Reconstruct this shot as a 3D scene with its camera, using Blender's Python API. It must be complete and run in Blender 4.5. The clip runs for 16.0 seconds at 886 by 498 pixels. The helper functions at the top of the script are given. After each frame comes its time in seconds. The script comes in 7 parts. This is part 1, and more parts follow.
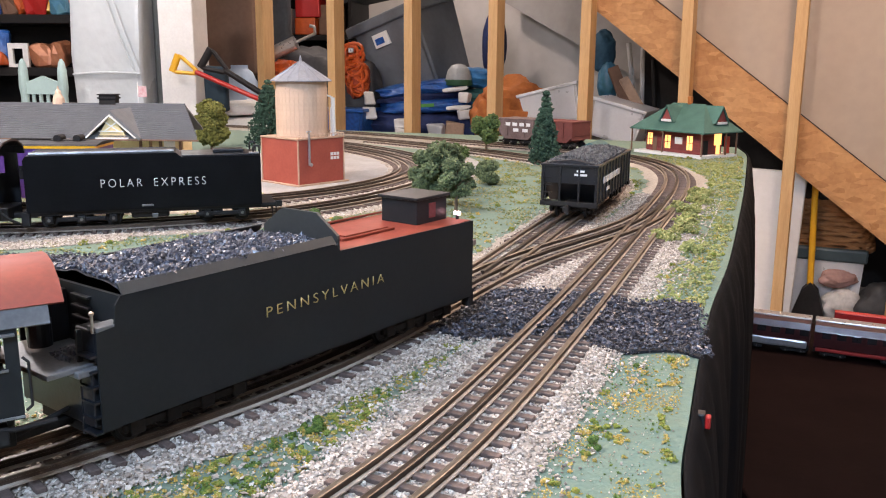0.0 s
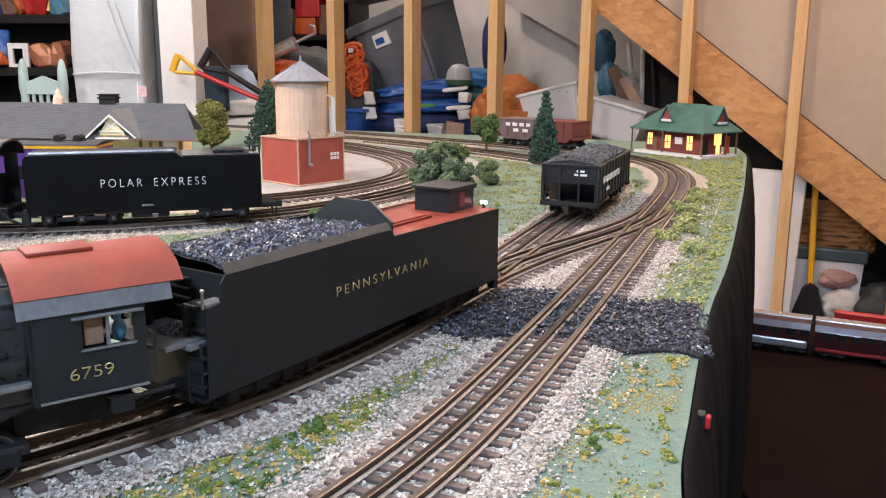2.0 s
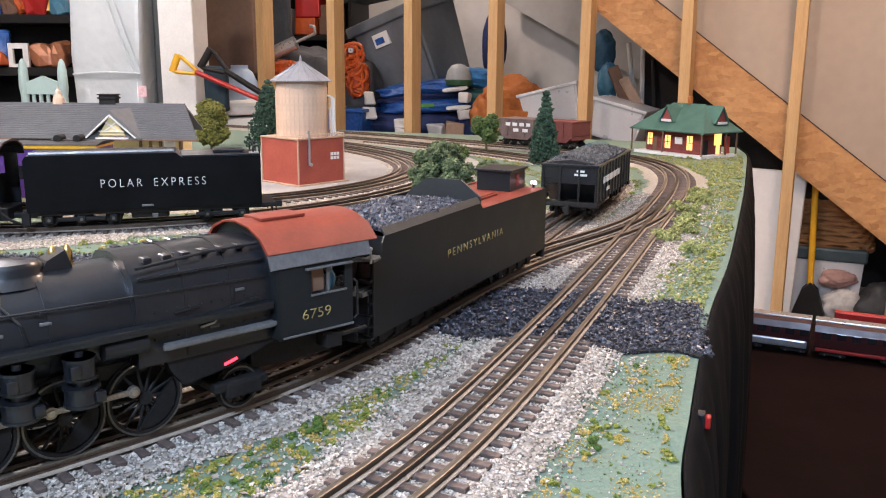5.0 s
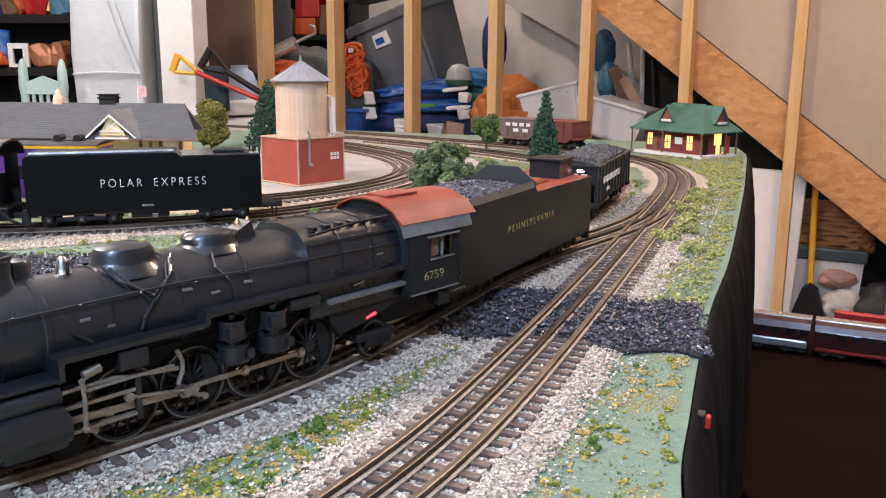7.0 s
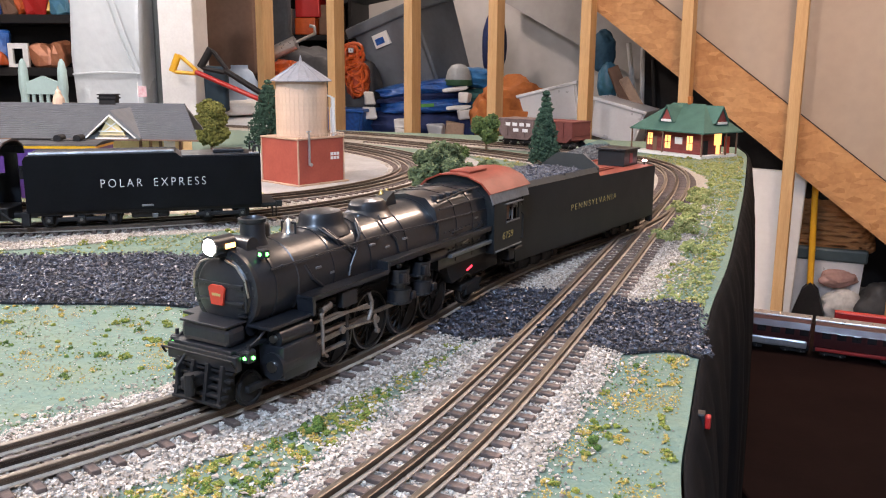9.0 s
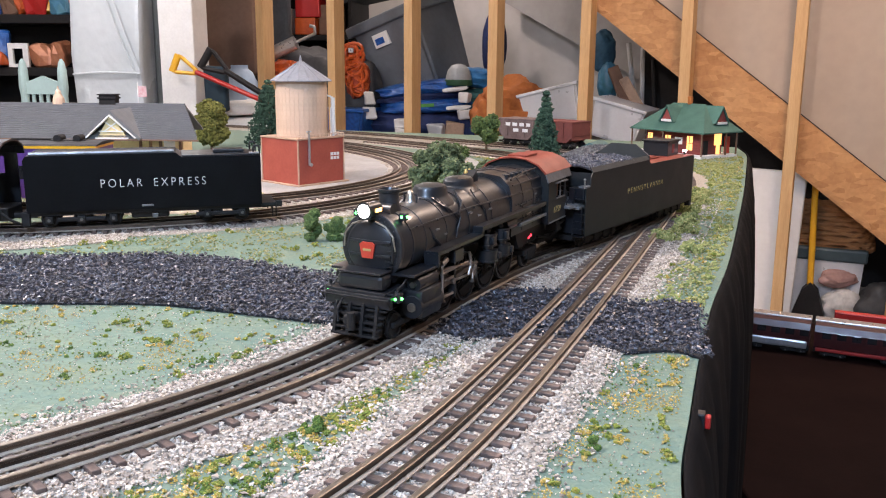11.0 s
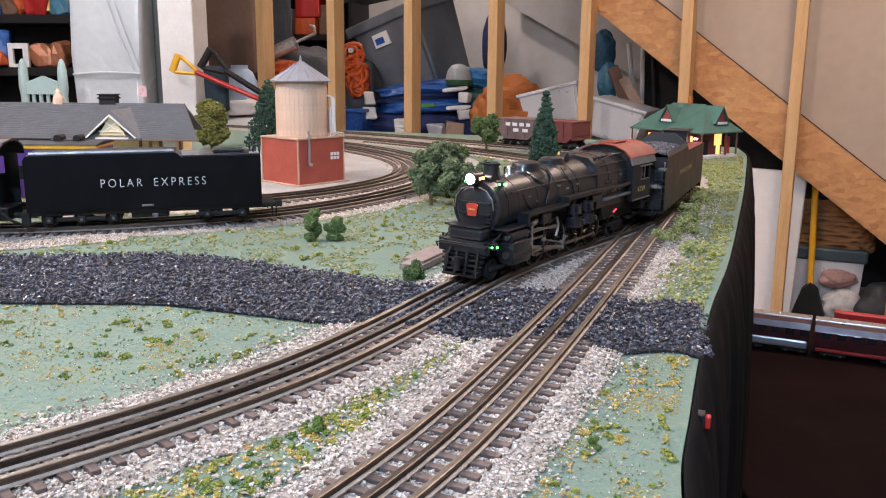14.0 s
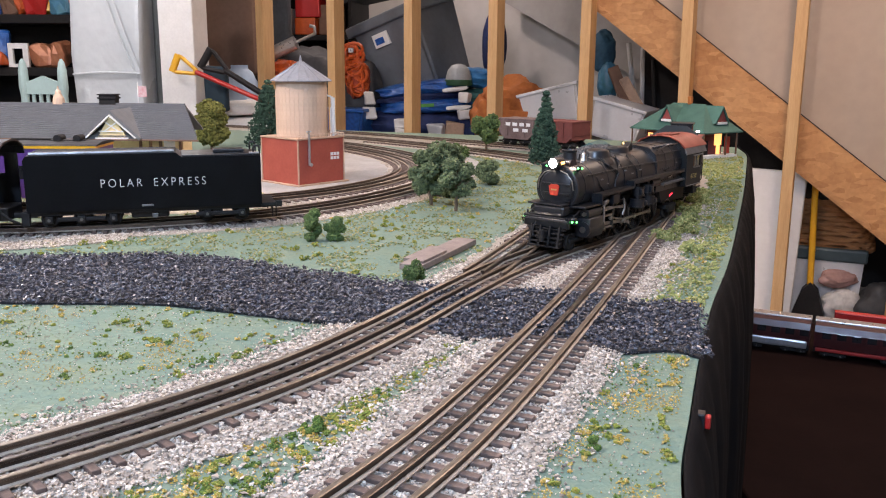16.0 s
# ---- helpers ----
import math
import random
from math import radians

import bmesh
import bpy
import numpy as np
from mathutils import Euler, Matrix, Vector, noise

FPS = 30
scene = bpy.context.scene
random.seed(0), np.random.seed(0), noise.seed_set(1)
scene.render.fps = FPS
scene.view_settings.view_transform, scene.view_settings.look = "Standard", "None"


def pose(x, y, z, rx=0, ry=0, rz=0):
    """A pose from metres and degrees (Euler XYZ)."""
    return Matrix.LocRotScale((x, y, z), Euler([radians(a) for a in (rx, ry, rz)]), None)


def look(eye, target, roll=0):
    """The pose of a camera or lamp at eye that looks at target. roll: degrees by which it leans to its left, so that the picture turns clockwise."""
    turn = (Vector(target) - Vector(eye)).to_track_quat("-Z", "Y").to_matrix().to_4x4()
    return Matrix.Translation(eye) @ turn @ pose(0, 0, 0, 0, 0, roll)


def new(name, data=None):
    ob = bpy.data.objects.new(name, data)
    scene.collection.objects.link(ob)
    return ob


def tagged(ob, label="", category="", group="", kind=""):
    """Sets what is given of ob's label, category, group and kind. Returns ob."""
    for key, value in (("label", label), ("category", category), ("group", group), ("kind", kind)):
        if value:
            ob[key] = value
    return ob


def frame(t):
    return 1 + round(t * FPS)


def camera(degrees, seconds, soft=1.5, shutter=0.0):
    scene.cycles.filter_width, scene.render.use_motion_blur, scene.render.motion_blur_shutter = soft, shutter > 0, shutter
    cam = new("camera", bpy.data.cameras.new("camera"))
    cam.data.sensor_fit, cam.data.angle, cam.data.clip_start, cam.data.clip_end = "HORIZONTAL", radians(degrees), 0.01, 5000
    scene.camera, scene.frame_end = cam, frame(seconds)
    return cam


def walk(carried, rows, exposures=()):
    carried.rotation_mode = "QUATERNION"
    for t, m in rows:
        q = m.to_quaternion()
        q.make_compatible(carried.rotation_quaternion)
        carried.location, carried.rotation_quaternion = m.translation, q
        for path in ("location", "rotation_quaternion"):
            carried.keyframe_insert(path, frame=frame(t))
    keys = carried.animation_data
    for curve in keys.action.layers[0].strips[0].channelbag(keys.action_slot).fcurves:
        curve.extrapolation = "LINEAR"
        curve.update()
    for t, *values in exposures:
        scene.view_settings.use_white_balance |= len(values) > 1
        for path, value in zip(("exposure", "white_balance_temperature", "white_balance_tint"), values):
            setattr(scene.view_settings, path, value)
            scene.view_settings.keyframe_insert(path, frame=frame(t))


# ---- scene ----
cam = camera(54.77, 16.0, soft=1.1)
TILT = radians(12.31)
EYE = (0, 0, 0.1825)
STAND = look(EYE, (0, math.cos(TILT), 0.1825 - math.sin(TILT)), 0.432)
walk(cam, [(0, STAND), (16.0, STAND)], [(0, 0.50, 7150, 25), (8.5, 0.50, 7150, 25), (12.5, 0.42, 6750, 24), (14.0, 0.32, 6900, 26), (15.3, 0.19, 7300, 29), (15.6, 0.19, 7300, 29), (16.0, 0.30, 6950, 26)])

# ---- light: ceiling bulbs over the layout, cool to the left and behind, warm to the right, and in the store room ----
world = bpy.data.worlds.new("world")
world.use_nodes = True
world.node_tree.nodes["Background"].inputs[0].default_value = (0.8, 0.78, 0.75, 1)
world.node_tree.nodes["Background"].inputs[1].default_value = 0.05
scene.world = world


def bulb(name, place, watts, colour, radius):
    data = bpy.data.lights.new(name, "POINT")
    data.energy, data.color, data.shadow_soft_size = watts, colour, radius
    ob = new(name, data)
    ob.location = place
    return ob


COOL_AT, WARM_AT, REAR_AT, STORE_AT, DOOR_AT = (-0.95, 0.66, 1.2), (0.95, 1.7, 1.25), (-0.22, -0.62, 0.98), (-0.3, 4.75, 1.3), (-1.6, 2.6, 1.3)
bulb("cool_bulb", COOL_AT, 59, (1.0, 0.95, 0.88), 0.05)
bulb("warm_bulb", WARM_AT, 37, (1.0, 0.83, 0.66), 0.16)
bulb("rear_bulb", REAR_AT, 70, (0.42, 0.68, 1.0), 0.08)
bulb("store_bulb", STORE_AT, 21, (1.0, 0.94, 0.89), 0.06)
bulb("side_bulb", DOOR_AT, 31, (0.86, 0.94, 1.0), 0.06)

# ---- materials ----
MM = 0.001


def material(name, colour, rough=0.6, metal=0.0, second=None, scale=40, amount=0.35, bump=0.0, bump_scale=None,
             island=None, per_object=0.0, glow=0.0, coat=0.0, stretch=None):
    """A surface with two scales of variation; island: more colours, one for each loose piece of the mesh."""
    m = bpy.data.materials.new(name)
    m.use_nodes = True
    t = m.node_tree
    n, link = t.nodes, t.links.new
    b = n["Principled BSDF"]
    b.inputs["Roughness"].default_value, b.inputs["Metallic"].default_value = rough, metal
    b.inputs["Coat Weight"].default_value = coat
    co = n.new("ShaderNodeTexCoord")
    source = co.outputs["Object"]
    if stretch:
        mp = n.new("ShaderNodeMapping")
        mp.inputs["Scale"].default_value = stretch
        link(source, mp.inputs[0])
        source = mp.outputs[0]
    big, small = n.new("ShaderNodeTexNoise"), n.new("ShaderNodeTexNoise")
    for tex, s in ((big, scale), (small, scale * 7.3)):
        tex.inputs["Scale"].default_value, tex.inputs["Detail"].default_value = s, 5
        link(source, tex.inputs["Vector"])
    mean = n.new("ShaderNodeMix")
    mean.inputs[0].default_value = 0.45
    link(big.outputs[0], mean.inputs[2])
    link(small.outputs[0], mean.inputs[3])
    spread = n.new("ShaderNodeMapRange")
    spread.inputs[1].default_value, spread.inputs[2].default_value = 0.35, 0.65
    link(mean.outputs[0], spread.inputs[0])
    c2 = second or tuple(c * (1 - amount) for c in colour)
    mix = n.new("ShaderNodeMix")
    mix.data_type = "RGBA"
    mix.inputs[6].default_value, mix.inputs[7].default_value = (*colour, 1), (*c2, 1)
    link(spread.outputs[0], mix.inputs[0])
    out = mix.outputs[2]
    if island:
        geo, ramp = n.new("ShaderNodeNewGeometry"), n.new("ShaderNodeValToRGB")
        ramp.color_ramp.interpolation = "CONSTANT"
        ramp.color_ramp.elements[0].color = (*island[0], 1)
        ramp.color_ramp.elements[1].position, ramp.color_ramp.elements[1].color = 1 / len(island), (*island[1], 1)
        for i, c in enumerate(island[2:], 2):
            ramp.color_ramp.elements.new(i / len(island)).color = (*c, 1)
        link(geo.outputs["Random Per Island"], ramp.inputs[0])
        vary = n.new("ShaderNodeMix")
        vary.data_type = "RGBA"
        vary.inputs[0].default_value = 0.75
        link(out, vary.inputs[6])
        link(ramp.outputs[0], vary.inputs[7])
        out = vary.outputs[2]
    if per_object:
        info, hsv = n.new("ShaderNodeObjectInfo"), n.new("ShaderNodeHueSaturation")
        r = n.new("ShaderNodeMapRange")
        r.inputs[3].default_value, r.inputs[4].default_value = 1 - per_object, 1 + per_object
        link(info.outputs["Random"], r.inputs[0])
        link(r.outputs[0], hsv.inputs["Value"])
        link(out, hsv.inputs["Color"])
        out = hsv.outputs[0]
    link(out, b.inputs["Base Color"])
    rr = n.new("ShaderNodeMapRange")
    rr.inputs[3].default_value, rr.inputs[4].default_value = max(0.03, rough - 0.1), min(1, rough + 0.1)
    link(big.outputs[0], rr.inputs[0])
    link(rr.outputs[0], b.inputs["Roughness"])
    if bump:
        bp, tex = n.new("ShaderNodeBump"), n.new("ShaderNodeTexNoise")
        tex.inputs["Scale"].default_value, tex.inputs["Detail"].default_value = bump_scale or scale * 4, 4
        link(source, tex.inputs["Vector"])
        bp.inputs["Strength"].default_value, bp.inputs["Distance"].default_value = bump, 0.3 / (bump_scale or scale * 4)
        link(tex.outputs[0], bp.inputs["Height"])
        link(bp.outputs[0], b.inputs["Normal"])
    if glow:
        b.inputs["Emission Color"].default_value, b.inputs["Emission Strength"].default_value = (*colour, 1), glow
    return m


def clear(name, colour, rough=0.15, through_light=0.8):
    m = material(name, colour, rough, 0, None, 12, 0.1)
    m.node_tree.nodes["Principled BSDF"].inputs["Transmission Weight"].default_value = through_light
    return m


MAT = material("painted_green_mat", (0.095, 0.168, 0.138), 0.85, 0, (0.145, 0.192, 0.135), 30, bump=0.9, bump_scale=230)
BALLAST = material("grey_ballast", (0.42, 0.37, 0.33), 0.9, 0, (0.3, 0.26, 0.23), 60, 0.3, 0.5, 700,
                   island=[(0.49, 0.425, 0.355), (0.37, 0.305, 0.245), (0.56, 0.50, 0.43), (0.16, 0.13, 0.105), (0.43, 0.36, 0.295), (0.63, 0.575, 0.50), (0.28, 0.22, 0.175)])
BALLAST_BED = material("ballast_bed", (0.40, 0.355, 0.30), 0.9, 0, (0.24, 0.21, 0.18), 300, 0.3, 0.9, 900)
COAL = material("crushed_coal", (0.03, 0.03, 0.035), 0.33, 0, (0.05, 0.05, 0.055), 80, 0.3, 0.3, 500,
                island=[(0.034, 0.036, 0.047), (0.058, 0.061, 0.080), (0.042, 0.044, 0.058), (0.125, 0.128, 0.155), (0.026, 0.027, 0.035), (0.078, 0.082, 0.105)])
COAL_BED = material("coal_bed", (0.016, 0.016, 0.018), 0.7, 0, (0.03, 0.03, 0.034), 300, 0.3, 0.9, 700)
TURF = material("scenic_turf", (0.15, 0.18, 0.035), 0.95, 0, (0.09, 0.12, 0.025), 60, 0.3, 0,
                island=[(0.17, 0.21, 0.03), (0.26, 0.26, 0.045), (0.10, 0.15, 0.025), (0.21, 0.235, 0.04), (0.32, 0.26, 0.05)])
TURF_DARK = material("deep_green_turf", (0.07, 0.12, 0.03), 0.95, 0, (0.04, 0.075, 0.02), 60, 0.3, 0,
                     island=[(0.075, 0.14, 0.022), (0.11, 0.18, 0.028), (0.05, 0.10, 0.018), (0.14, 0.20, 0.032)])
OCHRE = material("ochre_turf", (0.44, 0.29, 0.08), 0.95, 0, (0.3, 0.2, 0.06), 60, 0.3, 0,
                 island=[(0.44, 0.30, 0.06), (0.54, 0.36, 0.10), (0.34, 0.27, 0.06), (0.62, 0.46, 0.22), (0.40, 0.24, 0.05), (0.28, 0.27, 0.06)])
TURF_PALE = material("pale_turf", (0.22, 0.23, 0.10), 0.95, 0, (0.15, 0.18, 0.08), 60, 0.3, 0,
                     island=[(0.22, 0.23, 0.08), (0.36, 0.29, 0.11), (0.14, 0.19, 0.065), (0.28, 0.27, 0.13), (0.10, 0.15, 0.055), (0.18, 0.22, 0.09), (0.40, 0.33, 0.19)])
LEAF = material("foam_foliage", (0.06, 0.13, 0.035), 0.9, 0, (0.03, 0.08, 0.025), 60, 0.3, 0,
                island=[(0.07, 0.115, 0.03), (0.105, 0.15, 0.042), (0.045, 0.078, 0.024), (0.085, 0.125, 0.036)])
LEAF_GREY = material("grey_green_foliage", (0.12, 0.17, 0.08), 0.9, 0, (0.06, 0.1, 0.05), 60, 0.3, 0,
                     island=[(0.10, 0.13, 0.055), (0.145, 0.175, 0.08), (0.065, 0.09, 0.038), (0.045, 0.065, 0.03)])
LEAF_DARK = material("dark_conifer", (0.025, 0.07, 0.045), 0.9, 0, (0.015, 0.045, 0.03), 60, 0.3, 0,
                     island=[(0.025, 0.07, 0.045), (0.04, 0.095, 0.06), (0.015, 0.045, 0.03)])
LEAF_OLIVE = material("olive_lichen", (0.14, 0.15, 0.035), 0.95, 0, (0.08, 0.09, 0.02), 60, 0.3, 0,
                      island=[(0.13, 0.125, 0.025), (0.17, 0.16, 0.035), (0.09, 0.09, 0.018)])
BARK = material("bark", (0.16, 0.11, 0.07), 0.9, 0, (0.08, 0.05, 0.03), 90, 0.3, 0.6)
TIE = material("brown_tie", (0.135, 0.092, 0.076), 0.75, 0, (0.085, 0.058, 0.048), 150, 0.4, 0.5, 600, per_object=0.25)
RAIL = material("weathered_rail", (0.115, 0.078, 0.055), 0.5, 0.2, (0.07, 0.046, 0.032), 30, 0.4, 0.15, 300)
RAIL_TOP = material("brown_worn_rail_top", (0.23, 0.19, 0.148), 0.42, 0.6, (0.15, 0.115, 0.085), 25, 0.3)
RAIL_FOOT = material("pale_rail_foot", (0.50, 0.41, 0.33), 0.55, 0.2, (0.34, 0.26, 0.20), 60, 0.3)
RAIL_BLACK = material("blackened_rail", (0.03, 0.022, 0.018), 0.4, 0.4, (0.05, 0.036, 0.028), 40, 0.3)
RAIL_DARK_TOP = material("dark_worn_rail_top", (0.075, 0.055, 0.042), 0.4, 0.5, (0.04, 0.03, 0.022), 25, 0.3)
BLACK = material("blackened_rail", (0.03, 0.026, 0.024), 0.4, 0.5, (0.06, 0.045, 0.035), 40, 0.3)
BLACK = material("satin_black_metal", (0.008, 0.0095, 0.0125), 0.33, 0.0, (0.012, 0.0135, 0.0165), 60, 0.3, 0.1, 300, coat=0.3)
GREEN_BLACK = material("dark_green_black_paint", (0.0105, 0.013, 0.0145), 0.42, 0.0, (0.0145, 0.017, 0.0185), 45, 0.3, 0.05, 500)
GUN = material("dull_underframe", (0.01, 0.01, 0.011), 0.6, 0.2, (0.022, 0.02, 0.019), 80, 0.3, 0.1)
TYRE = material("dull_steel_tyre", (0.2, 0.19, 0.18), 0.4, 0.8, (0.12, 0.11, 0.1), 90, 0.3)
JET = material("jet_black_paint", (0.0032, 0.0032, 0.004), 0.4, 0, (0.005, 0.005, 0.006), 50, 0.3, 0.05, 400)
STEEL = material("bare_steel", (0.55, 0.53, 0.5), 0.3, 1.0, (0.4, 0.38, 0.35), 90, 0.3)
ROD = material("worn_rods", (0.44, 0.39, 0.35), 0.42, 0.8, (0.24, 0.19, 0.155), 120, 0.3)
BRASS = material("brass", (0.7, 0.5, 0.2), 0.25, 1.0, (0.5, 0.35, 0.13), 90, 0.3)
OXIDE = material("oxide_red_roof", (0.24, 0.032, 0.014), 0.55, 0, (0.17, 0.024, 0.011), 60, 0.3, 0.05, 500)
COAL_BOARD = material("dull_grey_steel_board", (0.03, 0.034, 0.034), 0.5, 0.0, (0.022, 0.025, 0.025), 60, 0.3, 0.08, 300)
LEAF_MOSS = material("moss_foliage", (0.2, 0.27, 0.09), 0.95, 0, (0.12, 0.18, 0.06), 60, 0.3, 0,
                     island=[(0.27, 0.29, 0.09), (0.37, 0.35, 0.13), (0.18, 0.21, 0.065), (0.42, 0.37, 0.15)])
GREY_EDGE = material("grey_roof_edge", (0.2, 0.2, 0.2), 0.35, 0.3, (0.12, 0.12, 0.12), 60, 0.3)
GOLD = material("gold_lettering", (0.44, 0.33, 0.12), 0.5, 0.0, (0.34, 0.25, 0.085), 200, 0.3)
WHITE_INK = material("white_lettering", (0.75, 0.75, 0.75), 0.6, 0, (0.6, 0.6, 0.6), 200, 0.3)
GLOW_WHITE = material("headlight_glow", (1.0, 0.93, 0.8), 0.3, glow=14)
GLOW_GREEN = material("green_marker_glow", (0.05, 1.0, 0.15), 0.3, glow=5)
GLOW_RED = material("red_lamp_glow", (1.0, 0.03, 0.05), 0.3, glow=4)
GLOW_PINK = material("pink_lamp_glow", (1.0, 0.55, 0.6), 0.3, glow=8)
GLOW_AMBER = material("amber_number_board", (1.0, 0.5, 0.15), 0.3, glow=4)
GLOW_WINDOW = material("lit_window", (1.0, 0.52, 0.16), 0.4, 0, (0.7, 0.28, 0.07), 50, glow=1.3)
KEY_RED = material("keystone_red", (0.55, 0.05, 0.025), 0.4, 0, (0.45, 0.04, 0.02), 90, 0.2)
BRICK_RED = material("brick_red_board", (0.38, 0.075, 0.045), 0.75, 0, (0.3, 0.055, 0.035), 40, 0.3, 0.1, 500)
CREAM = material("cream_planks", (0.62, 0.45, 0.33), 0.7, 0, (0.52, 0.37, 0.27), 30, 0.3, 0.1, 400)
PINK_WOOD = material("pale_wood_strip", (0.5, 0.33, 0.23), 0.8, 0, (0.38, 0.25, 0.17), 60, 0.3)
GREY_SHEET = material("grey_sheet_roof", (0.22, 0.23, 0.26), 0.6, 0, (0.15, 0.16, 0.18), 40, 0.3, 0.1)
SHINGLE = material("grey_shingle_roof", (0.145, 0.15, 0.158), 0.9, 0, (0.12, 0.125, 0.132), 60, 0.3, 0.6, 400)
YELLOW = material("cream_yellow_paint", (0.8, 0.64, 0.36), 0.7, 0, (0.7, 0.54, 0.28), 40, 0.3)
TEAL_ROOF = material("green_roof", (0.033, 0.108, 0.085), 0.75, 0, (0.025, 0.083, 0.067), 50, 0.3, 0.3, 400, per_object=0.12)
RED_WALL = material("dark_red_brick", (0.25, 0.045, 0.04), 0.8, 0, (0.18, 0.035, 0.03), 60, 0.3, 0.4, 500, per_object=0.2)
WHITE = material("white_paint", (0.78, 0.77, 0.74), 0.6, 0, (0.68, 0.67, 0.64), 15, 0.3, 0.05)
TEAL = material("teal_paint", (0.02, 0.1, 0.1), 0.5, 0, (0.015, 0.075, 0.08), 60, 0.3)
PURPLE = material("purple_paint", (0.1, 0.04, 0.2), 0.4, 0, (0.08, 0.03, 0.16), 60, 0.2)
STUD = material("pine_stud", (0.66, 0.42, 0.20), 0.65, 0, (0.54, 0.31, 0.13), 6, 0.3, 0.1, 60, stretch=(9, 9, 0.7))
OSB = material("strand_board", (0.60, 0.31, 0.12), 0.7, 0, (0.38, 0.17, 0.06), 9, 0.3, 0.4, 60)
BEIGE = material("beige_drywall", (0.47, 0.375, 0.295), 0.85, 0, (0.42, 0.335, 0.262), 3, 0.2, 0.05, 150)
GREY_WALL = material("grey_white_wall", (0.62, 0.59, 0.55), 0.85, 0, (0.52, 0.5, 0.46), 2, 0.2, 0.05, 150)
FLOOR = material("concrete_floor", (0.25, 0.22, 0.19), 0.7, 0, (0.18, 0.16, 0.14), 4, 0.3, 0.1, 100)
CLOTH = material("black_cloth", (0.004, 0.0035, 0.004), 0.95, 0, (0.007, 0.006, 0.006), 30, 0.3, 0.4, 600)
DARK_BROWN = material("dark_brown_top", (0.011, 0.0042, 0.0036), 0.8, 0, (0.0075, 0.003, 0.0026), 8, 0.3, 0.1, 150)
BIN_GREY = material("grey_plastic_bin", (0.15, 0.17, 0.19), 0.45, 0, (0.12, 0.135, 0.15), 5, 0.2, 0.08, 200)
BLUE = material("blue_plastic", (0.012, 0.13, 0.46), 0.35, 0, (0.006, 0.035, 0.16), 9, 0.3, 0.3, 30)
BLUE_DARK = material("navy_fabric", (0.012, 0.03, 0.12), 0.8, 0, (0.008, 0.018, 0.07), 9, 0.3, 0.4, 60)
LIGHT_BLUE = material("light_blue_plastic", (0.06, 0.2, 0.33), 0.4, 0, (0.03, 0.14, 0.18), 6, 0.3)
ORANGE = material("orange_plastic", (0.62, 0.11, 0.018), 0.35, 0, (0.4, 0.06, 0.012), 6, 0.3)
ORANGE_CLOTH = material("orange_brown_fabric", (0.45, 0.14, 0.03), 0.85, 0, (0.3, 0.085, 0.02), 8, 0.3, 0.5, 40)
RED = material("red_plastic", (0.5, 0.02, 0.015), 0.4, 0, (0.4, 0.015, 0.012), 20, 0.2)
YELLOW_P = material("yellow_plastic", (0.8, 0.42, 0.02), 0.4, 0, (0.7, 0.35, 0.02), 20, 0.2)
PALE_PLASTIC = clear("cloudy_plastic", (0.8, 0.82, 0.85), 0.3, 0.25)
WRAP = material("wrapped_pale_sheet", (0.66, 0.70, 0.71), 0.3, 0, (0.58, 0.62, 0.63), 5, 0.2, 0.25, 9)
MINT = material("mint_paint", (0.42, 0.58, 0.55), 0.5, 0, (0.36, 0.5, 0.48), 10, 0.2)
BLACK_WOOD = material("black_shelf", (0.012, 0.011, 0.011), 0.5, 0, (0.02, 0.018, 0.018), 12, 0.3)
BROWN_BOX = material("brown_cardboard", (0.2, 0.11, 0.07), 0.8, 0, (0.15, 0.08, 0.05), 6, 0.3)
DARK_GREY = material("dark_grey_fabric", (0.05, 0.052, 0.055), 0.7, 0, (0.03, 0.032, 0.035), 8, 0.3, 0.3, 40)
FOAM = material("white_foam_board", (0.8, 0.79, 0.77), 0.8, 0, (0.74, 0.73, 0.71), 8, 0.2, 0.2, 120)
WICKER = material("wicker", (0.42, 0.2, 0.08), 0.8, 0, (0.25, 0.11, 0.04), 30, 0.3, 0.6, 90, stretch=(1, 1, 4))
PLUSH = material("white_plush", (0.7, 0.68, 0.66), 0.95, 0, (0.5, 0.48, 0.46), 12, 0.3, 0.6, 60)
MAROON = material("maroon_paint", (0.055, 0.011, 0.011), 0.35, 0, (0.04, 0.008, 0.008), 40, 0.2)
SILVER = material("silver_paint", (0.55, 0.55, 0.55), 0.3, 0.7, (0.4, 0.4, 0.4), 60, 0.2)
PATH_GREY = material("pale_gravel", (0.34, 0.33, 0.32), 0.9, 0, (0.26, 0.25, 0.24), 18, 0.3, 0.5, 400)
GREY_PLANK = material("grey_brown_plate", (0.24, 0.19, 0.17), 0.8, 0, (0.17, 0.13, 0.12), 60, 0.3, 0.3)
GLASS_DARK = material("dark_glass", (0.02, 0.02, 0.022), 0.1)



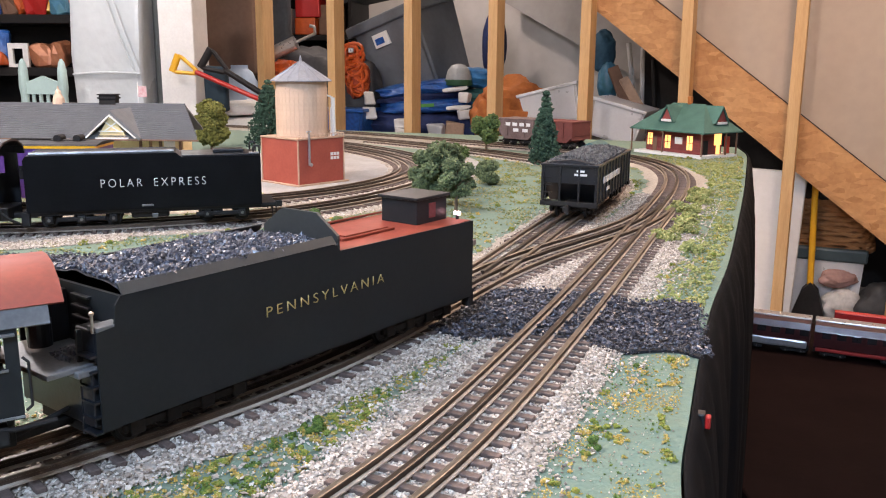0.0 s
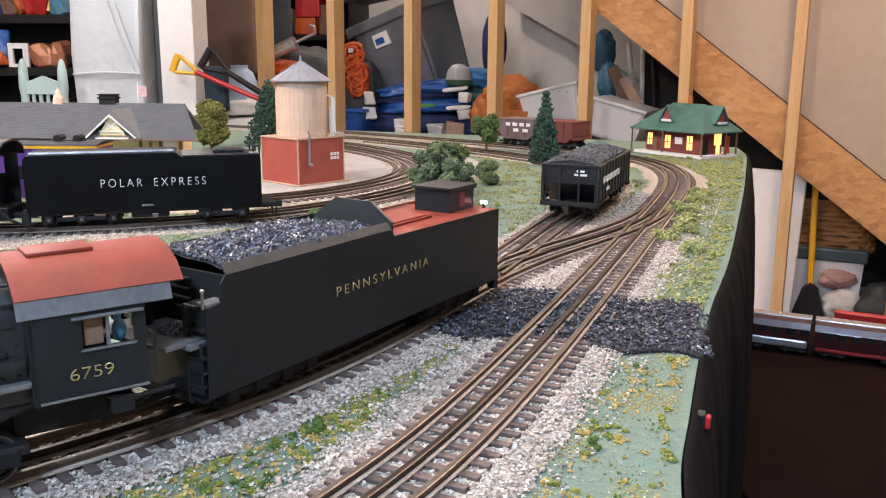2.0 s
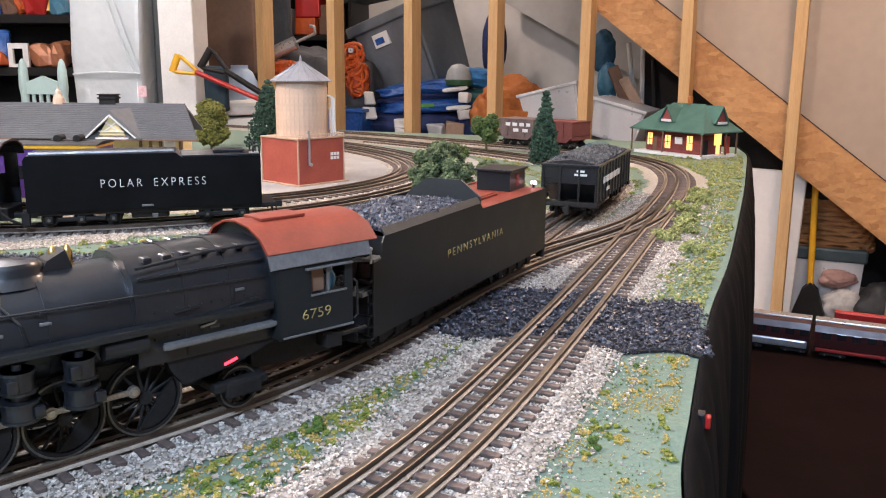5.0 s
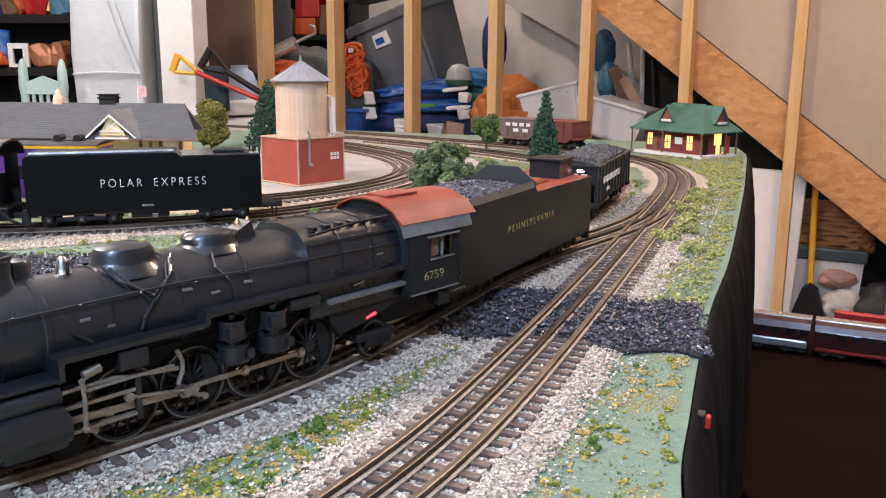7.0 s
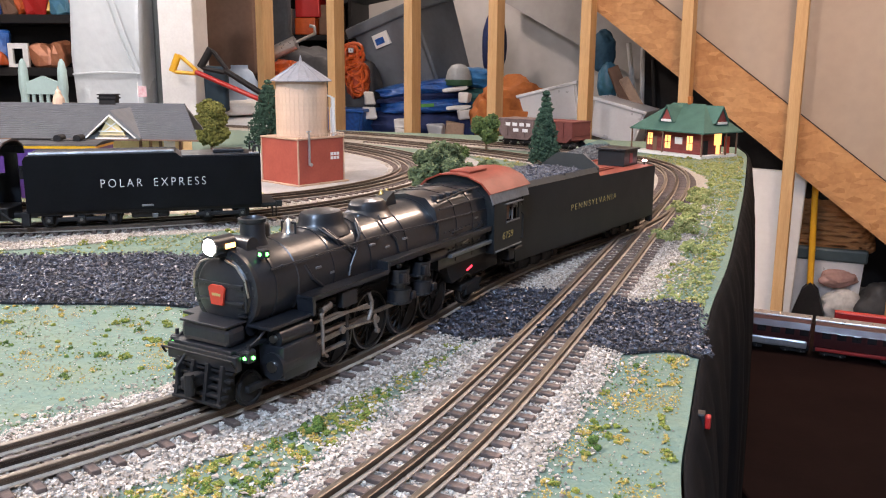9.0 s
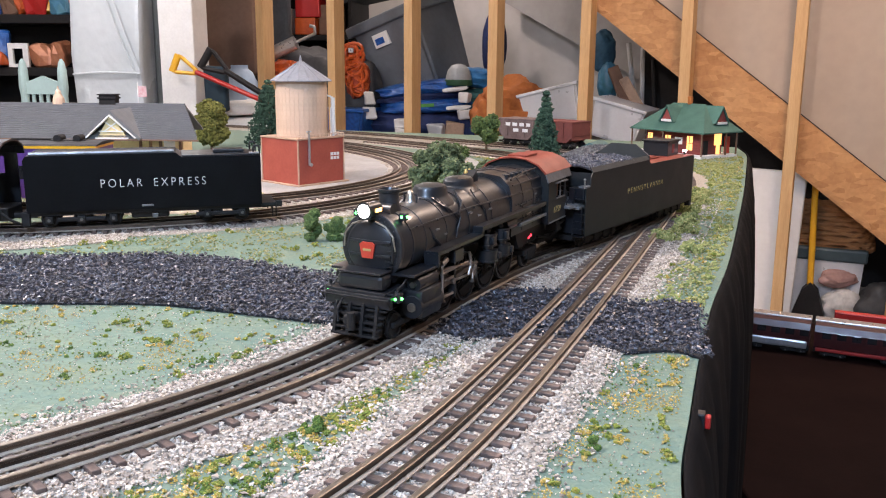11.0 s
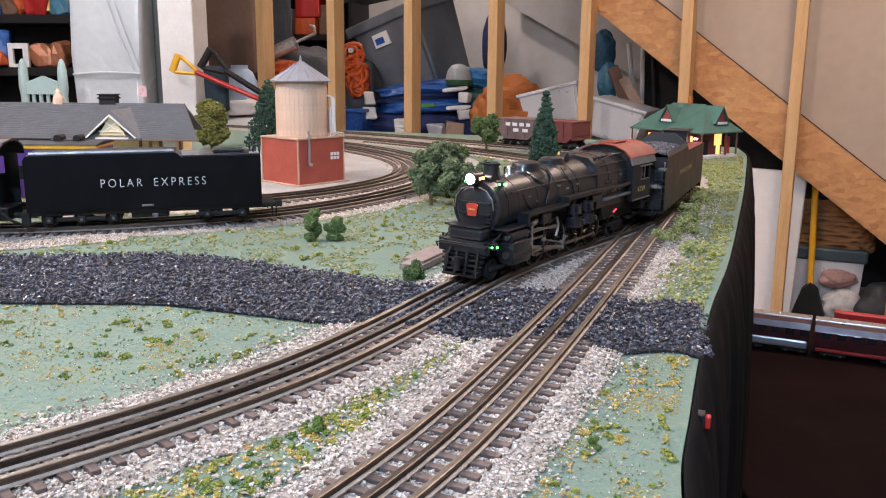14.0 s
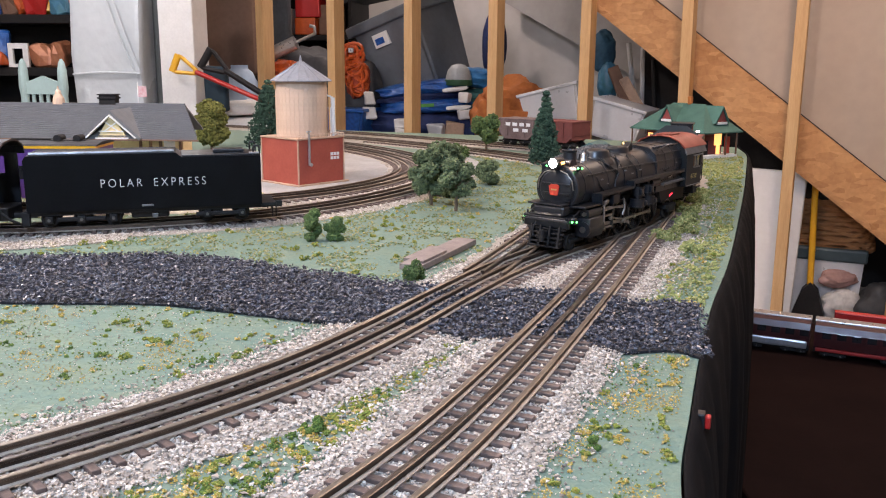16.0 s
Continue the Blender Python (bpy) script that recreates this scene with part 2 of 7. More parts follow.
def strands(m, dark, light):
    """Lays pressed wood strands over a board's colour."""
    t = m.node_tree
    n, link = t.nodes, t.links.new
    b = n["Principled BSDF"]
    old = b.inputs["Base Color"].links[0].from_socket
    co, mp, vo = n.new("ShaderNodeTexCoord"), n.new("ShaderNodeMapping"), n.new("ShaderNodeTexVoronoi")
    mp.inputs["Scale"].default_value, mp.inputs["Rotation"].default_value = (0.7, 1, 1.9), (0, radians(55), 0)
    vo.inputs["Scale"].default_value = 30
    vo.inputs["Randomness"].default_value = 1.0
    link(co.outputs["Object"], mp.inputs[0])
    link(mp.outputs[0], vo.inputs["Vector"])
    ramp, mix = n.new("ShaderNodeValToRGB"), n.new("ShaderNodeMix")
    mix.data_type = "RGBA"
    mix.inputs[0].default_value = 0.42
    ramp.color_ramp.elements[0].color, ramp.color_ramp.elements[1].color = (*dark, 1), (*light, 1)
    link(vo.outputs["Color"], ramp.inputs[0])
    link(old, mix.inputs[6])
    link(ramp.outputs[0], mix.inputs[7])
    link(mix.outputs[2], b.inputs["Base Color"])


strands(OSB, (0.34, 0.14, 0.045), (0.74, 0.41, 0.19))
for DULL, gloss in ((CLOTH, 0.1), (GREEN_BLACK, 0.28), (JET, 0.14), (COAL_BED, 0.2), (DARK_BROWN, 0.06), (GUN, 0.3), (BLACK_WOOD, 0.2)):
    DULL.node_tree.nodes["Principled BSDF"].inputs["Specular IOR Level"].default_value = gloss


# ---- mesh helpers ----
def frame_panel(bm, x0, x1, z0, z1, hole, y0, y1):
    """An upright panel in the x-z plane with one rectangular opening."""
    a, b, c, d = hole
    rows = []
    for y in (y0, y1):
        rows.append([[bm.verts.new((x, y, z)) for x, z in ((x0, z0), (x1, z0), (x1, z1), (x0, z1))], [bm.verts.new((x, y, z)) for x, z in ((a, c), (b, c), (b, d), (a, d))]])
    for k in range(4):
        n = (k + 1) % 4
        for r in rows:
            bm.faces.new((r[0][k], r[0][n], r[1][n], r[1][k]))
        for j in (0, 1):
            bm.faces.new((rows[0][j][k], rows[0][j][n], rows[1][j][n], rows[1][j][k]))
    return bm


def put(name, bm, mat, parent=None, label="", smooth=False):
    me = bpy.data.meshes.new(name)
    bmesh.ops.recalc_face_normals(bm, faces=bm.faces)
    bm.to_mesh(me)
    bm.free()
    if smooth:
        for p in me.polygons:
            p.use_smooth = True
        me.set_sharp_from_angle(angle=radians(40))
    me.materials.append(mat)
    ob = new(name, me)
    if parent:
        ob.parent = parent
    if label:
        tagged(ob, label)
    return ob


part = put


def box(bm, x0, x1, y0, y1, z0, z1, bevel=0.0):
    m = Matrix.Translation(((x0 + x1) / 2, (y0 + y1) / 2, (z0 + z1) / 2)) @ Matrix.Diagonal((abs(x1 - x0), abs(y1 - y0), abs(z1 - z0), 1))
    vs = bmesh.ops.create_cube(bm, size=1, matrix=m)["verts"]
    if bevel:
        es = list({e for v in vs for e in v.link_edges})
        bmesh.ops.bevel(bm, geom=es, offset=bevel, segments=2, affect="EDGES", profile=0.5)
    return bm


def tube(bm, a, b, r0, r1=None, n=16, caps=True):
    a, b = Vector(a), Vector(b)
    d = b - a
    m = Matrix.Translation((a + b) / 2) @ d.to_track_quat("Z", "Y").to_matrix().to_4x4()
    bmesh.ops.create_cone(bm, cap_ends=caps, cap_tris=False, segments=n, radius1=r0, radius2=r0 if r1 is None else r1, depth=d.length, matrix=m)
    return bm


def ball(bm, c, r, sx=1, sy=1, sz=1, sub=2):
    bmesh.ops.create_icosphere(bm, subdivisions=sub, radius=r, matrix=Matrix.Translation(c) @ Matrix.Diagonal((sx, sy, sz, 1)))
    return bm


def lathe(bm, profile, m=None, n=28):
    """Turns (radius, height) pairs round z; m places it."""
    m = m or Matrix()
    rings = []
    for r, z in profile:
        rings.append([bm.verts.new(m @ Vector((r * math.cos(2 * math.pi * i / n), r * math.sin(2 * math.pi * i / n), z))) for i in range(n)])
    for a, b in zip(rings, rings[1:]):
        for i in range(n):
            bm.faces.new((a[i], a[(i + 1) % n], b[(i + 1) % n], b[i]))
    bm.faces.new(rings[0][::-1])
    bm.faces.new(rings[-1])
    return bm


def prism(bm, outline, a, b, axis="y"):
    """Sweeps a 2D outline from a to b along an axis: 'x' takes (y, z), 'y' takes (x, z), 'z' takes (x, y)."""
    def v(p, k):
        return {"x": (k, p[0], p[1]), "y": (p[0], k, p[1]), "z": (p[0], p[1], k)}[axis]
    f0, f1 = [bm.verts.new(v(p, a)) for p in outline], [bm.verts.new(v(p, b)) for p in outline]
    n = len(outline)
    bm.faces.new(f0)
    bm.faces.new(f1[::-1])
    for i in range(n):
        bm.faces.new((f0[i], f1[i], f1[(i + 1) % n], f0[(i + 1) % n]))
    return bm


def pipe(bm, pts, r, n=8):
    pts = [Vector(p) for p in pts]
    for a, b in zip(pts, pts[1:]):
        tube(bm, a, b, r, n=n)
    for p in pts[1:-1]:
        ball(bm, p, r, sub=1)
    return bm


def bms():
    return bmesh.new()


def base(name, m, label, category, group="", kind=""):
    e = new(name)
    e.empty_display_size = 0.02
    e.matrix_basis = m
    return tagged(e, label, category, group, kind)


def rough_up(bm, amount, scale, seed=0):
    for v in bm.verts:
        p = v.co * scale + Vector((seed * 7.1, seed * 3.3, 0))
        v.co += Vector((noise.noise(p), noise.noise(p + Vector((9, 0, 0))), noise.noise(p + Vector((0, 9, 0))))) * amount
    return bm


def words(text, size, depth, spacing=1.0):
    c = bpy.data.curves.new("lettering", "FONT")
    c.body, c.size, c.extrude, c.align_x, c.space_character, c.offset = text, size, depth, "LEFT", spacing, -0.012
    ob = new("lettering", c)
    me = bpy.data.meshes.new_from_object(ob)
    bpy.data.objects.remove(ob)
    xs = [v.co.x for v in me.vertices]
    return me, min(xs), max(xs)


def lettering(text, height, width, m, mat, parent, depth=0.0003):
    """Letters of a given height and overall width, lying in the x-y plane of m from its origin on."""
    me, lo, hi = words(text, 1.0, 0.0, 1.45 if len(text) > 4 else 1.0)
    ys = [v.co.y for v in me.vertices]
    sy, sx = height / (max(ys) - min(ys)), width / (hi - lo)
    bm = bms()
    bm.from_mesh(me)
    for v in bm.verts:
        v.co = Vector(((v.co.x - lo) * sx, (v.co.y - min(ys)) * sy, 0))
    r = bmesh.ops.extrude_face_region(bm, geom=bm.faces[:])
    for g in r["geom"]:
        if isinstance(g, bmesh.types.BMVert):
            g.co.z += depth
    bmesh.ops.transform(bm, matrix=m, verts=bm.verts)
    return put("lettering", bm, mat, parent)


def scatter(name, places, sizes, mat, shape="stone", label="", category="", flat=0.7, seed=1):
    """Many small loose pieces in one mesh."""
    rng = np.random.default_rng(seed)
    if shape == "stone":
        v0 = np.array([(1, 0, 0), (-1, 0.1, 0), (0.1, 1, 0), (0, -1, 0.1), (0.1, 0, 0.8), (0, 0.1, -0.8)], float)
        f0 = np.array([(0, 2, 4), (2, 1, 4), (1, 3, 4), (3, 0, 4), (2, 0, 5), (1, 2, 5), (3, 1, 5), (0, 3, 5)])
    else:
        v0 = np.array([(1, 0, 0), (-0.6, 0.7, 0.1), (-0.6, -0.7, -0.1), (0, 0, 0.9)], float)
        f0 = np.array([(0, 1, 2), (0, 2, 3), (0, 3, 1), (1, 3, 2)])
    n, k = len(places), len(v0)
    q = rng.normal(size=(n, 4))
    q /= np.linalg.norm(q, axis=1)[:, None]
    w, x, y, z = q.T
    rot = np.stack([np.stack([1 - 2 * (y * y + z * z), 2 * (x * y - z * w), 2 * (x * z + y * w)], -1),
                    np.stack([2 * (x * y + z * w), 1 - 2 * (x * x + z * z), 2 * (y * z - x * w)], -1),
                    np.stack([2 * (x * z - y * w), 2 * (y * z + x * w), 1 - 2 * (x * x + y * y)], -1)], 1)
    v = v0[None] * rng.uniform(0.55, 1.2, (n, k, 1)) * rng.uniform(0.6, 1.15, (n, 1, 3))
    v = np.einsum("nij,nkj->nki", rot, v) * np.asarray(sizes)[:, None, None]
    v[:, :, 2] *= flat
    v += np.asarray(places)[:, None, :]
    f = f0[None] + (np.arange(n) * k)[:, None, None]
    me = bpy.data.meshes.new(name)
    me.from_pydata(v.reshape(-1, 3).tolist(), [], f.reshape(-1, 3).tolist())
    me.materials.append(mat)
    return tagged(new(name, me), label, category, kind="stuff")


def smooth_line(points, n=16, rounds=3):
    p = np.array(points, float)
    for _ in range(rounds):
        q = p.copy()
        q[1:-1] = 0.25 * p[:-2] + 0.5 * p[1:-1] + 0.25 * p[2:]
        p = 0.5 * p + 0.5 * q
    e = np.vstack([2 * p[0] - p[1], p, 2 * p[-1] - p[-2]])
    out = []
    for a, b, c, d in zip(e, e[1:], e[2:], e[3:]):
        for i in range(n):
            t = i / n
            out.append(0.5 * (2 * b + (c - a) * t + (2 * a - 5 * b + 4 * c - d) * t * t + (3 * b - a - 3 * c + d) * t ** 3))
    out.append(p[-1])
    line = np.array(out)
    return line, np.r_[0, np.cumsum(np.hypot(*np.diff(line, axis=0).T))]


def along(line, s):
    pts, run = line
    return np.array([np.interp(s, run, pts[:, 0]), np.interp(s, run, pts[:, 1])])


def heading(line, s):
    a, b = along(line, s - 0.004), along(line, s + 0.004)
    d = b - a
    return d / np.hypot(*d)


# ---- room ----
def wall_slab(name, a, b, z0, z1, thick, mat, label):
    """A wall from a to b in plan, its thickness to the left of that way."""
    a, b = Vector(a), Vector(b)
    d = (b - a).normalized()
    nrm = Vector((-d.y, d.x)) * thick
    bm = bms()
    prism(bm, [tuple(a), tuple(b), tuple(b + nrm), tuple(a + nrm)], z0, z1, "z")
    return tagged(put(name, bm, mat), label, "wall", kind="structure")


FLOOR_Z, CEIL_Z = -0.86, 1.45
bm = box(bms(), -4.5, 4.5, -2.6, 7.5, FLOOR_Z - 0.1, FLOOR_Z)
tagged(put("floor", bm, FLOOR), "grey concrete basement floor", "floor", kind="structure")
bm = box(bms(), -4.5, 4.5, -2.6, 7.5, CEIL_Z, CEIL_Z + 0.1)
tagged(put("ceiling", bm, WHITE), "plain white basement ceiling", "ceiling", kind="structure")
wall_slab("wall_south", (-4.3, -2.5), (4.3, -2.5), FLOOR_Z, CEIL_Z, -0.1, GREY_WALL, "plain pale basement wall behind the layout")
wall_slab("wall_west", (-3.6, -2.5), (-3.6, 7.3), FLOOR_Z, CEIL_Z, 0.1, GREY_WALL, "plain pale basement side wall")
wall_slab("wall_east", (3.3, -2.5), (3.3, 7.3), FLOOR_Z, CEIL_Z, -0.1, BEIGE, "beige basement side wall")
# the partition runs from A0 along ALONG; OFF points into the store room behind it
A0, ALONG, OFF = Vector((-0.879, 4.311)), Vector((0.9042, -0.4271)), Vector((0.4271, 0.9042))


def plan(i, back=0.0):
    p = A0 + ALONG * (0.406 * i) + OFF * back
    return p.x, p.y


wall_slab("wall_north", plan(-6.5, 1.75), plan(9, 1.75), FLOOR_Z, CEIL_Z, 0.1, GREY_WALL, "grey-white wall at the back of the store room")
TURN = math.degrees(math.atan2(ALONG.y, ALONG.x))
for i in range(9):
    x, y = plan(i, 0.0)
    bm = box(bms(), -0.021, 0.021, -0.044, 0.044, FLOOR_Z, CEIL_Z, 0.002)
    s = put("wall_stud", bm, STUD)
    lean = {5: -0.6, 6: -0.2}.get(i, 0)
    s.matrix_basis = pose(x, y, 0, 0, lean, TURN)
    tagged(s, "bare pine wall stud in an open frame" if i < 5 else "bare pine stud before the stair stringer", "stud", "studs of the open wall")

# stair: stringer, sloping underside and the drywall above it, all in the partition's own space
stair = base("stair_side", pose(A0.x, A0.y, 0, 0, 0, TURN), "strand-board stair stringer with a sloping underside", "stair", kind="structure")
U0, Z0S, U1, Z1S = 1.50, 0.50, 3.30, -0.856


def low(u):
    return Z0S + (Z1S - Z0S) * (u - U0) / (U1 - U0)


HT = 0.216
prism(bm := bms(), [(0.6, low(0.6)), (U1, low(U1)), (U1, low(U1) + HT), (0.6, low(0.6) + HT)], 0.05, 0.085, "y")
part("stringer", bm, OSB, stair)
bm = bms()
for u, v in ((1.62, 1.96), (2.06, 2.36), (2.5, 2.86)):
    prism(bm, [(u, low(u) + 0.012), (v, low(v) + 0.012), (v, low(v) + 0.03), (u, low(u) + 0.03)], 0.044, 0.049, "y")
part("cleat", bm, OSB, stair)
prism(bm := bms(), [(-0.2, low(-0.2) - 0.004), (U1, low(U1) - 0.004), (U1, low(U1) + 0.012), (-0.2, low(-0.2) + 0.012)], 0.09, 1.74, "y")
part("underside", bm, GREY_WALL, stair, "grey sloping underside of the stair")
prism(bm := bms(), [(0.9, CEIL_Z - 0.002), (0.9, low(0.9) + HT - 0.02), (U1, low(U1) + HT - 0.02), (4.6, FLOOR_Z), (4.6, CEIL_Z - 0.002)], 0.088, 0.108, "y")
part("drywall", bm, BEIGE, stair, "beige drywall over the stringer")
prism(bm := bms(), [(U0 - 0.1, low(U0 - 0.1) + HT - 0.004), (U1, low(U1) + HT - 0.004), (U1, low(U1) + HT + 0.004), (U0 - 0.1, low(U0 - 0.1) + HT + 0.004)], 0.078, 0.0875, "y")
part("seam", bm, BLACK_WOOD, stair, "dark gap along the top of the stringer")
# added panel: wall grey made darker to carry the shade on the back wall
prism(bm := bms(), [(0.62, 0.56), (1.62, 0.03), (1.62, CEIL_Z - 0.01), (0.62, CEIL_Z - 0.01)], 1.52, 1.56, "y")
part("shade_panel", bm, material("shade_grey", (0.4, 0.385, 0.36), 0.85, 0, (0.34, 0.325, 0.305), 3, 0.2, 0.05, 150), stair, "grey panel against the back wall, darker for its shade")

# ---- layout table ----
EDGE = [(0.05, -0.3), (0.07, 0.1), (0.09, 0.27), (0.106, 0.353), (0.131, 0.423), (0.161, 0.511), (0.205, 0.632), (0.266, 0.775), (0.341, 0.975), (0.463, 1.305), (0.56, 1.58), (0.628, 1.767), (0.66, 1.93)]
edge_line = smooth_line(EDGE, 8, 1)
edge_pts = [tuple(p) for p in edge_line[0]]
outline = edge_pts + [(0.5, 2.06), (0.02, 2.24), (-0.25, 2.33), (-0.75, 2.55), (-1.9, 2.75), (-1.9, -0.3)]
prism(bm := bms(), outline, -0.02, 0.0, "z")
ground = tagged(put("ground", bm, MAT), "green painted scenery mat on the layout table", "layout board", kind="structure")
prism(bm := bms(), [(x * 0.985 - 0.01, y) for x, y in outline], -0.12, -0.021, "z")
table_frame = tagged(put("table_frame", bm, STUD), "timber frame under the layout board", "table", kind="structure")
for x, y in ((-1.75, 2.45), (-0.1, 2.05), (-1.75, 0.1), (-0.1, 0.1), (0.3, 1.6)):
    bm = box(bms(), -0.04, 0.04, -0.04, 0.04, FLOOR_Z, -0.122, 0.003)
    leg = put("leg", bm, STUD)
    leg.location = (x, y, 0)
    leg.parent = table_frame

# black cloth hanging from the table's edge, in uneven folds
cloth_rows = [(0.000, 0.002), (0.005, -0.004), (0.010, -0.02), (0.014, -0.06), (0.018, -0.14), (0.021, -0.3), (0.023, -0.55), (0.024, -0.84)]
bm, rings = bms(), []
pts, run = edge_line
for s in np.arange(0, run[-1], 0.008):
    p, h = along(edge_line, s), heading(edge_line, s)
    out = np.array((h[1], -h[0]))
    fold = 0.5 + 0.5 * math.sin(s * 95 + 2.5 * math.sin(s * 17)) * math.sin(s * 31 + 1)
    wide = 1 + 0.25 * max(0.0, (s - 0.9)) - 0.6 * max(0, s - 1.45)
    row = []
    for k, (o, z) in enumerate(cloth_rows):
        q = p + out * (o * wide * (0.75 + 0.5 * fold * min(1, k / 3)) + 0.001)
        row.append(bm.verts.new((q[0], q[1], z + 0.002 * noise.noise(Vector((s * 40, k, 0))))))
    rings.append(row)
for a, b in zip(rings, rings[1:]):
    for i in range(len(a) - 1):
        bm.faces.new((a[i], a[i + 1], b[i + 1], b[i]))
cloth = put("table_skirt", bm, CLOTH, smooth=True)
sol = cloth.modifiers.new("thickness", "SOLIDIFY")
sol.thickness = 0.0015
tagged(cloth, "black cloth skirt hanging in folds from the layout edge", "table skirt")

# ---- ground covers ----
ROAD_TOP = [(-1.1, 0.774), (-0.424, 0.774), (-0.346, 0.782), (-0.271, 0.791), (-0.207, 0.778), (-0.145, 0.742), (-0.09, 0.717), (-0.049, 0.693), (-0.011, 0.681), (0.026, 0.668), (0.099, 0.668), (0.128, 0.654), (0.146, 0.634), (0.174, 0.639), (0.194, 0.628)]
ROAD_LOW = [(-1.1, 0.63), (-0.336, 0.625), (-0.272, 0.626), (-0.212, 0.627), (-0.16, 0.607), (-0.116, 0.593), (-0.073, 0.575), (-0.042, 0.582), (-0.009, 0.564), (0.007, 0.548), (0.037, 0.544), (0.056, 0.549), (0.089, 0.544), (0.102, 0.529), (0.114, 0.519), (0.134, 0.526), (0.153, 0.526), (0.164, 0.512)]
road_top, road_low = smooth_line(ROAD_TOP, 8, 1)[0], smooth_line(ROAD_LOW, 8, 1)[0]
bm = bms()
prism(bm, [tuple(p) for p in road_low] + [tuple(p) for p in road_top[::-1]], 0.0005, 0.0020, "z")
tagged(put("road", bm, COAL_BED), "bed of the black crushed-coal road", "road", kind="structure")


def road_inside(x, y, margin=0.0):
    hi = np.interp(x, road_top[:, 0], road_top[:, 1])
    lo = np.interp(x, road_low[:, 0], road_low[:, 1])
    lim = np.interp(y, [0.50, 0.64], [0.164, 0.197])
    return (y < hi - margin) & (y > lo + margin) & (x < lim - margin)


# ---- tracks ----
MAIN = [(-0.19, 0.06), (-0.11, 0.19), (-0.029, 0.321), (-0.008, 0.357), (0.025, 0.428), (0.067, 0.532), (0.112, 0.642), (0.17, 0.794), (0.224, 0.935), (0.282, 1.079), (0.341, 1.236), (0.381, 1.366), (0.397, 1.481), (0.392, 1.57), (0.37, 1.65), (0.33, 1.72), (0.25, 1.80), (0.15, 1.89), (0.03, 1.98), (-0.09, 2.08), (-0.24, 2.19), (-0.42, 2.30), (-0.7, 2.42)]
LOOP = [(-0.627, 0.107), (-0.531, 0.136), (-0.439, 0.1755), (-0.351, 0.224), (-0.2695, 0.281), (-0.194, 0.347), (-0.118, 0.424), (-0.079, 0.474), (-0.035, 0.551), (0.007, 0.645), (0.048, 0.728), (0.092, 0.790), (0.14, 0.85), (0.19, 0.907), (0.237, 0.975), (0.282, 1.079), (0.341, 1.236), (0.381, 1.366), (0.397, 1.481), (0.392, 1.57), (0.37, 1.65), (0.33, 1.72), (0.28, 1.78)]
SPUR = [(0.007, 0.645), (0.043, 0.729), (0.072, 0.805), (0.106, 0.901), (0.152, 1.01), (0.2, 1.135), (0.245, 1.26), (0.268, 1.35), (0.272, 1.42), (0.25, 1.5), (0.2, 1.59), (0.13, 1.69), (0.045, 1.79), (-0.04, 1.88), (-0.12, 1.96), (-0.24, 2.06), (-0.45, 2.2)]
INNER = [(-1.3, 0.885), (-0.9, 0.865), (-0.62, 0.868), (-0.467, 0.888), (-0.357, 0.917), (-0.27, 0.955), (-0.204, 0.998), (-0.157, 1.035), (-0.1, 1.11), (-0.043, 1.207), (-0.005, 1.302), (0.0115, 1.4), (0.0, 1.5), (-0.04, 1.615), (-0.105, 1.75), (-0.21, 1.88), (-0.33, 2.0)]
PASSING = [(-1.3, 1.036), (-0.9, 1.022), (-0.57, 1.022), (-0.409, 1.041), (-0.314, 1.07), (-0.231, 1.108), (-0.171, 1.155), (-0.112, 1.236), (-0.071, 1.321), (-0.052, 1.407), (-0.052, 1.493), (-0.076, 1.597), (-0.133, 1.72), (-0.228, 1.835), (-0.333, 1.93)]
loop_line = smooth_line(LOOP, 24)
main_line, spur_line, inner_line, passing_line = (smooth_line(p, 24) for p in (MAIN, SPUR, INNER, PASSING))
RAIL_Z = 0.009
PROFILE = [(-0.0026, 0.004), (0.0026, 0.004), (0.0026, 0.0047), (0.0008, 0.0052), (0.0008, 0.0070), (0.0017, 0.0075), (0.0017, 0.0087), (0.0012, 0.009), (-0.0012, 0.009), (-0.0017, 0.0087), (-0.0017, 0.0075), (-0.0008, 0.0070), (-0.0008, 0.0052), (-0.0026, 0.0047)]


def rail(line, s0, s1, shift, mat, parent, step=0.006):
    bm, rings = bms(), []
    for s in np.linspace(s0, s1, max(2, int((s1 - s0) / step))):
        p, h = along(line, s), heading(line, s)
        nrm = np.array((-h[1], h[0]))
        rings.append([bm.verts.new((*(p + nrm * (shift + o)), z)) for o, z in PROFILE])
    n, tops = len(PROFILE), []
    for a, b in zip(rings, rings[1:]):
        for i in range(n):
            f = bm.faces.new((a[i], b[i], b[(i + 1) % n], a[(i + 1) % n]))
            f.material_index = 1 if i in (6, 7, 8) else 2 if i in (1, 2, 12, 13) else 0
    bm.faces.new(rings[0][::-1])
    bm.faces.new(rings[-1])
    ob = part("rail", bm, mat, parent)
    ob.data.materials.append(RAIL_DARK_TOP if mat is RAIL_BLACK else RAIL_TOP)
    ob.data.materials.append(RAIL_FOOT)
    return ob


bm = box(bms(), -0.0023, 0.0023, -0.0287, 0.0287, 0.0004, 0.0042, 0.0005)
TIE_MESH = bpy.data.meshes.new("tie")
bm.to_mesh(TIE_MESH)
bm.free()
TIE_MESH.materials.append(TIE)
tie_rows = []


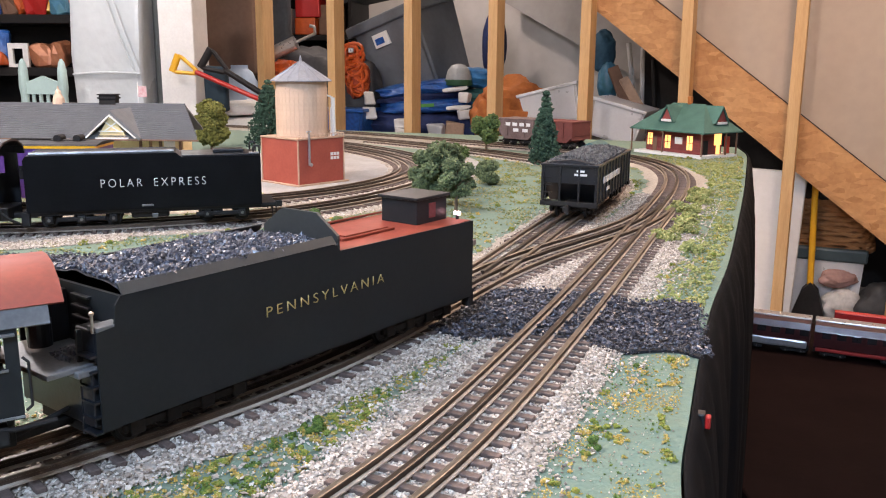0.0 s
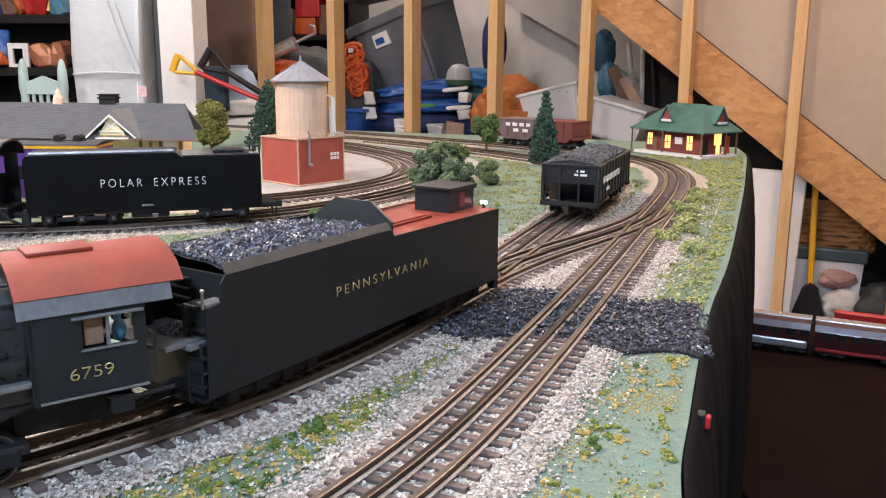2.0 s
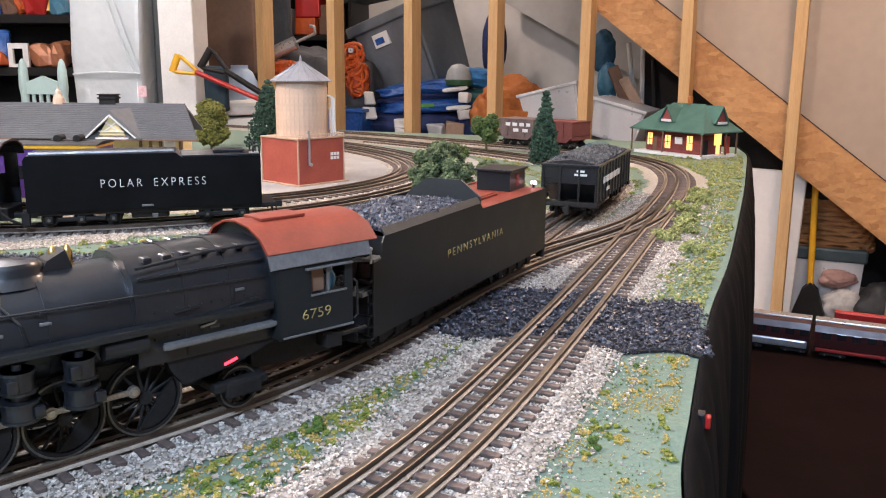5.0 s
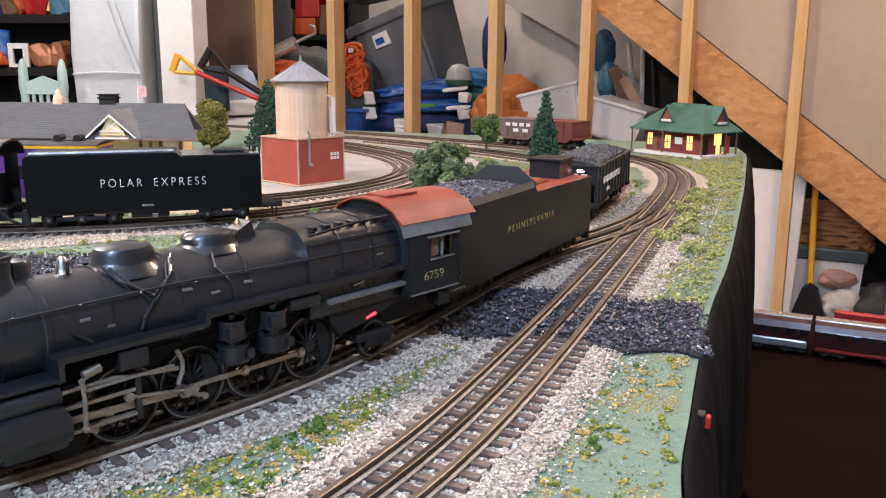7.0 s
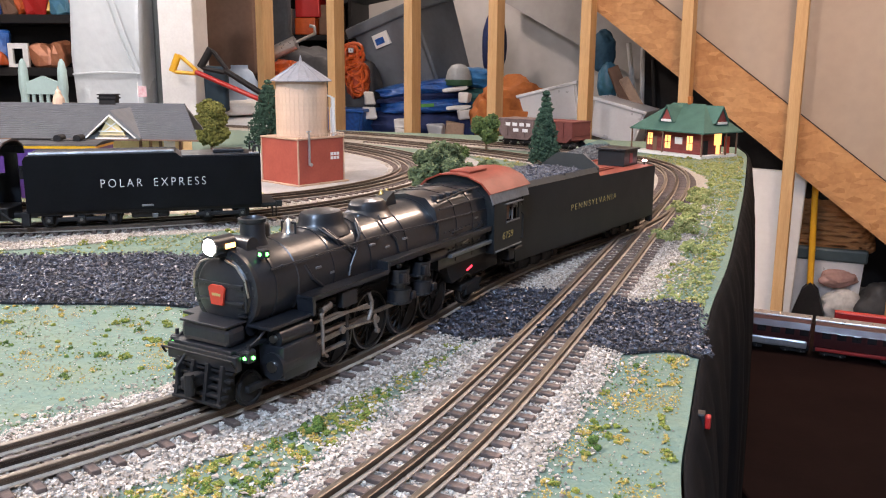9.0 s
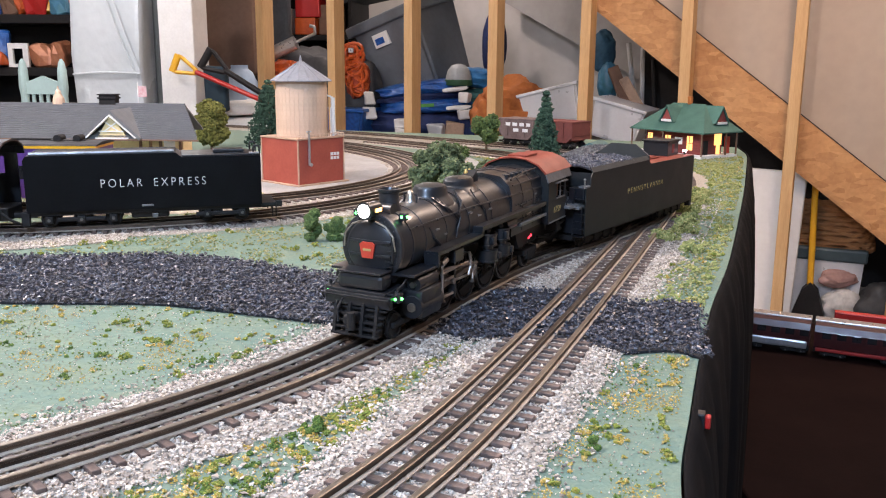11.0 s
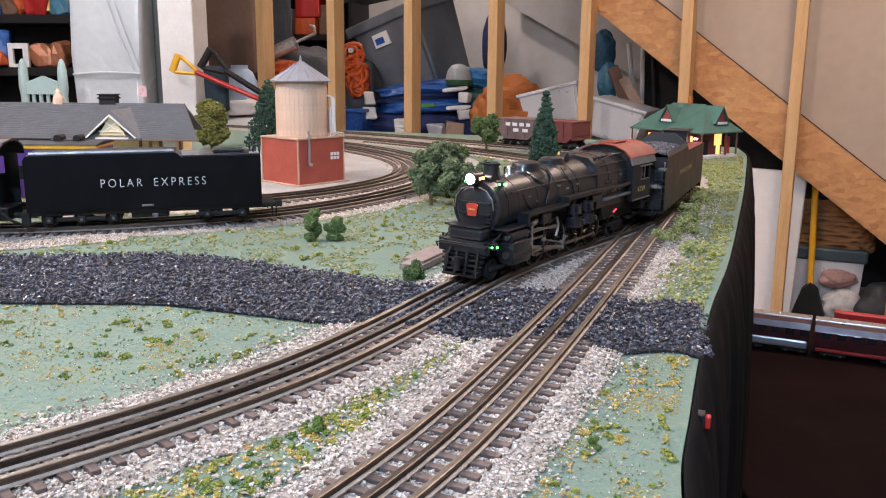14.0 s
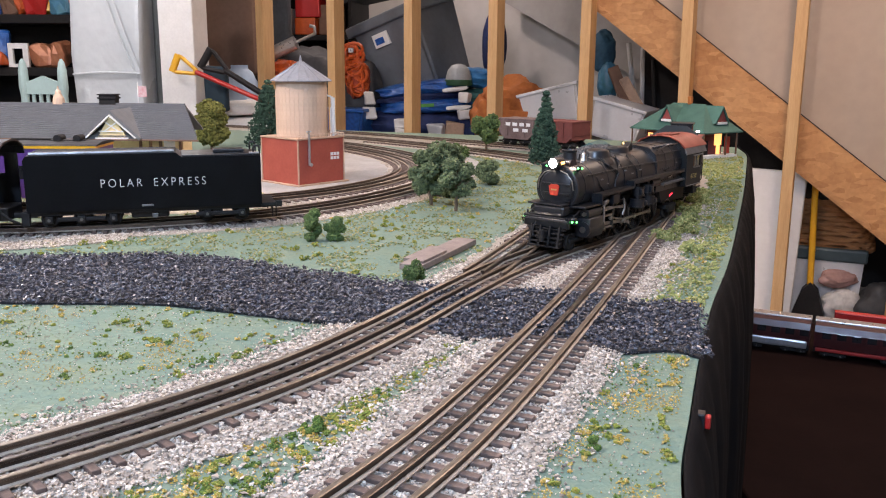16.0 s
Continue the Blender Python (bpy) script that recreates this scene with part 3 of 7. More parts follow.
def track(name, line, s0, s1, label, skip=lambda p: False, ties=True):
    e = base(name, Matrix(), label, "railway track", kind="structure")
    rail(line, s0, s1, 0.017, RAIL, e)
    rail(line, s0, s1, 0.0, RAIL_BLACK, e)
    rail(line, s0, s1, -0.017, RAIL, e)
    if ties:
        tie_rows.append((e, line, s0, s1, skip))
    return e


main_track = track("main_track", main_line, 0.02, main_line[1][-1] - 0.02, "three-rail model track on brown ties beside the edge")
s_end = 1.37
loop_track = track("loop_track", loop_line, 0.0, s_end, "curved three-rail model track with polished rails")
spur_track = track("spur_track", spur_line, 0.07, spur_line[1][-1] - 0.02, "three-rail siding track holding a loaded hopper",
                   skip=lambda p: p[1] < 0.85)
inner_track = track("inner_track", inner_line, 0.02, inner_line[1][-1] - 0.02, "inner three-rail loop track on pale ballast")
passing_track = track("passing_track", passing_line, 0.02, passing_line[1][-1] - 0.02, "second inner three-rail track on pale ballast")


def near_track(line, xy, stop=None):
    p = line[0][::2]
    if stop:
        p = p[: int(len(p) * stop)]
    out = np.full(len(xy), 9.0)
    for i in range(0, len(xy), 20000):
        c = xy[i:i + 20000]
        out[i:i + 20000] = np.sqrt(((c[:, 0:1] - p[None, :, 0]) ** 2 + (c[:, 1:2] - p[None, :, 1]) ** 2).min(1))
    return out


def edge_x(y):
    return np.interp(y, [p[1] for p in edge_pts], [p[0] for p in edge_pts])


def strip(line, half, z0, z1, name, s0=0.0, s1=None):
    """A low bed of ballast under a track, with sloping shoulders."""
    bm, rings = bms(), []
    s1 = s1 or line[1][-1]
    for k, s in enumerate(np.arange(s0, s1, 0.01)):
        p, h = along(line, s), heading(line, s)
        nrm = np.array((-h[1], h[0]))
        w = half * (1 + 0.18 * noise.noise(Vector((s * 22, half * 100, 0))) + 0.16 * noise.noise(Vector((s * 90, half * 100, 5))))
        rings.append([bm.verts.new((*(p + nrm * o), z)) for o, z in ((-w, z0), (-w + 0.012, z1), (w - 0.012, z1), (w, z0))])
    for a, b in zip(rings, rings[1:]):
        for i in range(3):
            bm.faces.new((a[i], a[i + 1], b[i + 1], b[i]))
    return tagged(put(name, bm, BALLAST_BED), "pale grey ballast bed under the track", "ballast", kind="structure")


strip(main_line, 0.046, 0.0004, 0.0019, "ballast_bed_main")
strip(loop_line, 0.046, 0.0002, 0.0017, "ballast_bed_loop", 0, 1.2)
strip(spur_line, 0.040, 0.0003, 0.0016, "ballast_bed_spur", 0.06)
strip(inner_line, 0.050, 0.0004, 0.0015, "ballast_bed_inner")
strip(passing_line, 0.042, 0.0002, 0.0017, "ballast_bed_passing")

rng = np.random.default_rng(7)


def stones_along(line, s0, s1, n, half, first, lower=0.0):
    """Stones between and beside the ties, whose row begins at first."""
    s = rng.uniform(s0, s1, n)
    o = np.where(rng.random(n) < 0.6, rng.uniform(-half, half, n), rng.normal(0, half * 0.62, n).clip(-half * 1.3, half * 1.3))
    x, y = np.interp(s, line[1], line[0][:, 0]), np.interp(s, line[1], line[0][:, 1])
    dx, dy = np.interp(s + .004, line[1], line[0][:, 0]) - np.interp(s - .004, line[1], line[0][:, 0]), np.interp(s + .004, line[1], line[0][:, 1]) - np.interp(s - .004, line[1], line[0][:, 1])
    l = np.hypot(dx, dy) + 1e-9
    xy = np.c_[x - dy / l * o, y + dx / l * o]
    z = np.interp(np.abs(o), [0, half * 0.72, half * 1.25], [0.0021, 0.0020, 0.0006]) + rng.uniform(0, 0.0008, n) - lower
    phase = (s - first - 0.004 + 0.00585) % 0.0117 - 0.00585
    return np.c_[xy, z][(np.abs(phase) > 0.0028) | (np.abs(o) > 0.0294)]


st = np.vstack([stones_along(main_line, 0.05, 1.25, 58000, 0.050, 0.02), stones_along(loop_line, 0.25, 1.2, 50000, 0.050, 0.0),
                stones_along(spur_line, 0.1, 0.8, 8000, 0.036, 0.07), stones_along(inner_line, 0.5, 1.7, 36000, 0.048, 0.02, 0.0008), stones_along(passing_line, 0.5, 1.6, 14000, 0.038, 0.02, 0.0006)])
wedge = np.c_[rng.uniform(0.02, 0.24, 9000), rng.uniform(0.6, 0.98, 9000), np.full(9000, 0.0012)]
keep = (near_track(main_line, wedge[:, :2]) < 0.09) & (near_track(loop_line, wedge[:, :2]) < 0.075)
st = np.vstack([st, wedge[keep]])
# a wide shoulder of ballast between the inner track and the road
run_x = rng.uniform(-0.64, -0.2, 14000)
reach = 0.055 * np.clip((-0.17 - run_x) / 0.25, 0, 1)
shoulder = np.c_[run_x, np.interp(run_x, inner_line[0][:400, 0], inner_line[0][:400, 1]) - 0.036 - reach * rng.random(14000) ** 0.8, rng.uniform(0.0004, 0.0014, 14000)]
st = np.vstack([st, shoulder])
dist = np.minimum.reduce([np.abs(near_track(l, st[:, :2])[:, None] - np.array([0.0, 0.017])).min(1) for l in (main_line, loop_line)])
keep = ~road_inside(st[:, 0], st[:, 1], 0.002) & (dist > 0.0022) & (st[:, 0] < edge_x(st[:, 1]) - 0.004)
st = st[keep]
scatter("ballast", st, 0.0008 + 0.0014 * rng.random(len(st)) ** 1.7, BALLAST, label="loose pale grey ballast stones round the tracks", category="ballast", seed=2)

# pale gravel yard inside the inner loop and round the water tower
yard = smooth_line([(-0.40, 1.2), (-0.25, 1.17), (-0.16, 1.24), (-0.10, 1.36), (-0.085, 1.48), (-0.10, 1.60), (-0.16, 1.71), (-0.28, 1.78), (-0.42, 1.7), (-0.47, 1.42), (-0.40, 1.2)], 8, 1)[0]
prism(bm := bms(), [tuple(p) for p in yard[:-1]], 0.0003, 0.0013, "z")
tagged(put("gravel_yard", bm, PATH_GREY), "pale grey gravel yard inside the loop", "gravel", kind="structure")
lane = smooth_line([(0.0, 1.72), (0.03, 1.6), (0.045, 1.5), (0.06, 1.48), (0.075, 1.55), (0.06, 1.64), (0.03, 1.73), (0.0, 1.72)], 6, 1)[0]
prism(bm := bms(), [tuple(p) for p in lane[:-1]], 0.0003, 0.0013, "z")
tagged(put("gravel_patch", bm, PATH_GREY), "small pale gravel clearing beside the bushes", "gravel", kind="structure")

# coal grains on the road
n = 52000
c = np.c_[rng.uniform(-0.55, 0.2, n), rng.uniform(0.5, 0.83, n), rng.uniform(0.0018, 0.0056, n)]
c = c[road_inside(c[:, 0], c[:, 1], -0.0055 + 0.006 * rng.random(n))]
d_main, d_loop = near_track(main_line, c[:, :2]), near_track(loop_line, c[:, :2], 0.8)
gap = np.minimum(np.abs(d_main[:, None] - np.array([0, 0.017])).min(1), np.abs(d_loop[:, None] - np.array([0, 0.017])).min(1))
c = c[gap > 0.0026]
scatter("coal_grains", c, rng.uniform(0.0011, 0.0027, len(c)), COAL, label="glossy black crushed coal spread as a road", category="coal", flat=0.75, seed=3)

# turf: loose flakes and foam clumps, thick in the strip between the tracks, thin on the lawn


def ground_field(g):
    """Distances and zones of ground points: free of tracks and road; between the tracks, lawn, and right of the main track."""
    n = len(g)
    dm, dl, di, dp, ds = (near_track(l, g) for l in (main_line, loop_line, inner_line, passing_line, spur_line))
    free = (np.minimum.reduce([dm, dl, di, dp]) > 0.043 + 0.012 * rng.random(n)) & (ds > 0.036) & ~road_inside(g[:, 0], g[:, 1], -0.005) & (g[:, 0] < edge_x(g[:, 1]) - 0.006)
    free &= ~((dm < 0.075) & (dl < 0.075) & (g[:, 1] > 0.56) & (g[:, 1] < 1.0)) & ~((g[:, 0] < -0.06) & (g[:, 1] > 1.2))
    between = (dm < 0.1) & (dl < 0.1) & (g[:, 1] < 0.58)
    right_of = g[:, 0] > np.interp(g[:, 1], main_line[0][:330, 1], main_line[0][:330, 0]) + 0.03
    return free, between, right_of & ~between, dm, dl


def wave(g, fine, k=0.0):
    return np.array([noise.noise(Vector((x * fine, y * fine, k))) + 0.6 * noise.noise(Vector((x * fine * 3.1, y * fine * 3.1, 3 + k))) for x, y in g])


def flakes(n, x0, x1, y0, y1, fine, mat, name, label, lo, hi, need, seed):
    """Loose flakes where a slow noise is above need(between, right_of, y)."""
    g = np.c_[rng.uniform(x0, x1, n), rng.uniform(y0, y1, n)]
    free, between, right_of, dm, dl = ground_field(g)
    g, between, right_of = g[free], between[free], right_of[free]
    val = wave(g, fine, seed)
    pick = val > need(between, right_of, g[:, 1]) + 0.55 * rng.random(len(g))
    g = g[pick]
    gz = np.c_[g, 0.0004 + 0.0008 * rng.random(len(g))]
    scatter(name, gz, lo + (hi - lo) * rng.random(len(g)) ** 2, mat, "stone", label, "turf", 0.7, seed)


def clumps(n, x0, x1, y0, y1, mat, name, label, radius, keep_share, seed, grain=0.0009, per=34):
    """Foam clumps, each a small uneven heap of grains; keep_share(between, right_of, wave) thins them by zone."""
    g = np.c_[rng.uniform(x0, x1, n), rng.uniform(y0, y1, n)]
    free, between, right_of, dm, dl = ground_field(g)
    g, between, right_of = g[free], between[free], right_of[free]
    g = g[rng.random(len(g)) < keep_share(between, right_of, wave(g, 30, seed))]
    r = radius[0] + (radius[1] - radius[0]) * rng.random(len(g)) ** 2
    d = rng.normal(size=(len(g), per, 3))
    d *= (rng.random((len(g), per)) ** 0.4 / np.linalg.norm(d, axis=2))[:, :, None]
    d[:, :, 2] = np.abs(d[:, :, 2]) * 0.8
    q = np.c_[g, np.full(len(g), 0.0004)][:, None, :] + d * r[:, None, None]
    q = q.reshape(-1, 3)
    scatter(name, q, grain * rng.uniform(0.6, 1.4, len(q)), mat, "stone", label, "turf", 0.9, seed)


def strip_share(a, b, c, edge=0.0):
    return lambda between, right_of, w: np.where(between, a * (w > edge - 0.35), np.where(right_of, b * (w > edge), c * (w > edge + 0.1)))


NEAR = (-0.5, 0.24, 0.25, 0.66)
clumps(9000, *NEAR, TURF, "turf", "olive green foam turf clumps", (0.0012, 0.0040), strip_share(0.75, 0.30, 0.26, 0.16), 4, 0.0011, 30)
clumps(5000, *NEAR, TURF_DARK, "dark_turf", "deep green foam turf clumps", (0.0010, 0.0042), strip_share(0.5, 0.14, 0.16, 0.24), 8, 0.0010, 30)
clumps(10000, *NEAR, OCHRE, "ochre_turf", "ochre and straw turf clumps", (0.0009, 0.0030), strip_share(0.75, 0.46, 0.16, 0.12), 9, 0.0009, 18)
flakes(120000, *NEAR, 26, OCHRE, "straw_flakes", "straw and ochre flakes strewn on the green mat", 0.0004, 0.0011, lambda b, r, y: np.where(b, -0.2, np.where(r, -0.14, 0.16)), 14)
flakes(22000, *NEAR, 26, TURF_DARK, "green_crumbs", "dark green crumbs strewn on the mat", 0.0004, 0.0014, lambda b, r, y: np.where(b, -0.2, -0.2), 15)
FAR = (-0.62, 0.6, 0.62, 1.75)
flakes(170000, *FAR, 26, TURF_PALE, "pale_turf", "pale olive and straw scenic turf behind the road", 0.0009, 0.0024, lambda b, r, y: np.where(r, -0.55, -0.22), 5)
clumps(3600, *FAR, TURF, "far_turf", "olive green turf clumps behind the road", (0.002, 0.006), lambda b, r, w: np.where(r, 0.5, 0.3) * (w > 0.0), 16, 0.0016, 26)
clumps(4200, 0.1, 0.6, 0.62, 1.6, LEAF_MOSS, "moss_turf", "pale yellow-green moss tufts along the table edge", (0.002, 0.0065), lambda b, r, w: r * 0.75 * (w > -0.25), 18, 0.0017, 24)
clumps(1500, *FAR, OCHRE, "far_ochre_turf", "ochre turf clumps behind the road", (0.0015, 0.004), lambda b, r, w: np.where(r, 0.6, 0.3) * (w > 0.1), 17, 0.0012, 20)
n = 16000
sp = np.c_[rng.uniform(-0.6, 0.2, n), rng.uniform(0.25, 0.64, n), np.full(n, 0.0006)]
sp = sp[(near_track(loop_line, sp[:, :2]) > 0.03) & (near_track(main_line, sp[:, :2]) > 0.03) & ~road_inside(sp[:, 0], sp[:, 1]) & (sp[:, 0] < edge_x(sp[:, 1]) - 0.006)]
scatter("stray_stones", sp, rng.uniform(0.0004, 0.0009, len(sp)), BALLAST, label="stray pale ballast grains on the green mat", category="ballast", seed=6)


# ---- the moving train ----
def mm(*v):
    return [k * MM for k in v]


def mbox(bm, x0, x1, y0, y1, z0, z1, bevel=0.0):
    return box(bm, *mm(x0, x1, y0, y1, z0, z1), bevel * MM)


def mtube(bm, a, b, r0, r1=None, n=16):
    return tube(bm, mm(*a), mm(*b), r0 * MM, None if r1 is None else r1 * MM, n)


def mpipe(bm, pts, r, n=8):
    return pipe(bm, [mm(*p) for p in pts], r * MM, n)


ALONG_X = Matrix.Rotation(radians(90), 4, "Y")


def spoked(bm, r, width, spokes, y):
    """A wheel in the x-z plane about the origin, at the offset y."""
    m = Matrix.Translation((0, y * MM, 0)) @ Matrix.Rotation(radians(-90), 4, "X")
    rim = [(r - 2.2, -width / 2), (r + 1.2, -width / 2), (r + 1.2, -width / 2 + 0.9), (r, -width / 2 + 0.9), (r, width / 2), (r - 2.2, width / 2)]
    n = 36
    rings = [[bm.verts.new(m @ (Vector((a * math.cos(2 * math.pi * i / n), a * math.sin(2 * math.pi * i / n), (z if y > 0 else -z))) * MM)) for i in range(n)] for a, z in rim]
    for a, b in zip(rings, rings[1:] + rings[:1]):
        for i in range(n):
            bm.faces.new((a[i], a[(i + 1) % n], b[(i + 1) % n], b[i]))
    for i in range(spokes):
        a = 2 * math.pi * i / spokes
        mtube(bm, (0, y, 0), ((r - 1.5) * math.cos(a), y, (r - 1.5) * math.sin(a)), 1.0, 0.6, 6)
    mtube(bm, (0, y - width * 0.6, 0), (0, y + width * 0.6, 0), 3.2, n=16)


def wheelset(name, parent, x, r, half, spokes=0, pin=0.0):
    """Two wheels on an axle; pin: the crank pin's throw."""
    bm = bms()
    for y in (-half, half):
        if spokes:
            spoked(bm, r, 3.0, spokes, y)
        else:
            m = Matrix.Translation((0, y * MM, 0)) @ Matrix.Rotation(radians(-90), 4, "X")
            lathe(bm, [(a * MM, b * MM * (1 if y > 0 else -1)) for a, b in ((r + 1, -1.5), (r + 1, -0.7), (r, -0.6), (r, 1.4), (r - 1.4, 1.4), (r - 1.8, 0.6), (2.2, 0.4), (2.0, 1.8))], m, 24)
        if pin:
            prism(bm, [tuple(mm(r * 0.82 * math.cos(a), r * 0.82 * math.sin(a))) for a in np.linspace(radians(205), radians(335), 9)], (y - 1.6) * MM, (y + 1.6) * MM, "y")
    mtube(bm, (0, -half, 0), (0, half, 0), 1.6)
    w = part(name, bm, GUN, parent, smooth=False)
    w.location = mm(x, 0, r)
    if not spokes:
        return w
    bm = bms()
    for y in (-half, half):
        m = Matrix.Translation((0, y * MM, 0)) @ Matrix.Rotation(radians(-90), 4, "X")
        n = 36
        k = 1 if y > 0 else -1
        ring = [[bm.verts.new(m @ (Vector((a * math.cos(2 * math.pi * i / n), a * math.sin(2 * math.pi * i / n), z * k)) * MM)) for i in range(n)] for a, z in ((r - 0.9, 1.55), (r + 0.05, 1.55), (r + 0.05, -0.5), (r - 0.9, -0.5))]
        for a, b in zip(ring, ring[1:] + ring[:1]):
            for i in range(n):
                bm.faces.new((a[i], a[(i + 1) % n], b[(i + 1) % n], b[i]))
    part("tyre", bm, TYRE, w, "dull steel tyre")
    if pin:
        bm = bms()
        mtube(bm, (0, half, pin), (0, half + 5.2, pin), 1.5)
        mtube(bm, (0, -half, -pin), (0, -half - 5.2, -pin), 1.5)
        part("crank_pin", bm, STEEL, w)
    return w


loco = base("steam_locomotive", Matrix(), "black model steam locomotive with red cab roof, headlight lit", "locomotive")
# boiler: smokebox at the front, tapering larger towards the firebox
bm = lathe(bms(), [(r * MM, x * MM) for r, x in ((20, -135), (25.5, -134), (26, -70), (25.4, -30), (24.2, 10), (22.8, 45), (22.4, 74), (22.9, 74.5), (22.9, 77), (22.4, 77.5), (22.4, 106), (21.5, 108), (19.5, 108.6))], Matrix.Translation((0, 0, 57.5 * MM)) @ ALONG_X, 48)
boiler = part("boiler", bm, BLACK, loco, smooth=True)
for x, r in ((46, 23.0), (12, 24.4), (-26, 25.6), (-62, 26.1), (-100, 26.1), (94, 22.7)):
    bm = lathe(bms(), [(a * MM, b * MM) for a, b in ((r - 0.6, x - 0.9), (r + 0.25, x - 0.9), (r + 0.25, x + 0.9), (r - 0.6, x + 0.9))], Matrix.Translation((0, 0, 57.5 * MM)) @ ALONG_X, 48)
    part("boiler_band", bm, BLACK, boiler, smooth=True)
# firebox shoulders
prism(bm := bms(), [tuple(mm(*p)) for p in [(-26.5, 36), (26.5, 36), (27, 66), (24, 77), (16, 84.5), (0, 86.5), (-16, 84.5), (-24, 77), (-27, 66)]], -132 * MM, -62 * MM, "x")
part("firebox", bm, BLACK, loco, smooth=True)
# smokebox front with door, rim bolts, straps and hinge
front = lathe(bms(), [(r * MM, x * MM) for r, x in ((22.3, 106), (22.3, 109), (21.2, 109.6), (18.3, 109.6), (17.6, 110.6), (16.2, 111.6), (9, 113.2), (0.5, 113.8))], Matrix.Translation((0, 0, 57.5 * MM)) @ ALONG_X, 40)
for i in range(30):
    a = 2 * math.pi * i / 30
    ball(front, mm(109.8, 20 * math.cos(a), 57.5 + 20 * math.sin(a)), 0.55 * MM, sub=1)
mbox(front, 111, 114, -14, 16, 61, 63, 0.3)
mbox(front, 111, 114, -14, 16, 52, 54, 0.3)
mtube(front, (111.5, 16.5, 49), (111.5, 16.5, 66), 1.0)
for k in range(5):
    mbox(front, 110.5, 112.5, 11.5, 16.5, 46 + 3.2 * k, 47 + 3.2 * k)
part("smokebox_front", front, BLACK, loco, smooth=True)
bm = bms()
for sgn in (-1, 1):
    mpipe(bm, [(112.2, sgn * 19, 57), (112.8, sgn * 17.5, 66), (113, sgn * 12, 72.5), (113, sgn * 5, 75)], 0.6)
part("handrail", bm, STEEL, loco, "thin steel handrail over the smokebox door")
prism(bm := bms(), [tuple(mm(*p)) for p in [(-3.9, 51.5), (3.9, 51.5), (5.6, 60.2), (3.6, 61.8), (-3.6, 61.8), (-5.6, 60.2)]], 114.2 * MM, 115.4 * MM, "x")
part("number_plate", bm, KEY_RED, loco, "red keystone-shaped number plate")
prism(bm := bms(), [tuple(mm(*p)) for p in [(-2.8, 56.2), (2.8, 56.2), (3.0, 57.6), (-3.0, 57.6)]], 115.3 * MM, 115.6 * MM, "x")
part("plate_bar", bm, GOLD, loco)
# headlight
bm = mtube(bms(), (104, 0, 82), (117, 0, 82), 5.0, n=24)
mtube(bm, (117, 0, 82), (118.5, 0, 82), 5.6, n=24)
mbox(bm, 103, 115, -3, 3, 76, 79, 0.5)
headlight = part("headlight", bm, BLACK, loco, smooth=True)
bm = lathe(bms(), [(r * MM, x * MM) for r, x in ((4.4, 118.6), (3.8, 119.4), (2.3, 120.0), (0.3, 120.3))], Matrix.Translation((0, 0, 82 * MM)) @ ALONG_X, 24)
part("lens", bm, GLOW_WHITE, headlight, "glowing white headlight lens", smooth=True)
bm = mbox(bms(), 106, 112.5, 5.0, 5.7, 80.8, 83.2)
part("number_board", bm, GLOW_AMBER, headlight, "lit amber number board")
# stack, bell, domes, turret
bm = lathe(bms(), [(r * MM, z * MM) for r, z in ((9, 77), (7.4, 80.5), (6.6, 83), (6.6, 90), (7.4, 90.5), (7.6, 92.3), (6.2, 92.6), (5.6, 91.5), (5.0, 86))], Matrix.Translation(mm(87, 0, 0)), 28)
part("smokestack", bm, BLACK, loco, smooth=True)
bm = lathe(bms(), [(r * MM, z * MM) for r, z in ((4, 77.5), (6.5, 78.5), (6.5, 86), (5.2, 87.6), (1, 88.2))], Matrix.Translation(mm(76, -6, 0)), 20)
mtube(bm, (97, -9, 80), (97, 9, 80), 4.6, n=18)
part("feedwater_heater", bm, BLACK, loco, smooth=True)
bm = lathe(bms(), [(r * MM, z * MM) for r, z in ((4.2, 79.6), (3.7, 80.6), (3.0, 82.5), (2.6, 85.2), (1.6, 87), (0.6, 87.6), (0.6, 88.5))], Matrix.Translation(mm(58, 0, 0)), 20)
bell = part("bell", bm, STEEL, loco, "bright metal bell", smooth=True)
bm = mpipe(bms(), [(58, -4.8, 78), (58, -4.8, 85.5), (58, 4.8, 85.5), (58, 4.8, 78)], 0.7)
part("yoke", bm, BLACK, bell)
dome = lathe(bms(), [(r * MM, z * MM) for r, z in ((19, 75), (16.6, 78), (14.4, 80), (13.2, 82), (13.0, 85.2), (11.6, 87.6), (7.5, 88.8), (1, 89.2))], Matrix.Translation(mm(29, 0, 0)) @ Matrix.Diagonal((1.14, 0.9, 1, 1)), 32)
part("sand_dome", dome, BLACK, loco, smooth=True)
bm = lathe(bms(), [(r * MM, z * MM) for r, z in ((17, 78.5), (13.6, 81.5), (12.2, 83), (12.0, 86), (10.2, 88), (1, 88.8))], Matrix.Translation(mm(-18, 0, 0)) @ Matrix.Diagonal((1.2, 0.9, 1, 1)), 32)
part("steam_dome", bm, BLACK, loco, smooth=True)
bm = bms()
prism(bm, [tuple(mm(*p)) for p in [(-44, 82), (-30, 82), (-33, 87), (-41, 91)]], -5 * MM, 5 * MM, "y")
part("turret_cover", bm, BLACK, loco)
bm = bms()
for x in (-38, -44.5):
    lathe(bm, [(r * MM, z * MM) for r, z in ((2.2, 82), (2.2, 88.5), (1.6, 90), (0.5, 92))], Matrix.Translation(mm(x, -3, 0)), 14)
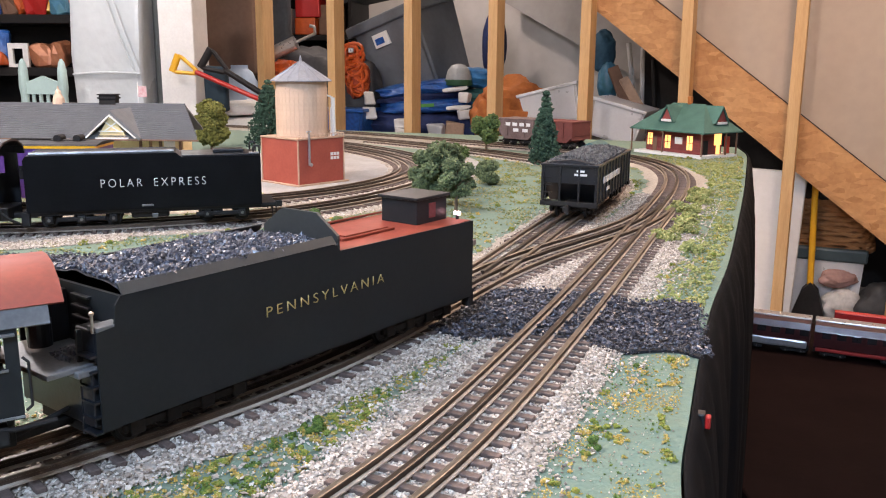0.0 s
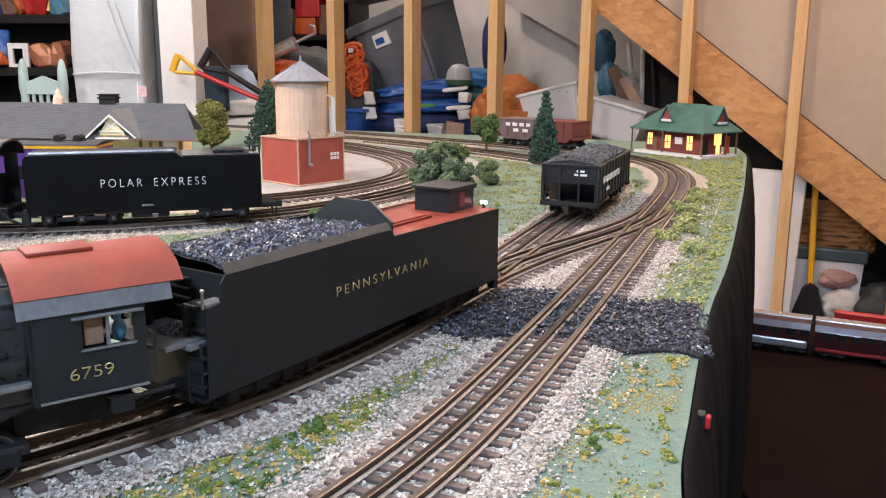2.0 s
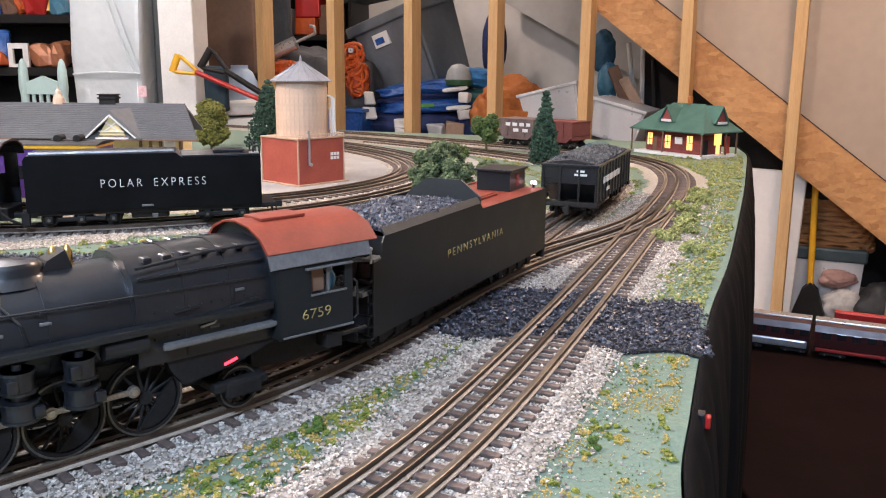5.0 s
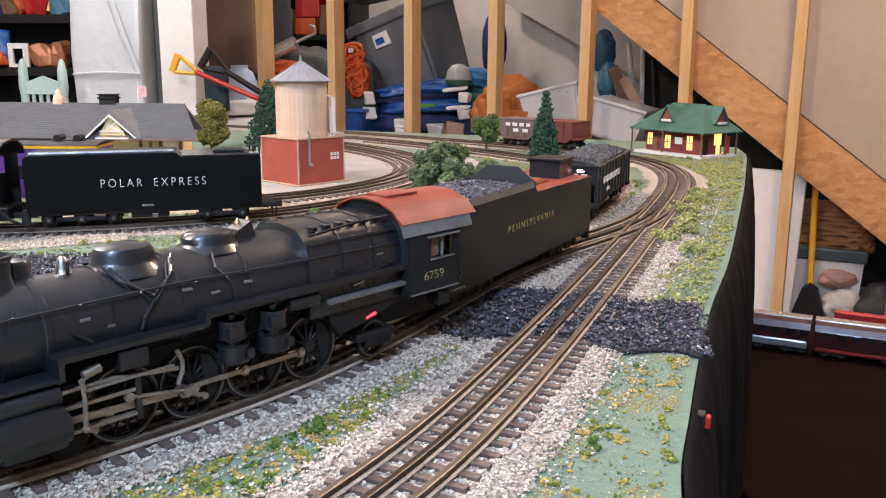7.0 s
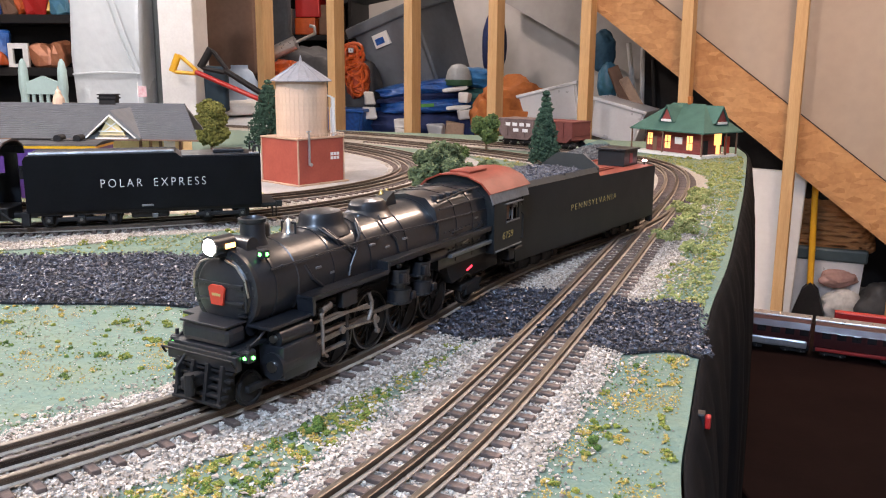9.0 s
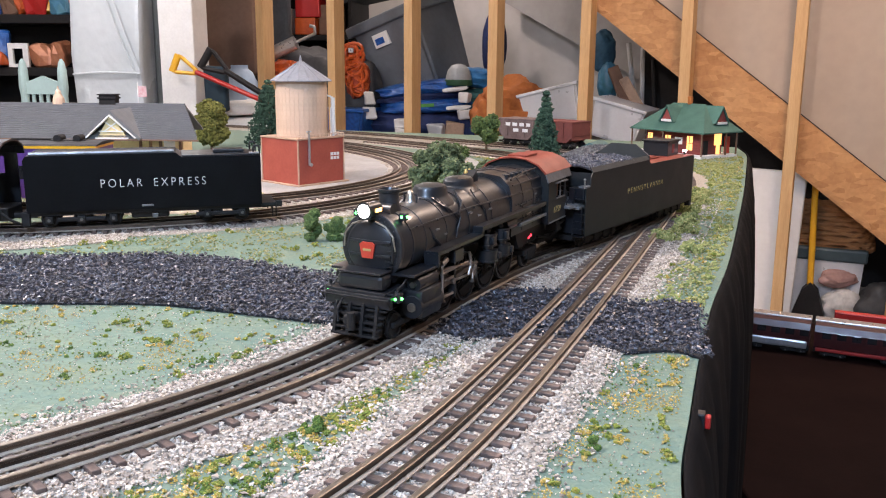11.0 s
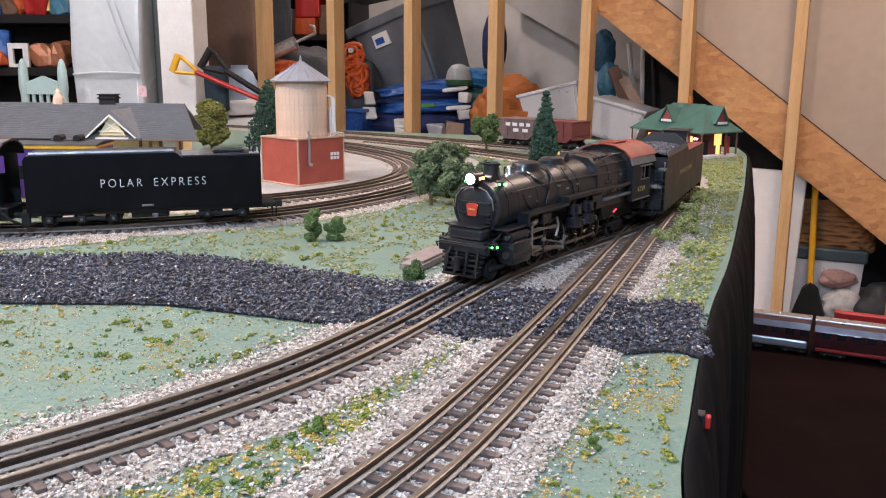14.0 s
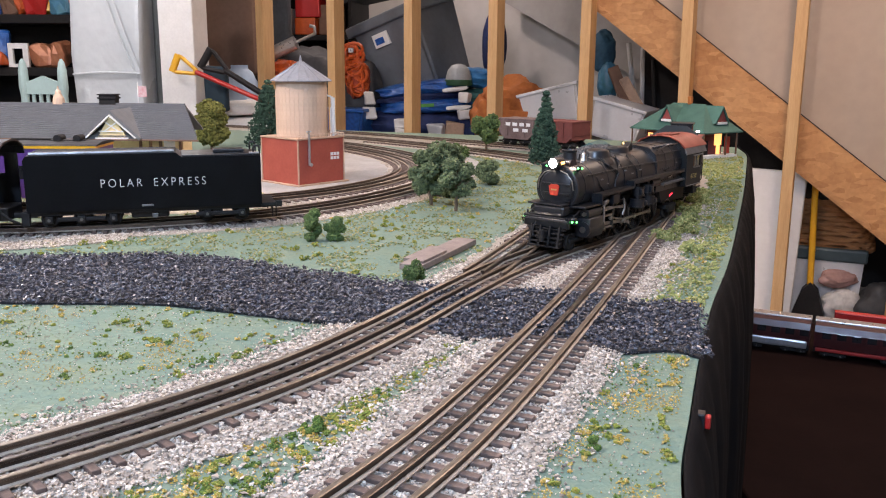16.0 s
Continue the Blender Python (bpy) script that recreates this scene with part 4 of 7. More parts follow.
part("safety_valve", bm, BRASS, loco, "brass safety valves", smooth=True)
# piping, seams and handrails on the flank
bm = bms()
for sgn in (1, -1):
    mpipe(bm, [(98, sgn * 21.5, 69), (60, sgn * 22.3, 70), (10, sgn * 23.6, 71), (-60, sgn * 26.4, 70), (-128, sgn * 27.3, 69)], 0.6)
    for x in (90, 62, 34, 6, -22, -50, -78, -106):
        ball(bm, mm(x, sgn * (22.4 + 0.025 * (90 - x)), 69.8), 0.95 * MM, sub=1)
part("boiler_handrail", bm, BLACK, loco)
for x in (-86, -110):
    prism(bm := bms(), [tuple(mm(*p)) for p in [(-26.9, 38), (26.9, 38), (27.5, 66), (24.4, 77.4), (16.3, 85), (0, 87), (-16.3, 85), (-24.4, 77.4), (-27.5, 66)]], (x - 0.7) * MM, (x + 0.7) * MM, "x")
    part("firebox_band", bm, BLACK, loco)
bm = bms()
for i in range(11):
    for z, y in ((48, 27.1), (61, 27.3)):
        ball(bm, mm(-70 - 5.8 * i, y, z), 0.75 * MM, sub=1)
        ball(bm, mm(-70 - 5.8 * i, -y, z), 0.75 * MM, sub=1)
tagged(part("stay_bolt", bm, BLACK, loco), kind="stuff")
bm = bms()
for i in range(6):
    for sgn in (1, -1):
        mbox(bm, -74 - 9.5 * i, -70 - 9.5 * i, sgn * 17 - 3, sgn * 17 + 3, 82.6, 85.2, 0.5)
tagged(part("washout_cover", bm, BLACK, loco), kind="stuff")
bm = mpipe(bms(), [(-64, 26, 77.5), (-128, 26, 78)], 0.6)
mpipe(bm, [(-64, 24.5, 82), (-100, 22, 84.5), (-128, 22, 85)], 0.8)
part("whistle_pipe", bm, BLACK, loco)
for sgn in (1, -1):
    for pts, thick in (([(42, sgn * 11, 80.5), (38, sgn * 18, 74), (27, sgn * 22.5, 67), (16, sgn * 19, 74.5), (12, sgn * 12, 81)], 0.9),
                       ([(40, sgn * 13, 79.5), (35, sgn * 19, 72.5), (27, sgn * 23.2, 64), (19, sgn * 20.5, 72), (15, sgn * 14, 80)], 0.7),
                       ([(44, sgn * 9, 81.0), (40, sgn * 17.2, 75), (28, sgn * 23.4, 61), (15, sgn * 18.4, 76), (10, sgn * 10, 82)], 0.7),
                       ([(27, sgn * 23.8, 66), (33, sgn * 24, 58), (35, sgn * 24.4, 53)], 0.8),
                       ([(70, sgn * 20.5, 66), (66, sgn * 22.8, 58), (58, sgn * 23, 52)], 1.2),
                       ([(-10, sgn * 14, 80.5), (-8, sgn * 20, 74), (-14, sgn * 24.6, 66), (-16, sgn * 25.4, 57)], 0.7)):
        part("sand_pipe", mpipe(bms(), pts, thick), BLACK, loco)
bm = bms()
mpipe(bm, [(-96, 27.8, 51.5), (-104, 27.8, 52.5), (-108, 27.8, 56.5), (-122, 27.8, 58)], 0.9)
mbox(bm, -124, -118, 26.8, 28.6, 56.6, 59.4, 0.4)
mpipe(bm, [(-80, 27.4, 59), (-92, 27.6, 60)], 0.8)
part("injector", bm, GUN, loco)
for x, z in ((-76, 60), (-88, 53), (-100, 48), (-114, 64), (60, 62), (48, 57), (-5, 62), (-24, 64), (10, 66)):
    part("step_bracket", mbox(bms(), x - 2.4, x + 2.4, 22 - 0.03 * x, 24.6 - 0.03 * x, z, z + 1.3, 0.3), GREY_EDGE, loco)
bm = mpipe(bms(), [(-92, 28.2, 50), (-99, 28.2, 51), (-103, 28.2, 54.6), (-112, 28.2, 56)], 0.7)
part("steam_pipe", bm, STEEL, loco, "bright steel injector pipe")
# running boards
for sgn in (1, -1):
    a, b = sorted((sgn * 21, sgn * 32))
    bm = mbox(bms(), 5, 78, a, b, 49.6, 51.2, 0.3)
    mbox(bm, -130, 5, a, b, 54.6, 56.4, 0.3)
    mbox(bm, 3.5, 6, a, b, 49.6, 56.4, 0.3)
    mbox(bm, -130, 5, sgn * 31.2 - 0.6, sgn * 31.2 + 0.6, 53.0, 56.4)
    mbox(bm, 5, 78, sgn * 31.2 - 0.6, sgn * 31.2 + 0.6, 48.6, 51.2)
    mbox(bm, 76, 110, *sorted((sgn * 12, sgn * 31)), 40.6, 42.2, 0.3)
    mbox(bm, 75, 77.5, a, b, 40.6, 51.0, 0.3)
    part("running_board", bm, BLACK, loco)
    bm = mbox(bms(), -133, -74, a, sgn * 30 if sgn > 0 else b, 42.5, 45.5, 0.3)
    mbox(bm, -133, -72, min(sgn * 30, sgn * 31.5), max(sgn * 30, sgn * 31.5), 43.5, 45.8, 0.2)
    # near board takes grey as a painted highlight; the far one stays black
    part("lower_board", bm, GREY_EDGE if sgn > 0 else BLACK, loco)
prism(bm := bms(), [tuple(mm(*p)) for p in [(-72, 45), (-134, 45), (-134, 34), (-110, 26), (-84, 22), (-78, 30)]], -25 * MM, 25 * MM, "y")
part("ash_pan", bm, GUN, loco)
bm = mtube(bms(), (-105, 25.2, 27.4), (-112, 25.2, 29.2), 0.7, n=10)
part("firebox_glow", bm, GLOW_RED, loco, "red glow at the firebox")
# frame, cylinders, pilot deck
bm = mbox(bms(), -128, 120, -9, 9, 14, 30, 0.5)
mbox(bm, -70, 60, -16, 16, 30, 40, 1)
mbox(bm, -176, -126, -14, 14, 16, 32, 1)
part("frame", bm, GUN, loco)
for sgn in (1, -1):
    bm = bms()
    a, b = sorted((sgn * 16, sgn * 34))
    mbox(bm, 76, 104, a, b, 12, 31, 2.2)
    mtube(bm, (77, sgn * 27, 34.5), (103, sgn * 27, 34.5), 5, n=20)
    mtube(bm, (74.5, sgn * 27, 20), (105.5, sgn * 27, 20), 7.4, n=24)
    part("cylinder", bm, BLACK, loco, smooth=True)
    bm = mtube(bms(), (105.5, sgn * 27, 20), (106.6, sgn * 27, 20), 3.0, n=16)
    mtube(bm, (103, sgn * 27, 34.5), (105, sgn * 27, 34.5), 2.0, n=12)
    part("cylinder_cap", bm, STEEL, loco)
bm = mbox(bms(), 100, 127, -20, 20, 31, 33, 0.4)
mbox(bm, 124, 128, -24, 24, 23, 31, 0.6)
mbox(bm, 112, 125, -17, 17, 33, 43.5, 3.0)
mbox(bm, 111, 126, -16, 16, 43.4, 44.6, 0.4)
mbox(bm, 116, 124, -26, -16, 31, 32.6, 0.3)
mbox(bm, 116, 124, 16, 26, 31, 32.6, 0.3)
mpipe(bm, [(124, 23, 31), (112, 24, 36), (104, 24, 41)], 0.7)
mpipe(bm, [(124, -23, 31), (112, -24, 36), (104, -24, 41)], 0.7)
mtube(bm, (106, -15, 40), (106, 15, 40), 5, n=18)
part("pilot_deck", bm, BLACK, loco)
bm = bms()
for k in range(5):
    mbox(bm, 124 + 1.2 * (4 - k), 127.5 + 1.4 * (4 - k), -17 - k * 0.9, 17 + k * 0.9, 4.5 + 4 * k, 6.1 + 4 * k, 0.3)
for y in (-15, -5, 5, 15):
    prism(bm, [tuple(mm(*p)) for p in [(125, 5), (133, 5), (129, 25), (125, 25)]], (y - 1) * MM, (y + 1) * MM, "y")
mbox(bm, 120, 125.2, -15, 15, 4.5, 24, 0.6)
part("pilot", bm, GUN, loco, "slatted black pilot")
bm = mbox(bms(), 128, 140, -3, 3, 13, 20, 1.2)
mtube(bm, (139, 2.5, 11), (139, 2.5, 22), 2.6, n=12)
mpipe(bm, [(129, -10, 27), (135, -10, 22), (136, -9, 14)], 0.9)
mpipe(bm, [(129, -24, 26), (131.5, -24, 30), (131.5, 24, 30), (129, 24, 26)], 0.6)
part("coupler", bm, GUN, loco)
for sgn in (1, -1):
    bm = mtube(bms(), (120, sgn * 25, 33), (120, sgn * 25, 36), 1.0, n=8)
    mbox(bm, 117, 123, sgn * 25 - 2.6, sgn * 25 + 2.6, 26.5, 33, 1)
    lamp = part("marker_lamp", bm, BLACK, loco)
    for q in ((123, sgn * 25, 29.4), (120, sgn * 28, 29.4)):
        part("lens", ball(bms(), mm(*q), 1.05 * MM), GLOW_GREEN, lamp, "green glowing marker lens")
    bm = mtube(bms(), (98, sgn * 15, 73), (98, sgn * 17, 78), 1.0, n=8)
    mbox(bm, 95.4, 100.6, sgn * 17 - 2.5, sgn * 17 + 2.5, 74.5, 79.4, 0.9)
    lamp = part("class_lamp", bm, BLACK, loco)
    for q in ((100.4, sgn * 17, 77), (98, sgn * 19.4, 77)):
        part("lens", ball(bms(), mm(*q), 1.1 * MM), GLOW_GREEN, lamp, "green glowing class lamp lens")
# air pumps and tanks on the near flank
for x in (-10, -35):
    bm = bms()
    mtube(bm, (x, 29, 27), (x, 29, 36), 7.4, n=18)
    mtube(bm, (x, 29, 39.5), (x, 29, 49), 6.6, n=18)
    mtube(bm, (x, 29, 36), (x, 29, 39.5), 4.0, n=14)
    mbox(bm, x - 7.5, x - 3, 33, 37.4, 29, 34, 0.8)
    mbox(bm, x + 2, x + 6.5, 33, 36.6, 41, 47, 0.8)
    mtube(bm, (x, 28.5, 49), (x, 28.5, 51.5), 2.2, n=10)
    pump = part("air_pump", bm, BLACK, loco, smooth=True)
    for z in (28, 35.6, 40, 48.4):
        part("band", mtube(bms(), (x, 29, z - 0.6), (x, 29, z + 0.6), 8.0 if z < 38 else 7.2, n=18), BLACK, pump)
for sgn in (1, -1):
    bm = mtube(bms(), (-66, sgn * 26, 48), (-46, sgn * 26, 48), 4.6, n=18)
    part("air_tank", bm, BLACK, loco, smooth=True)
    bm = mbox(bms(), 36, 50, *sorted((sgn * 26, sgn * 31)), 38, 47, 0.6)
    part("lubricator", bm, BLACK, loco)
    bm = mtube(bms(), (58, sgn * 28, 42), (66, sgn * 28, 40), 2.2, n=12)
    part("valve", bm, ROD, loco)
# cab
CAB = [(-33, 36), (33, 36), (33, 72), (30.5, 79), (23, 86.5), (12, 91), (0, 92.2), (-12, 91), (-23, 86.5), (-30.5, 79), (-33, 72)]
WIN = (-173, -152, 56.5, 69)
bm = bms()
prism(bm, [tuple(mm(*p)) for p in CAB], -133 * MM, -131.5 * MM, "x")
mbox(bm, -178, -132.5, -31.8, 31.8, 35, 37)
cab = part("cab", bm, GREEN_BLACK, loco)


for sgn in (1, -1):
    bm = frame_panel(bms(), *mm(-178, -132, 35, 74), mm(*WIN), *mm(*sorted((sgn * 32, sgn * 33))))
    part("cab_side", bm, GREEN_BLACK, cab)


def roof_band(bm, x0, x1, i0, i1, out):
    """A band of the cab's roof between two corners of its outline, both sides when mirrored."""
    ring = [(y * (1 + out / 33), z + out * 0.6) for y, z in CAB[i0:i1 + 1]]
    inner = [(y, z) for y, z in CAB[i0:i1 + 1]]
    prism(bm, [tuple(mm(*p)) for p in ring + inner[::-1]], x0 * MM, x1 * MM, "x")


roof_band(bm := bms(), -196, -128, 3, 9, 1.6)
mbox(bm, -165, -138, -9, 9, 92.2, 94.2, 0.6)
roof = part("cab_roof", bm, OXIDE, cab, "oxide red arched cab roof", smooth=True)
bm = bms()
roof_band(bm, -190, -128, 2, 3, 1.0)
roof_band(bm, -190, -128, 9, 10, 1.0)
part("roof_side", bm, GREY_EDGE, cab, "grey lower flank of the cab roof", smooth=True)
bm = bms()
for sgn in (1, -1):
    a, b = sorted((sgn * 33, sgn * 35.4))
    mbox(bm, -177, -148, a, b, 69.6, 70.6, 0.2)
    mbox(bm, WIN[0] - 0.8, WIN[1] + 0.8, a, sgn * 33.8 if sgn > 0 else b, WIN[2] - 1.2, WIN[2] - 0.2, 0.1)
    mbox(bm, -163, -161.6, min(sgn * 32.2, sgn * 33.2), max(sgn * 32.2, sgn * 33.2), WIN[2], WIN[3])
    mbox(bm, -178, -134, min(sgn * 33, sgn * 33.8), max(sgn * 33, sgn * 33.8), 35.6, 36.6, 0.1)
tagged(part("window_trim", bm, GREY_EDGE, cab), kind="stuff")
bm = mbox(bms(), -161, -153, 28, 31, 57, 69, 0.3)
part("window_shutter", bm, BROWN_BOX, cab, "brown inner window panel")
bm = ball(bms(), mm(-169, 25, 60), 3.6 * MM, 0.9, 0.8, 1.5)
ball(bm, mm(-168, 25, 66.2), 2.2 * MM)
part("figure_shape", bm, LIGHT_BLUE, cab, "small pale blue seated shape")
# the backhead's orange-brown stands in for warm light inside the cab
bm = mbox(bms(), -150, -146, -28, 28, 40, 80, 0.4)
part("backhead", bm, ORANGE_CLOTH, cab)
near_side = Matrix.Translation(mm(0, 33.05, 0)) @ Matrix.Rotation(radians(180), 4, "Z") @ Matrix.Rotation(radians(90), 4, "X")
lettering("6759", 5.2 * MM, 17.5 * MM, near_side @ Matrix.Translation(mm(146, 43.5, 0)), GOLD, cab)
far_side = Matrix.Translation(mm(0, -33.05, 0)) @ Matrix.Rotation(radians(90), 4, "X")
lettering("6759", 5.2 * MM, 17.5 * MM, far_side @ Matrix.Translation(mm(-163, 43.5, 0)), GOLD, cab)
bm = mpipe(bms(), [(-179, 32, 38), (-181, 33, 40), (-181, 33, 58), (-179, 32, 60)], 0.6)
mpipe(bm, [(-160, 30, 33), (-174, 30, 30), (-190, 28, 30)], 1.2)
mbox(bm, -172, -162, 20, 31, 24, 32, 0.6)
part("cab_steps", bm, GUN, loco)

wheels = []
DRIVER_X, DRIVER_R, PIN = (44, 7, -30, -67), 18.2, 8.2
for x in DRIVER_X:
    wheels.append((wheelset("driving_wheelset", loco, x, DRIVER_R, 17.5, 14, PIN), x, DRIVER_R))
for x in (112, 70):
    wheels.append((wheelset("pilot_wheelset", loco, x, 8.6, 17), x, 8.6))
wheels.append((wheelset("trailing_wheelset", loco, -116, 11, 17, 10), -116, 11))
bm = mbox(bms(), -130, -100, -24, 24, 12, 17, 1)
mbox(bm, -126, -106, 21, 24.5, 8, 16, 1)
part("trailing_truck", bm, GUN, loco)
bm = mbox(bms(), 66, 116, -20, 20, 7, 11, 1)
part("pilot_truck", bm, GUN, loco)


def rod_mesh(x0, x1, y, thick, big):
    bm = bms()
    mbox(bm, x0, x1, y - 0.8, y + 0.8, -thick, thick, 0.3)
    for x in big:
        mtube(bm, (x, y - 1.1, 0), (x, y + 1.1, 0), thick + 1.5, n=18)
    return bm


side_rods = []
for sgn in (1, -1):
    r = part("side_rod", rod_mesh(-67, 44, sgn * 20.6, 1.3, DRIVER_X), ROD, loco, "worn steel side rod")
    m = part("main_rod", rod_mesh(-64, 0, sgn * 23.4, 1.7, (-64, 0)), ROD, loco, "worn steel main rod")
    e = part("eccentric_rod", rod_mesh(-2, 34, sgn * 25.4, 0.8, (0, 34)), ROD, loco, "thin steel eccentric rod")
    x = part("crosshead", mbox(mbox(bms(), -6, 6, sgn * 22 - 1.6, sgn * 22 + 4.6, -4.6, 4.6, 0.8), 4, 26, sgn * 24 - 0.8, sgn * 24 + 0.8, -0.9, 0.9), STEEL, loco, "bright steel crosshead")
    side_rods.append((r, m, e, x, sgn))
    bm = mbox(bms(), 40, 76, sgn * 24 - 1.6, sgn * 24 + 1.6, 25, 27, 0.3)
    mbox(bm, 40, 76, sgn * 24 - 1.6, sgn * 24 + 1.6, 13.4, 15.2, 0.3)
    part("guide_bar", bm, ROD, loco, "worn steel crosshead guide")
    part("guide_yoke", mbox(bms(), 38, 41, sgn * 22 - 2, sgn * 22 + 4, 11, 40, 0.6), BLACK, loco)
    bm = mpipe(bms(), [(78, sgn * 27, 34.5), (52, sgn * 27.4, 35), (46, sgn * 27.4, 34), (20, sgn * 27.4, 31)], 1.1)
    mpipe(bm, [(67, sgn * 29, 38), (66.4, sgn * 29.2, 30), (67, sgn * 29.4, 16), (62, sgn * 28.4, 13)], 1.1)
    mpipe(bm, [(67, sgn * 28.4, 33), (40, sgn * 28, 33.4), (22, sgn * 27.6, 33)], 0.9)
    mpipe(bm, [(20, sgn * 27.4, 40), (17.6, sgn * 27.8, 34), (18, sgn * 27.8, 29), (20.5, sgn * 27.4, 23)], 1.2)
    ball(bm, mm(67, sgn * 29, 38), 1.7 * MM, sub=1)
    ball(bm, mm(67, sgn * 29.4, 16), 1.8 * MM, sub=1)
    part("valve_gear", bm, ROD, loco, "worn steel valve gear")

# return cranks on the main driver's pins
for sgn in (1, -1):
    z = PIN * sgn
    bm = mtube(bms(), (0, sgn * 25.6, z), (5.5, sgn * 26.4, z - sgn * 8.5), 1.3, 1.1, 10)
    mtube(bm, (0, sgn * 22.5, z), (0, sgn * 27.4, z), 2.1, n=14)
    mtube(bm, (5.5, sgn * 25.4, z - sgn * 8.5), (5.5, sgn * 27.6, z - sgn * 8.5), 1.7, n=14)
    part("return_crank", bm, ROD, wheels[1][0], "worn steel return crank")

# ---- tender ----
tender = base("coal_tender", Matrix(), "long dark green-black tender with gold letters and heaped coal", "tender")
SIDE = 32.5
bm = bms()
prism(bm, [tuple(mm(*p)) for p in [(122, 15), (122, 60), (113, 61), (112, 70), (109, 74), (-24, 74.5), (-29, 70), (-160, 68.5), (-160, 16)]], (SIDE - 1) * MM, SIDE * MM, "y")
prism(bm, [tuple(mm(*p)) for p in [(122, 15), (122, 60), (113, 61), (112, 70), (109, 74), (-24, 74.5), (-29, 70), (-160, 68.5), (-160, 16)]], -SIDE * MM, -(SIDE - 1) * MM, "y")
mbox(bm, -160, 118, -31.5, 31.5, 15, 17)
mbox(bm, -160, -158.6, -31.5, 31.5, 17, 68.4)
mbox(bm, 106, 108, -31.5, 31.5, 17, 73)
body = part("body", bm, GREEN_BLACK, tender)
# sloping coal boards above the sides
for sgn in (1, -1):
    bm = bms()
    prism(bm, [tuple(mm(*p)) for p in [(sgn * 32.5, 73.8), (sgn * 29, 78.6), (sgn * 28.2, 78.4), (sgn * 31.5, 73.4)]], -26 * MM, 108 * MM, "x")
    part("coal_board", bm, COAL_BOARD, tender, "grey inward-sloping coal board", smooth=True)
bm = bms()
mbox(bm, -158, -26, -31.4, 31.4, 66.6, 68.9)
deck = part("rear_deck", bm, OXIDE, tender, "oxide red rear deck")
bm = mbox(bms(), -100, -52, -12, 13, 68.9, 70.6, 0.4)
mbox(bm, -96, -56, -10, 11, 70.6, 71.5, 0.3)
part("water_hatch", bm, OXIDE, tender)
bm = mpipe(bms(), [(-30, -30.8, 70.5), (-156, -30.8, 70.3)], 0.8)
part("deck_rail", bm, OXIDE, tender)
prism(bm := bms(), [tuple(mm(*p)) for p in [(-30, 69), (30, 69), (30, 78), (21, 84.5), (14, 89.5), (-14, 89.5), (-21, 84.5), (-30, 78)]], -31 * MM, -29 * MM, "x")
part("bulkhead", bm, COAL_BOARD, tender, "grey arched coal bulkhead")
bm = mbox(bms(), -153, -120, -15, 15, 68.9, 85, 0.3)
mbox(bm, -155, -118, -17, 17, 85, 87, 0.5)
house = part("doghouse", bm, GREEN_BLACK, tender, "small dark brakeman's shelter")
bm = mbox(bms(), -153.4, -152.8, -4, 8, 72, 82)
mbox(bm, -140, -133, 14.9, 15.4, 72, 82)
part("shelter_window", bm, RED_WALL, house)
bm = bms()
for y in (-22, 22):
    mtube(bm, (-156, y, 68.9), (-156, y, 72), 1.2, n=10)
lampbase = part("rear_lamp", bm, BLACK, tender)
for y in (-23.4, -20.6, 20.6, 23.4):
    part("lens", ball(bms(), mm(-156, y, 73), 1.5 * MM), GLOW_PINK, lampbase, "glowing pink-red marker lens")
bm = bms()
for x in (-112, -116):
    mpipe(bm, [(x - 42, 8, 69), (x - 42, 8, 78)], 0.6)
mpipe(bm, [(-161, -28, 20), (-163, -28, 22), (-163, -28, 60), (-161, -28, 62)], 0.6)
mpipe(bm, [(-161, 28, 20), (-163, 28, 22), (-163, 28, 60), (-161, 28, 62)], 0.6)
part("grab_irons", bm, BLACK, tender)
# front platform, steps and ladder
bm = mbox(bms(), 108, 142, -27, 27, 43, 45.5, 0.5)
mbox(bm, 118, 130, -30, 30, 41, 44, 0.5)
part("front_deck", bm, GREY_EDGE, tender, "dusty grey front platform")
bm = mbox(bms(), 108, 124, -30, 30, 17, 42, 0.5)
mbox(bm, 108, 121, -30, -12, 45.5, 70, 1)
mbox(bm, 110, 121, 14, 30, 45.5, 60, 1)
mtube(bm, (122, -14, 45), (122, -14, 58), 5.5, n=18)
for k in range(6):
    mbox(bm, 121, 125, 22, 32, 14 + 7 * k, 15.2 + 7 * k, 0.2)
for k in range(5):
    mbox(bm, 108, 110.5, -6, 8, 48 + 5 * k, 49.2 + 5 * k, 0.2)
mbox(bm, 122, 124.5, 20, 21.4, 12, 60, 0.2)
part("front_bulkhead", bm, BLACK, tender)
bm = mbox(bms(), 109, 121, 24, 32.3, 60, 62, 0.4)
part("corner_step", bm, GREY_EDGE, tender, "pale worn corner step")
bm = mtube(bms(), (122.5, 31, 60), (122.5, 31, 68), 0.7, n=8)
ball(bm, mm(122.5, 31, 68.6), 1.3 * MM, sub=1)
part("step_post", bm, STEEL, tender)
bm = mbox(bms(), -158, 120, -22, 22, 9, 15, 0.5)
mbox(bm, -152, 116, -30, 30, 13.6, 15.2, 0.4)
part("underframe", bm, GUN, tender)
bm = mbox(bms(), -176, -158, -3, 3, 9, 15, 1)
mbox(bm, -163, -158, 25, 31.5, 8, 20, 0.5)
mbox(bm, -163, -158, -31.5, -25, 8, 20, 0.5)
part("rear_coupler", bm, GUN, tender)
bm = mbox(bms(), 118, 160, -4, 4, 11, 15, 0.6)
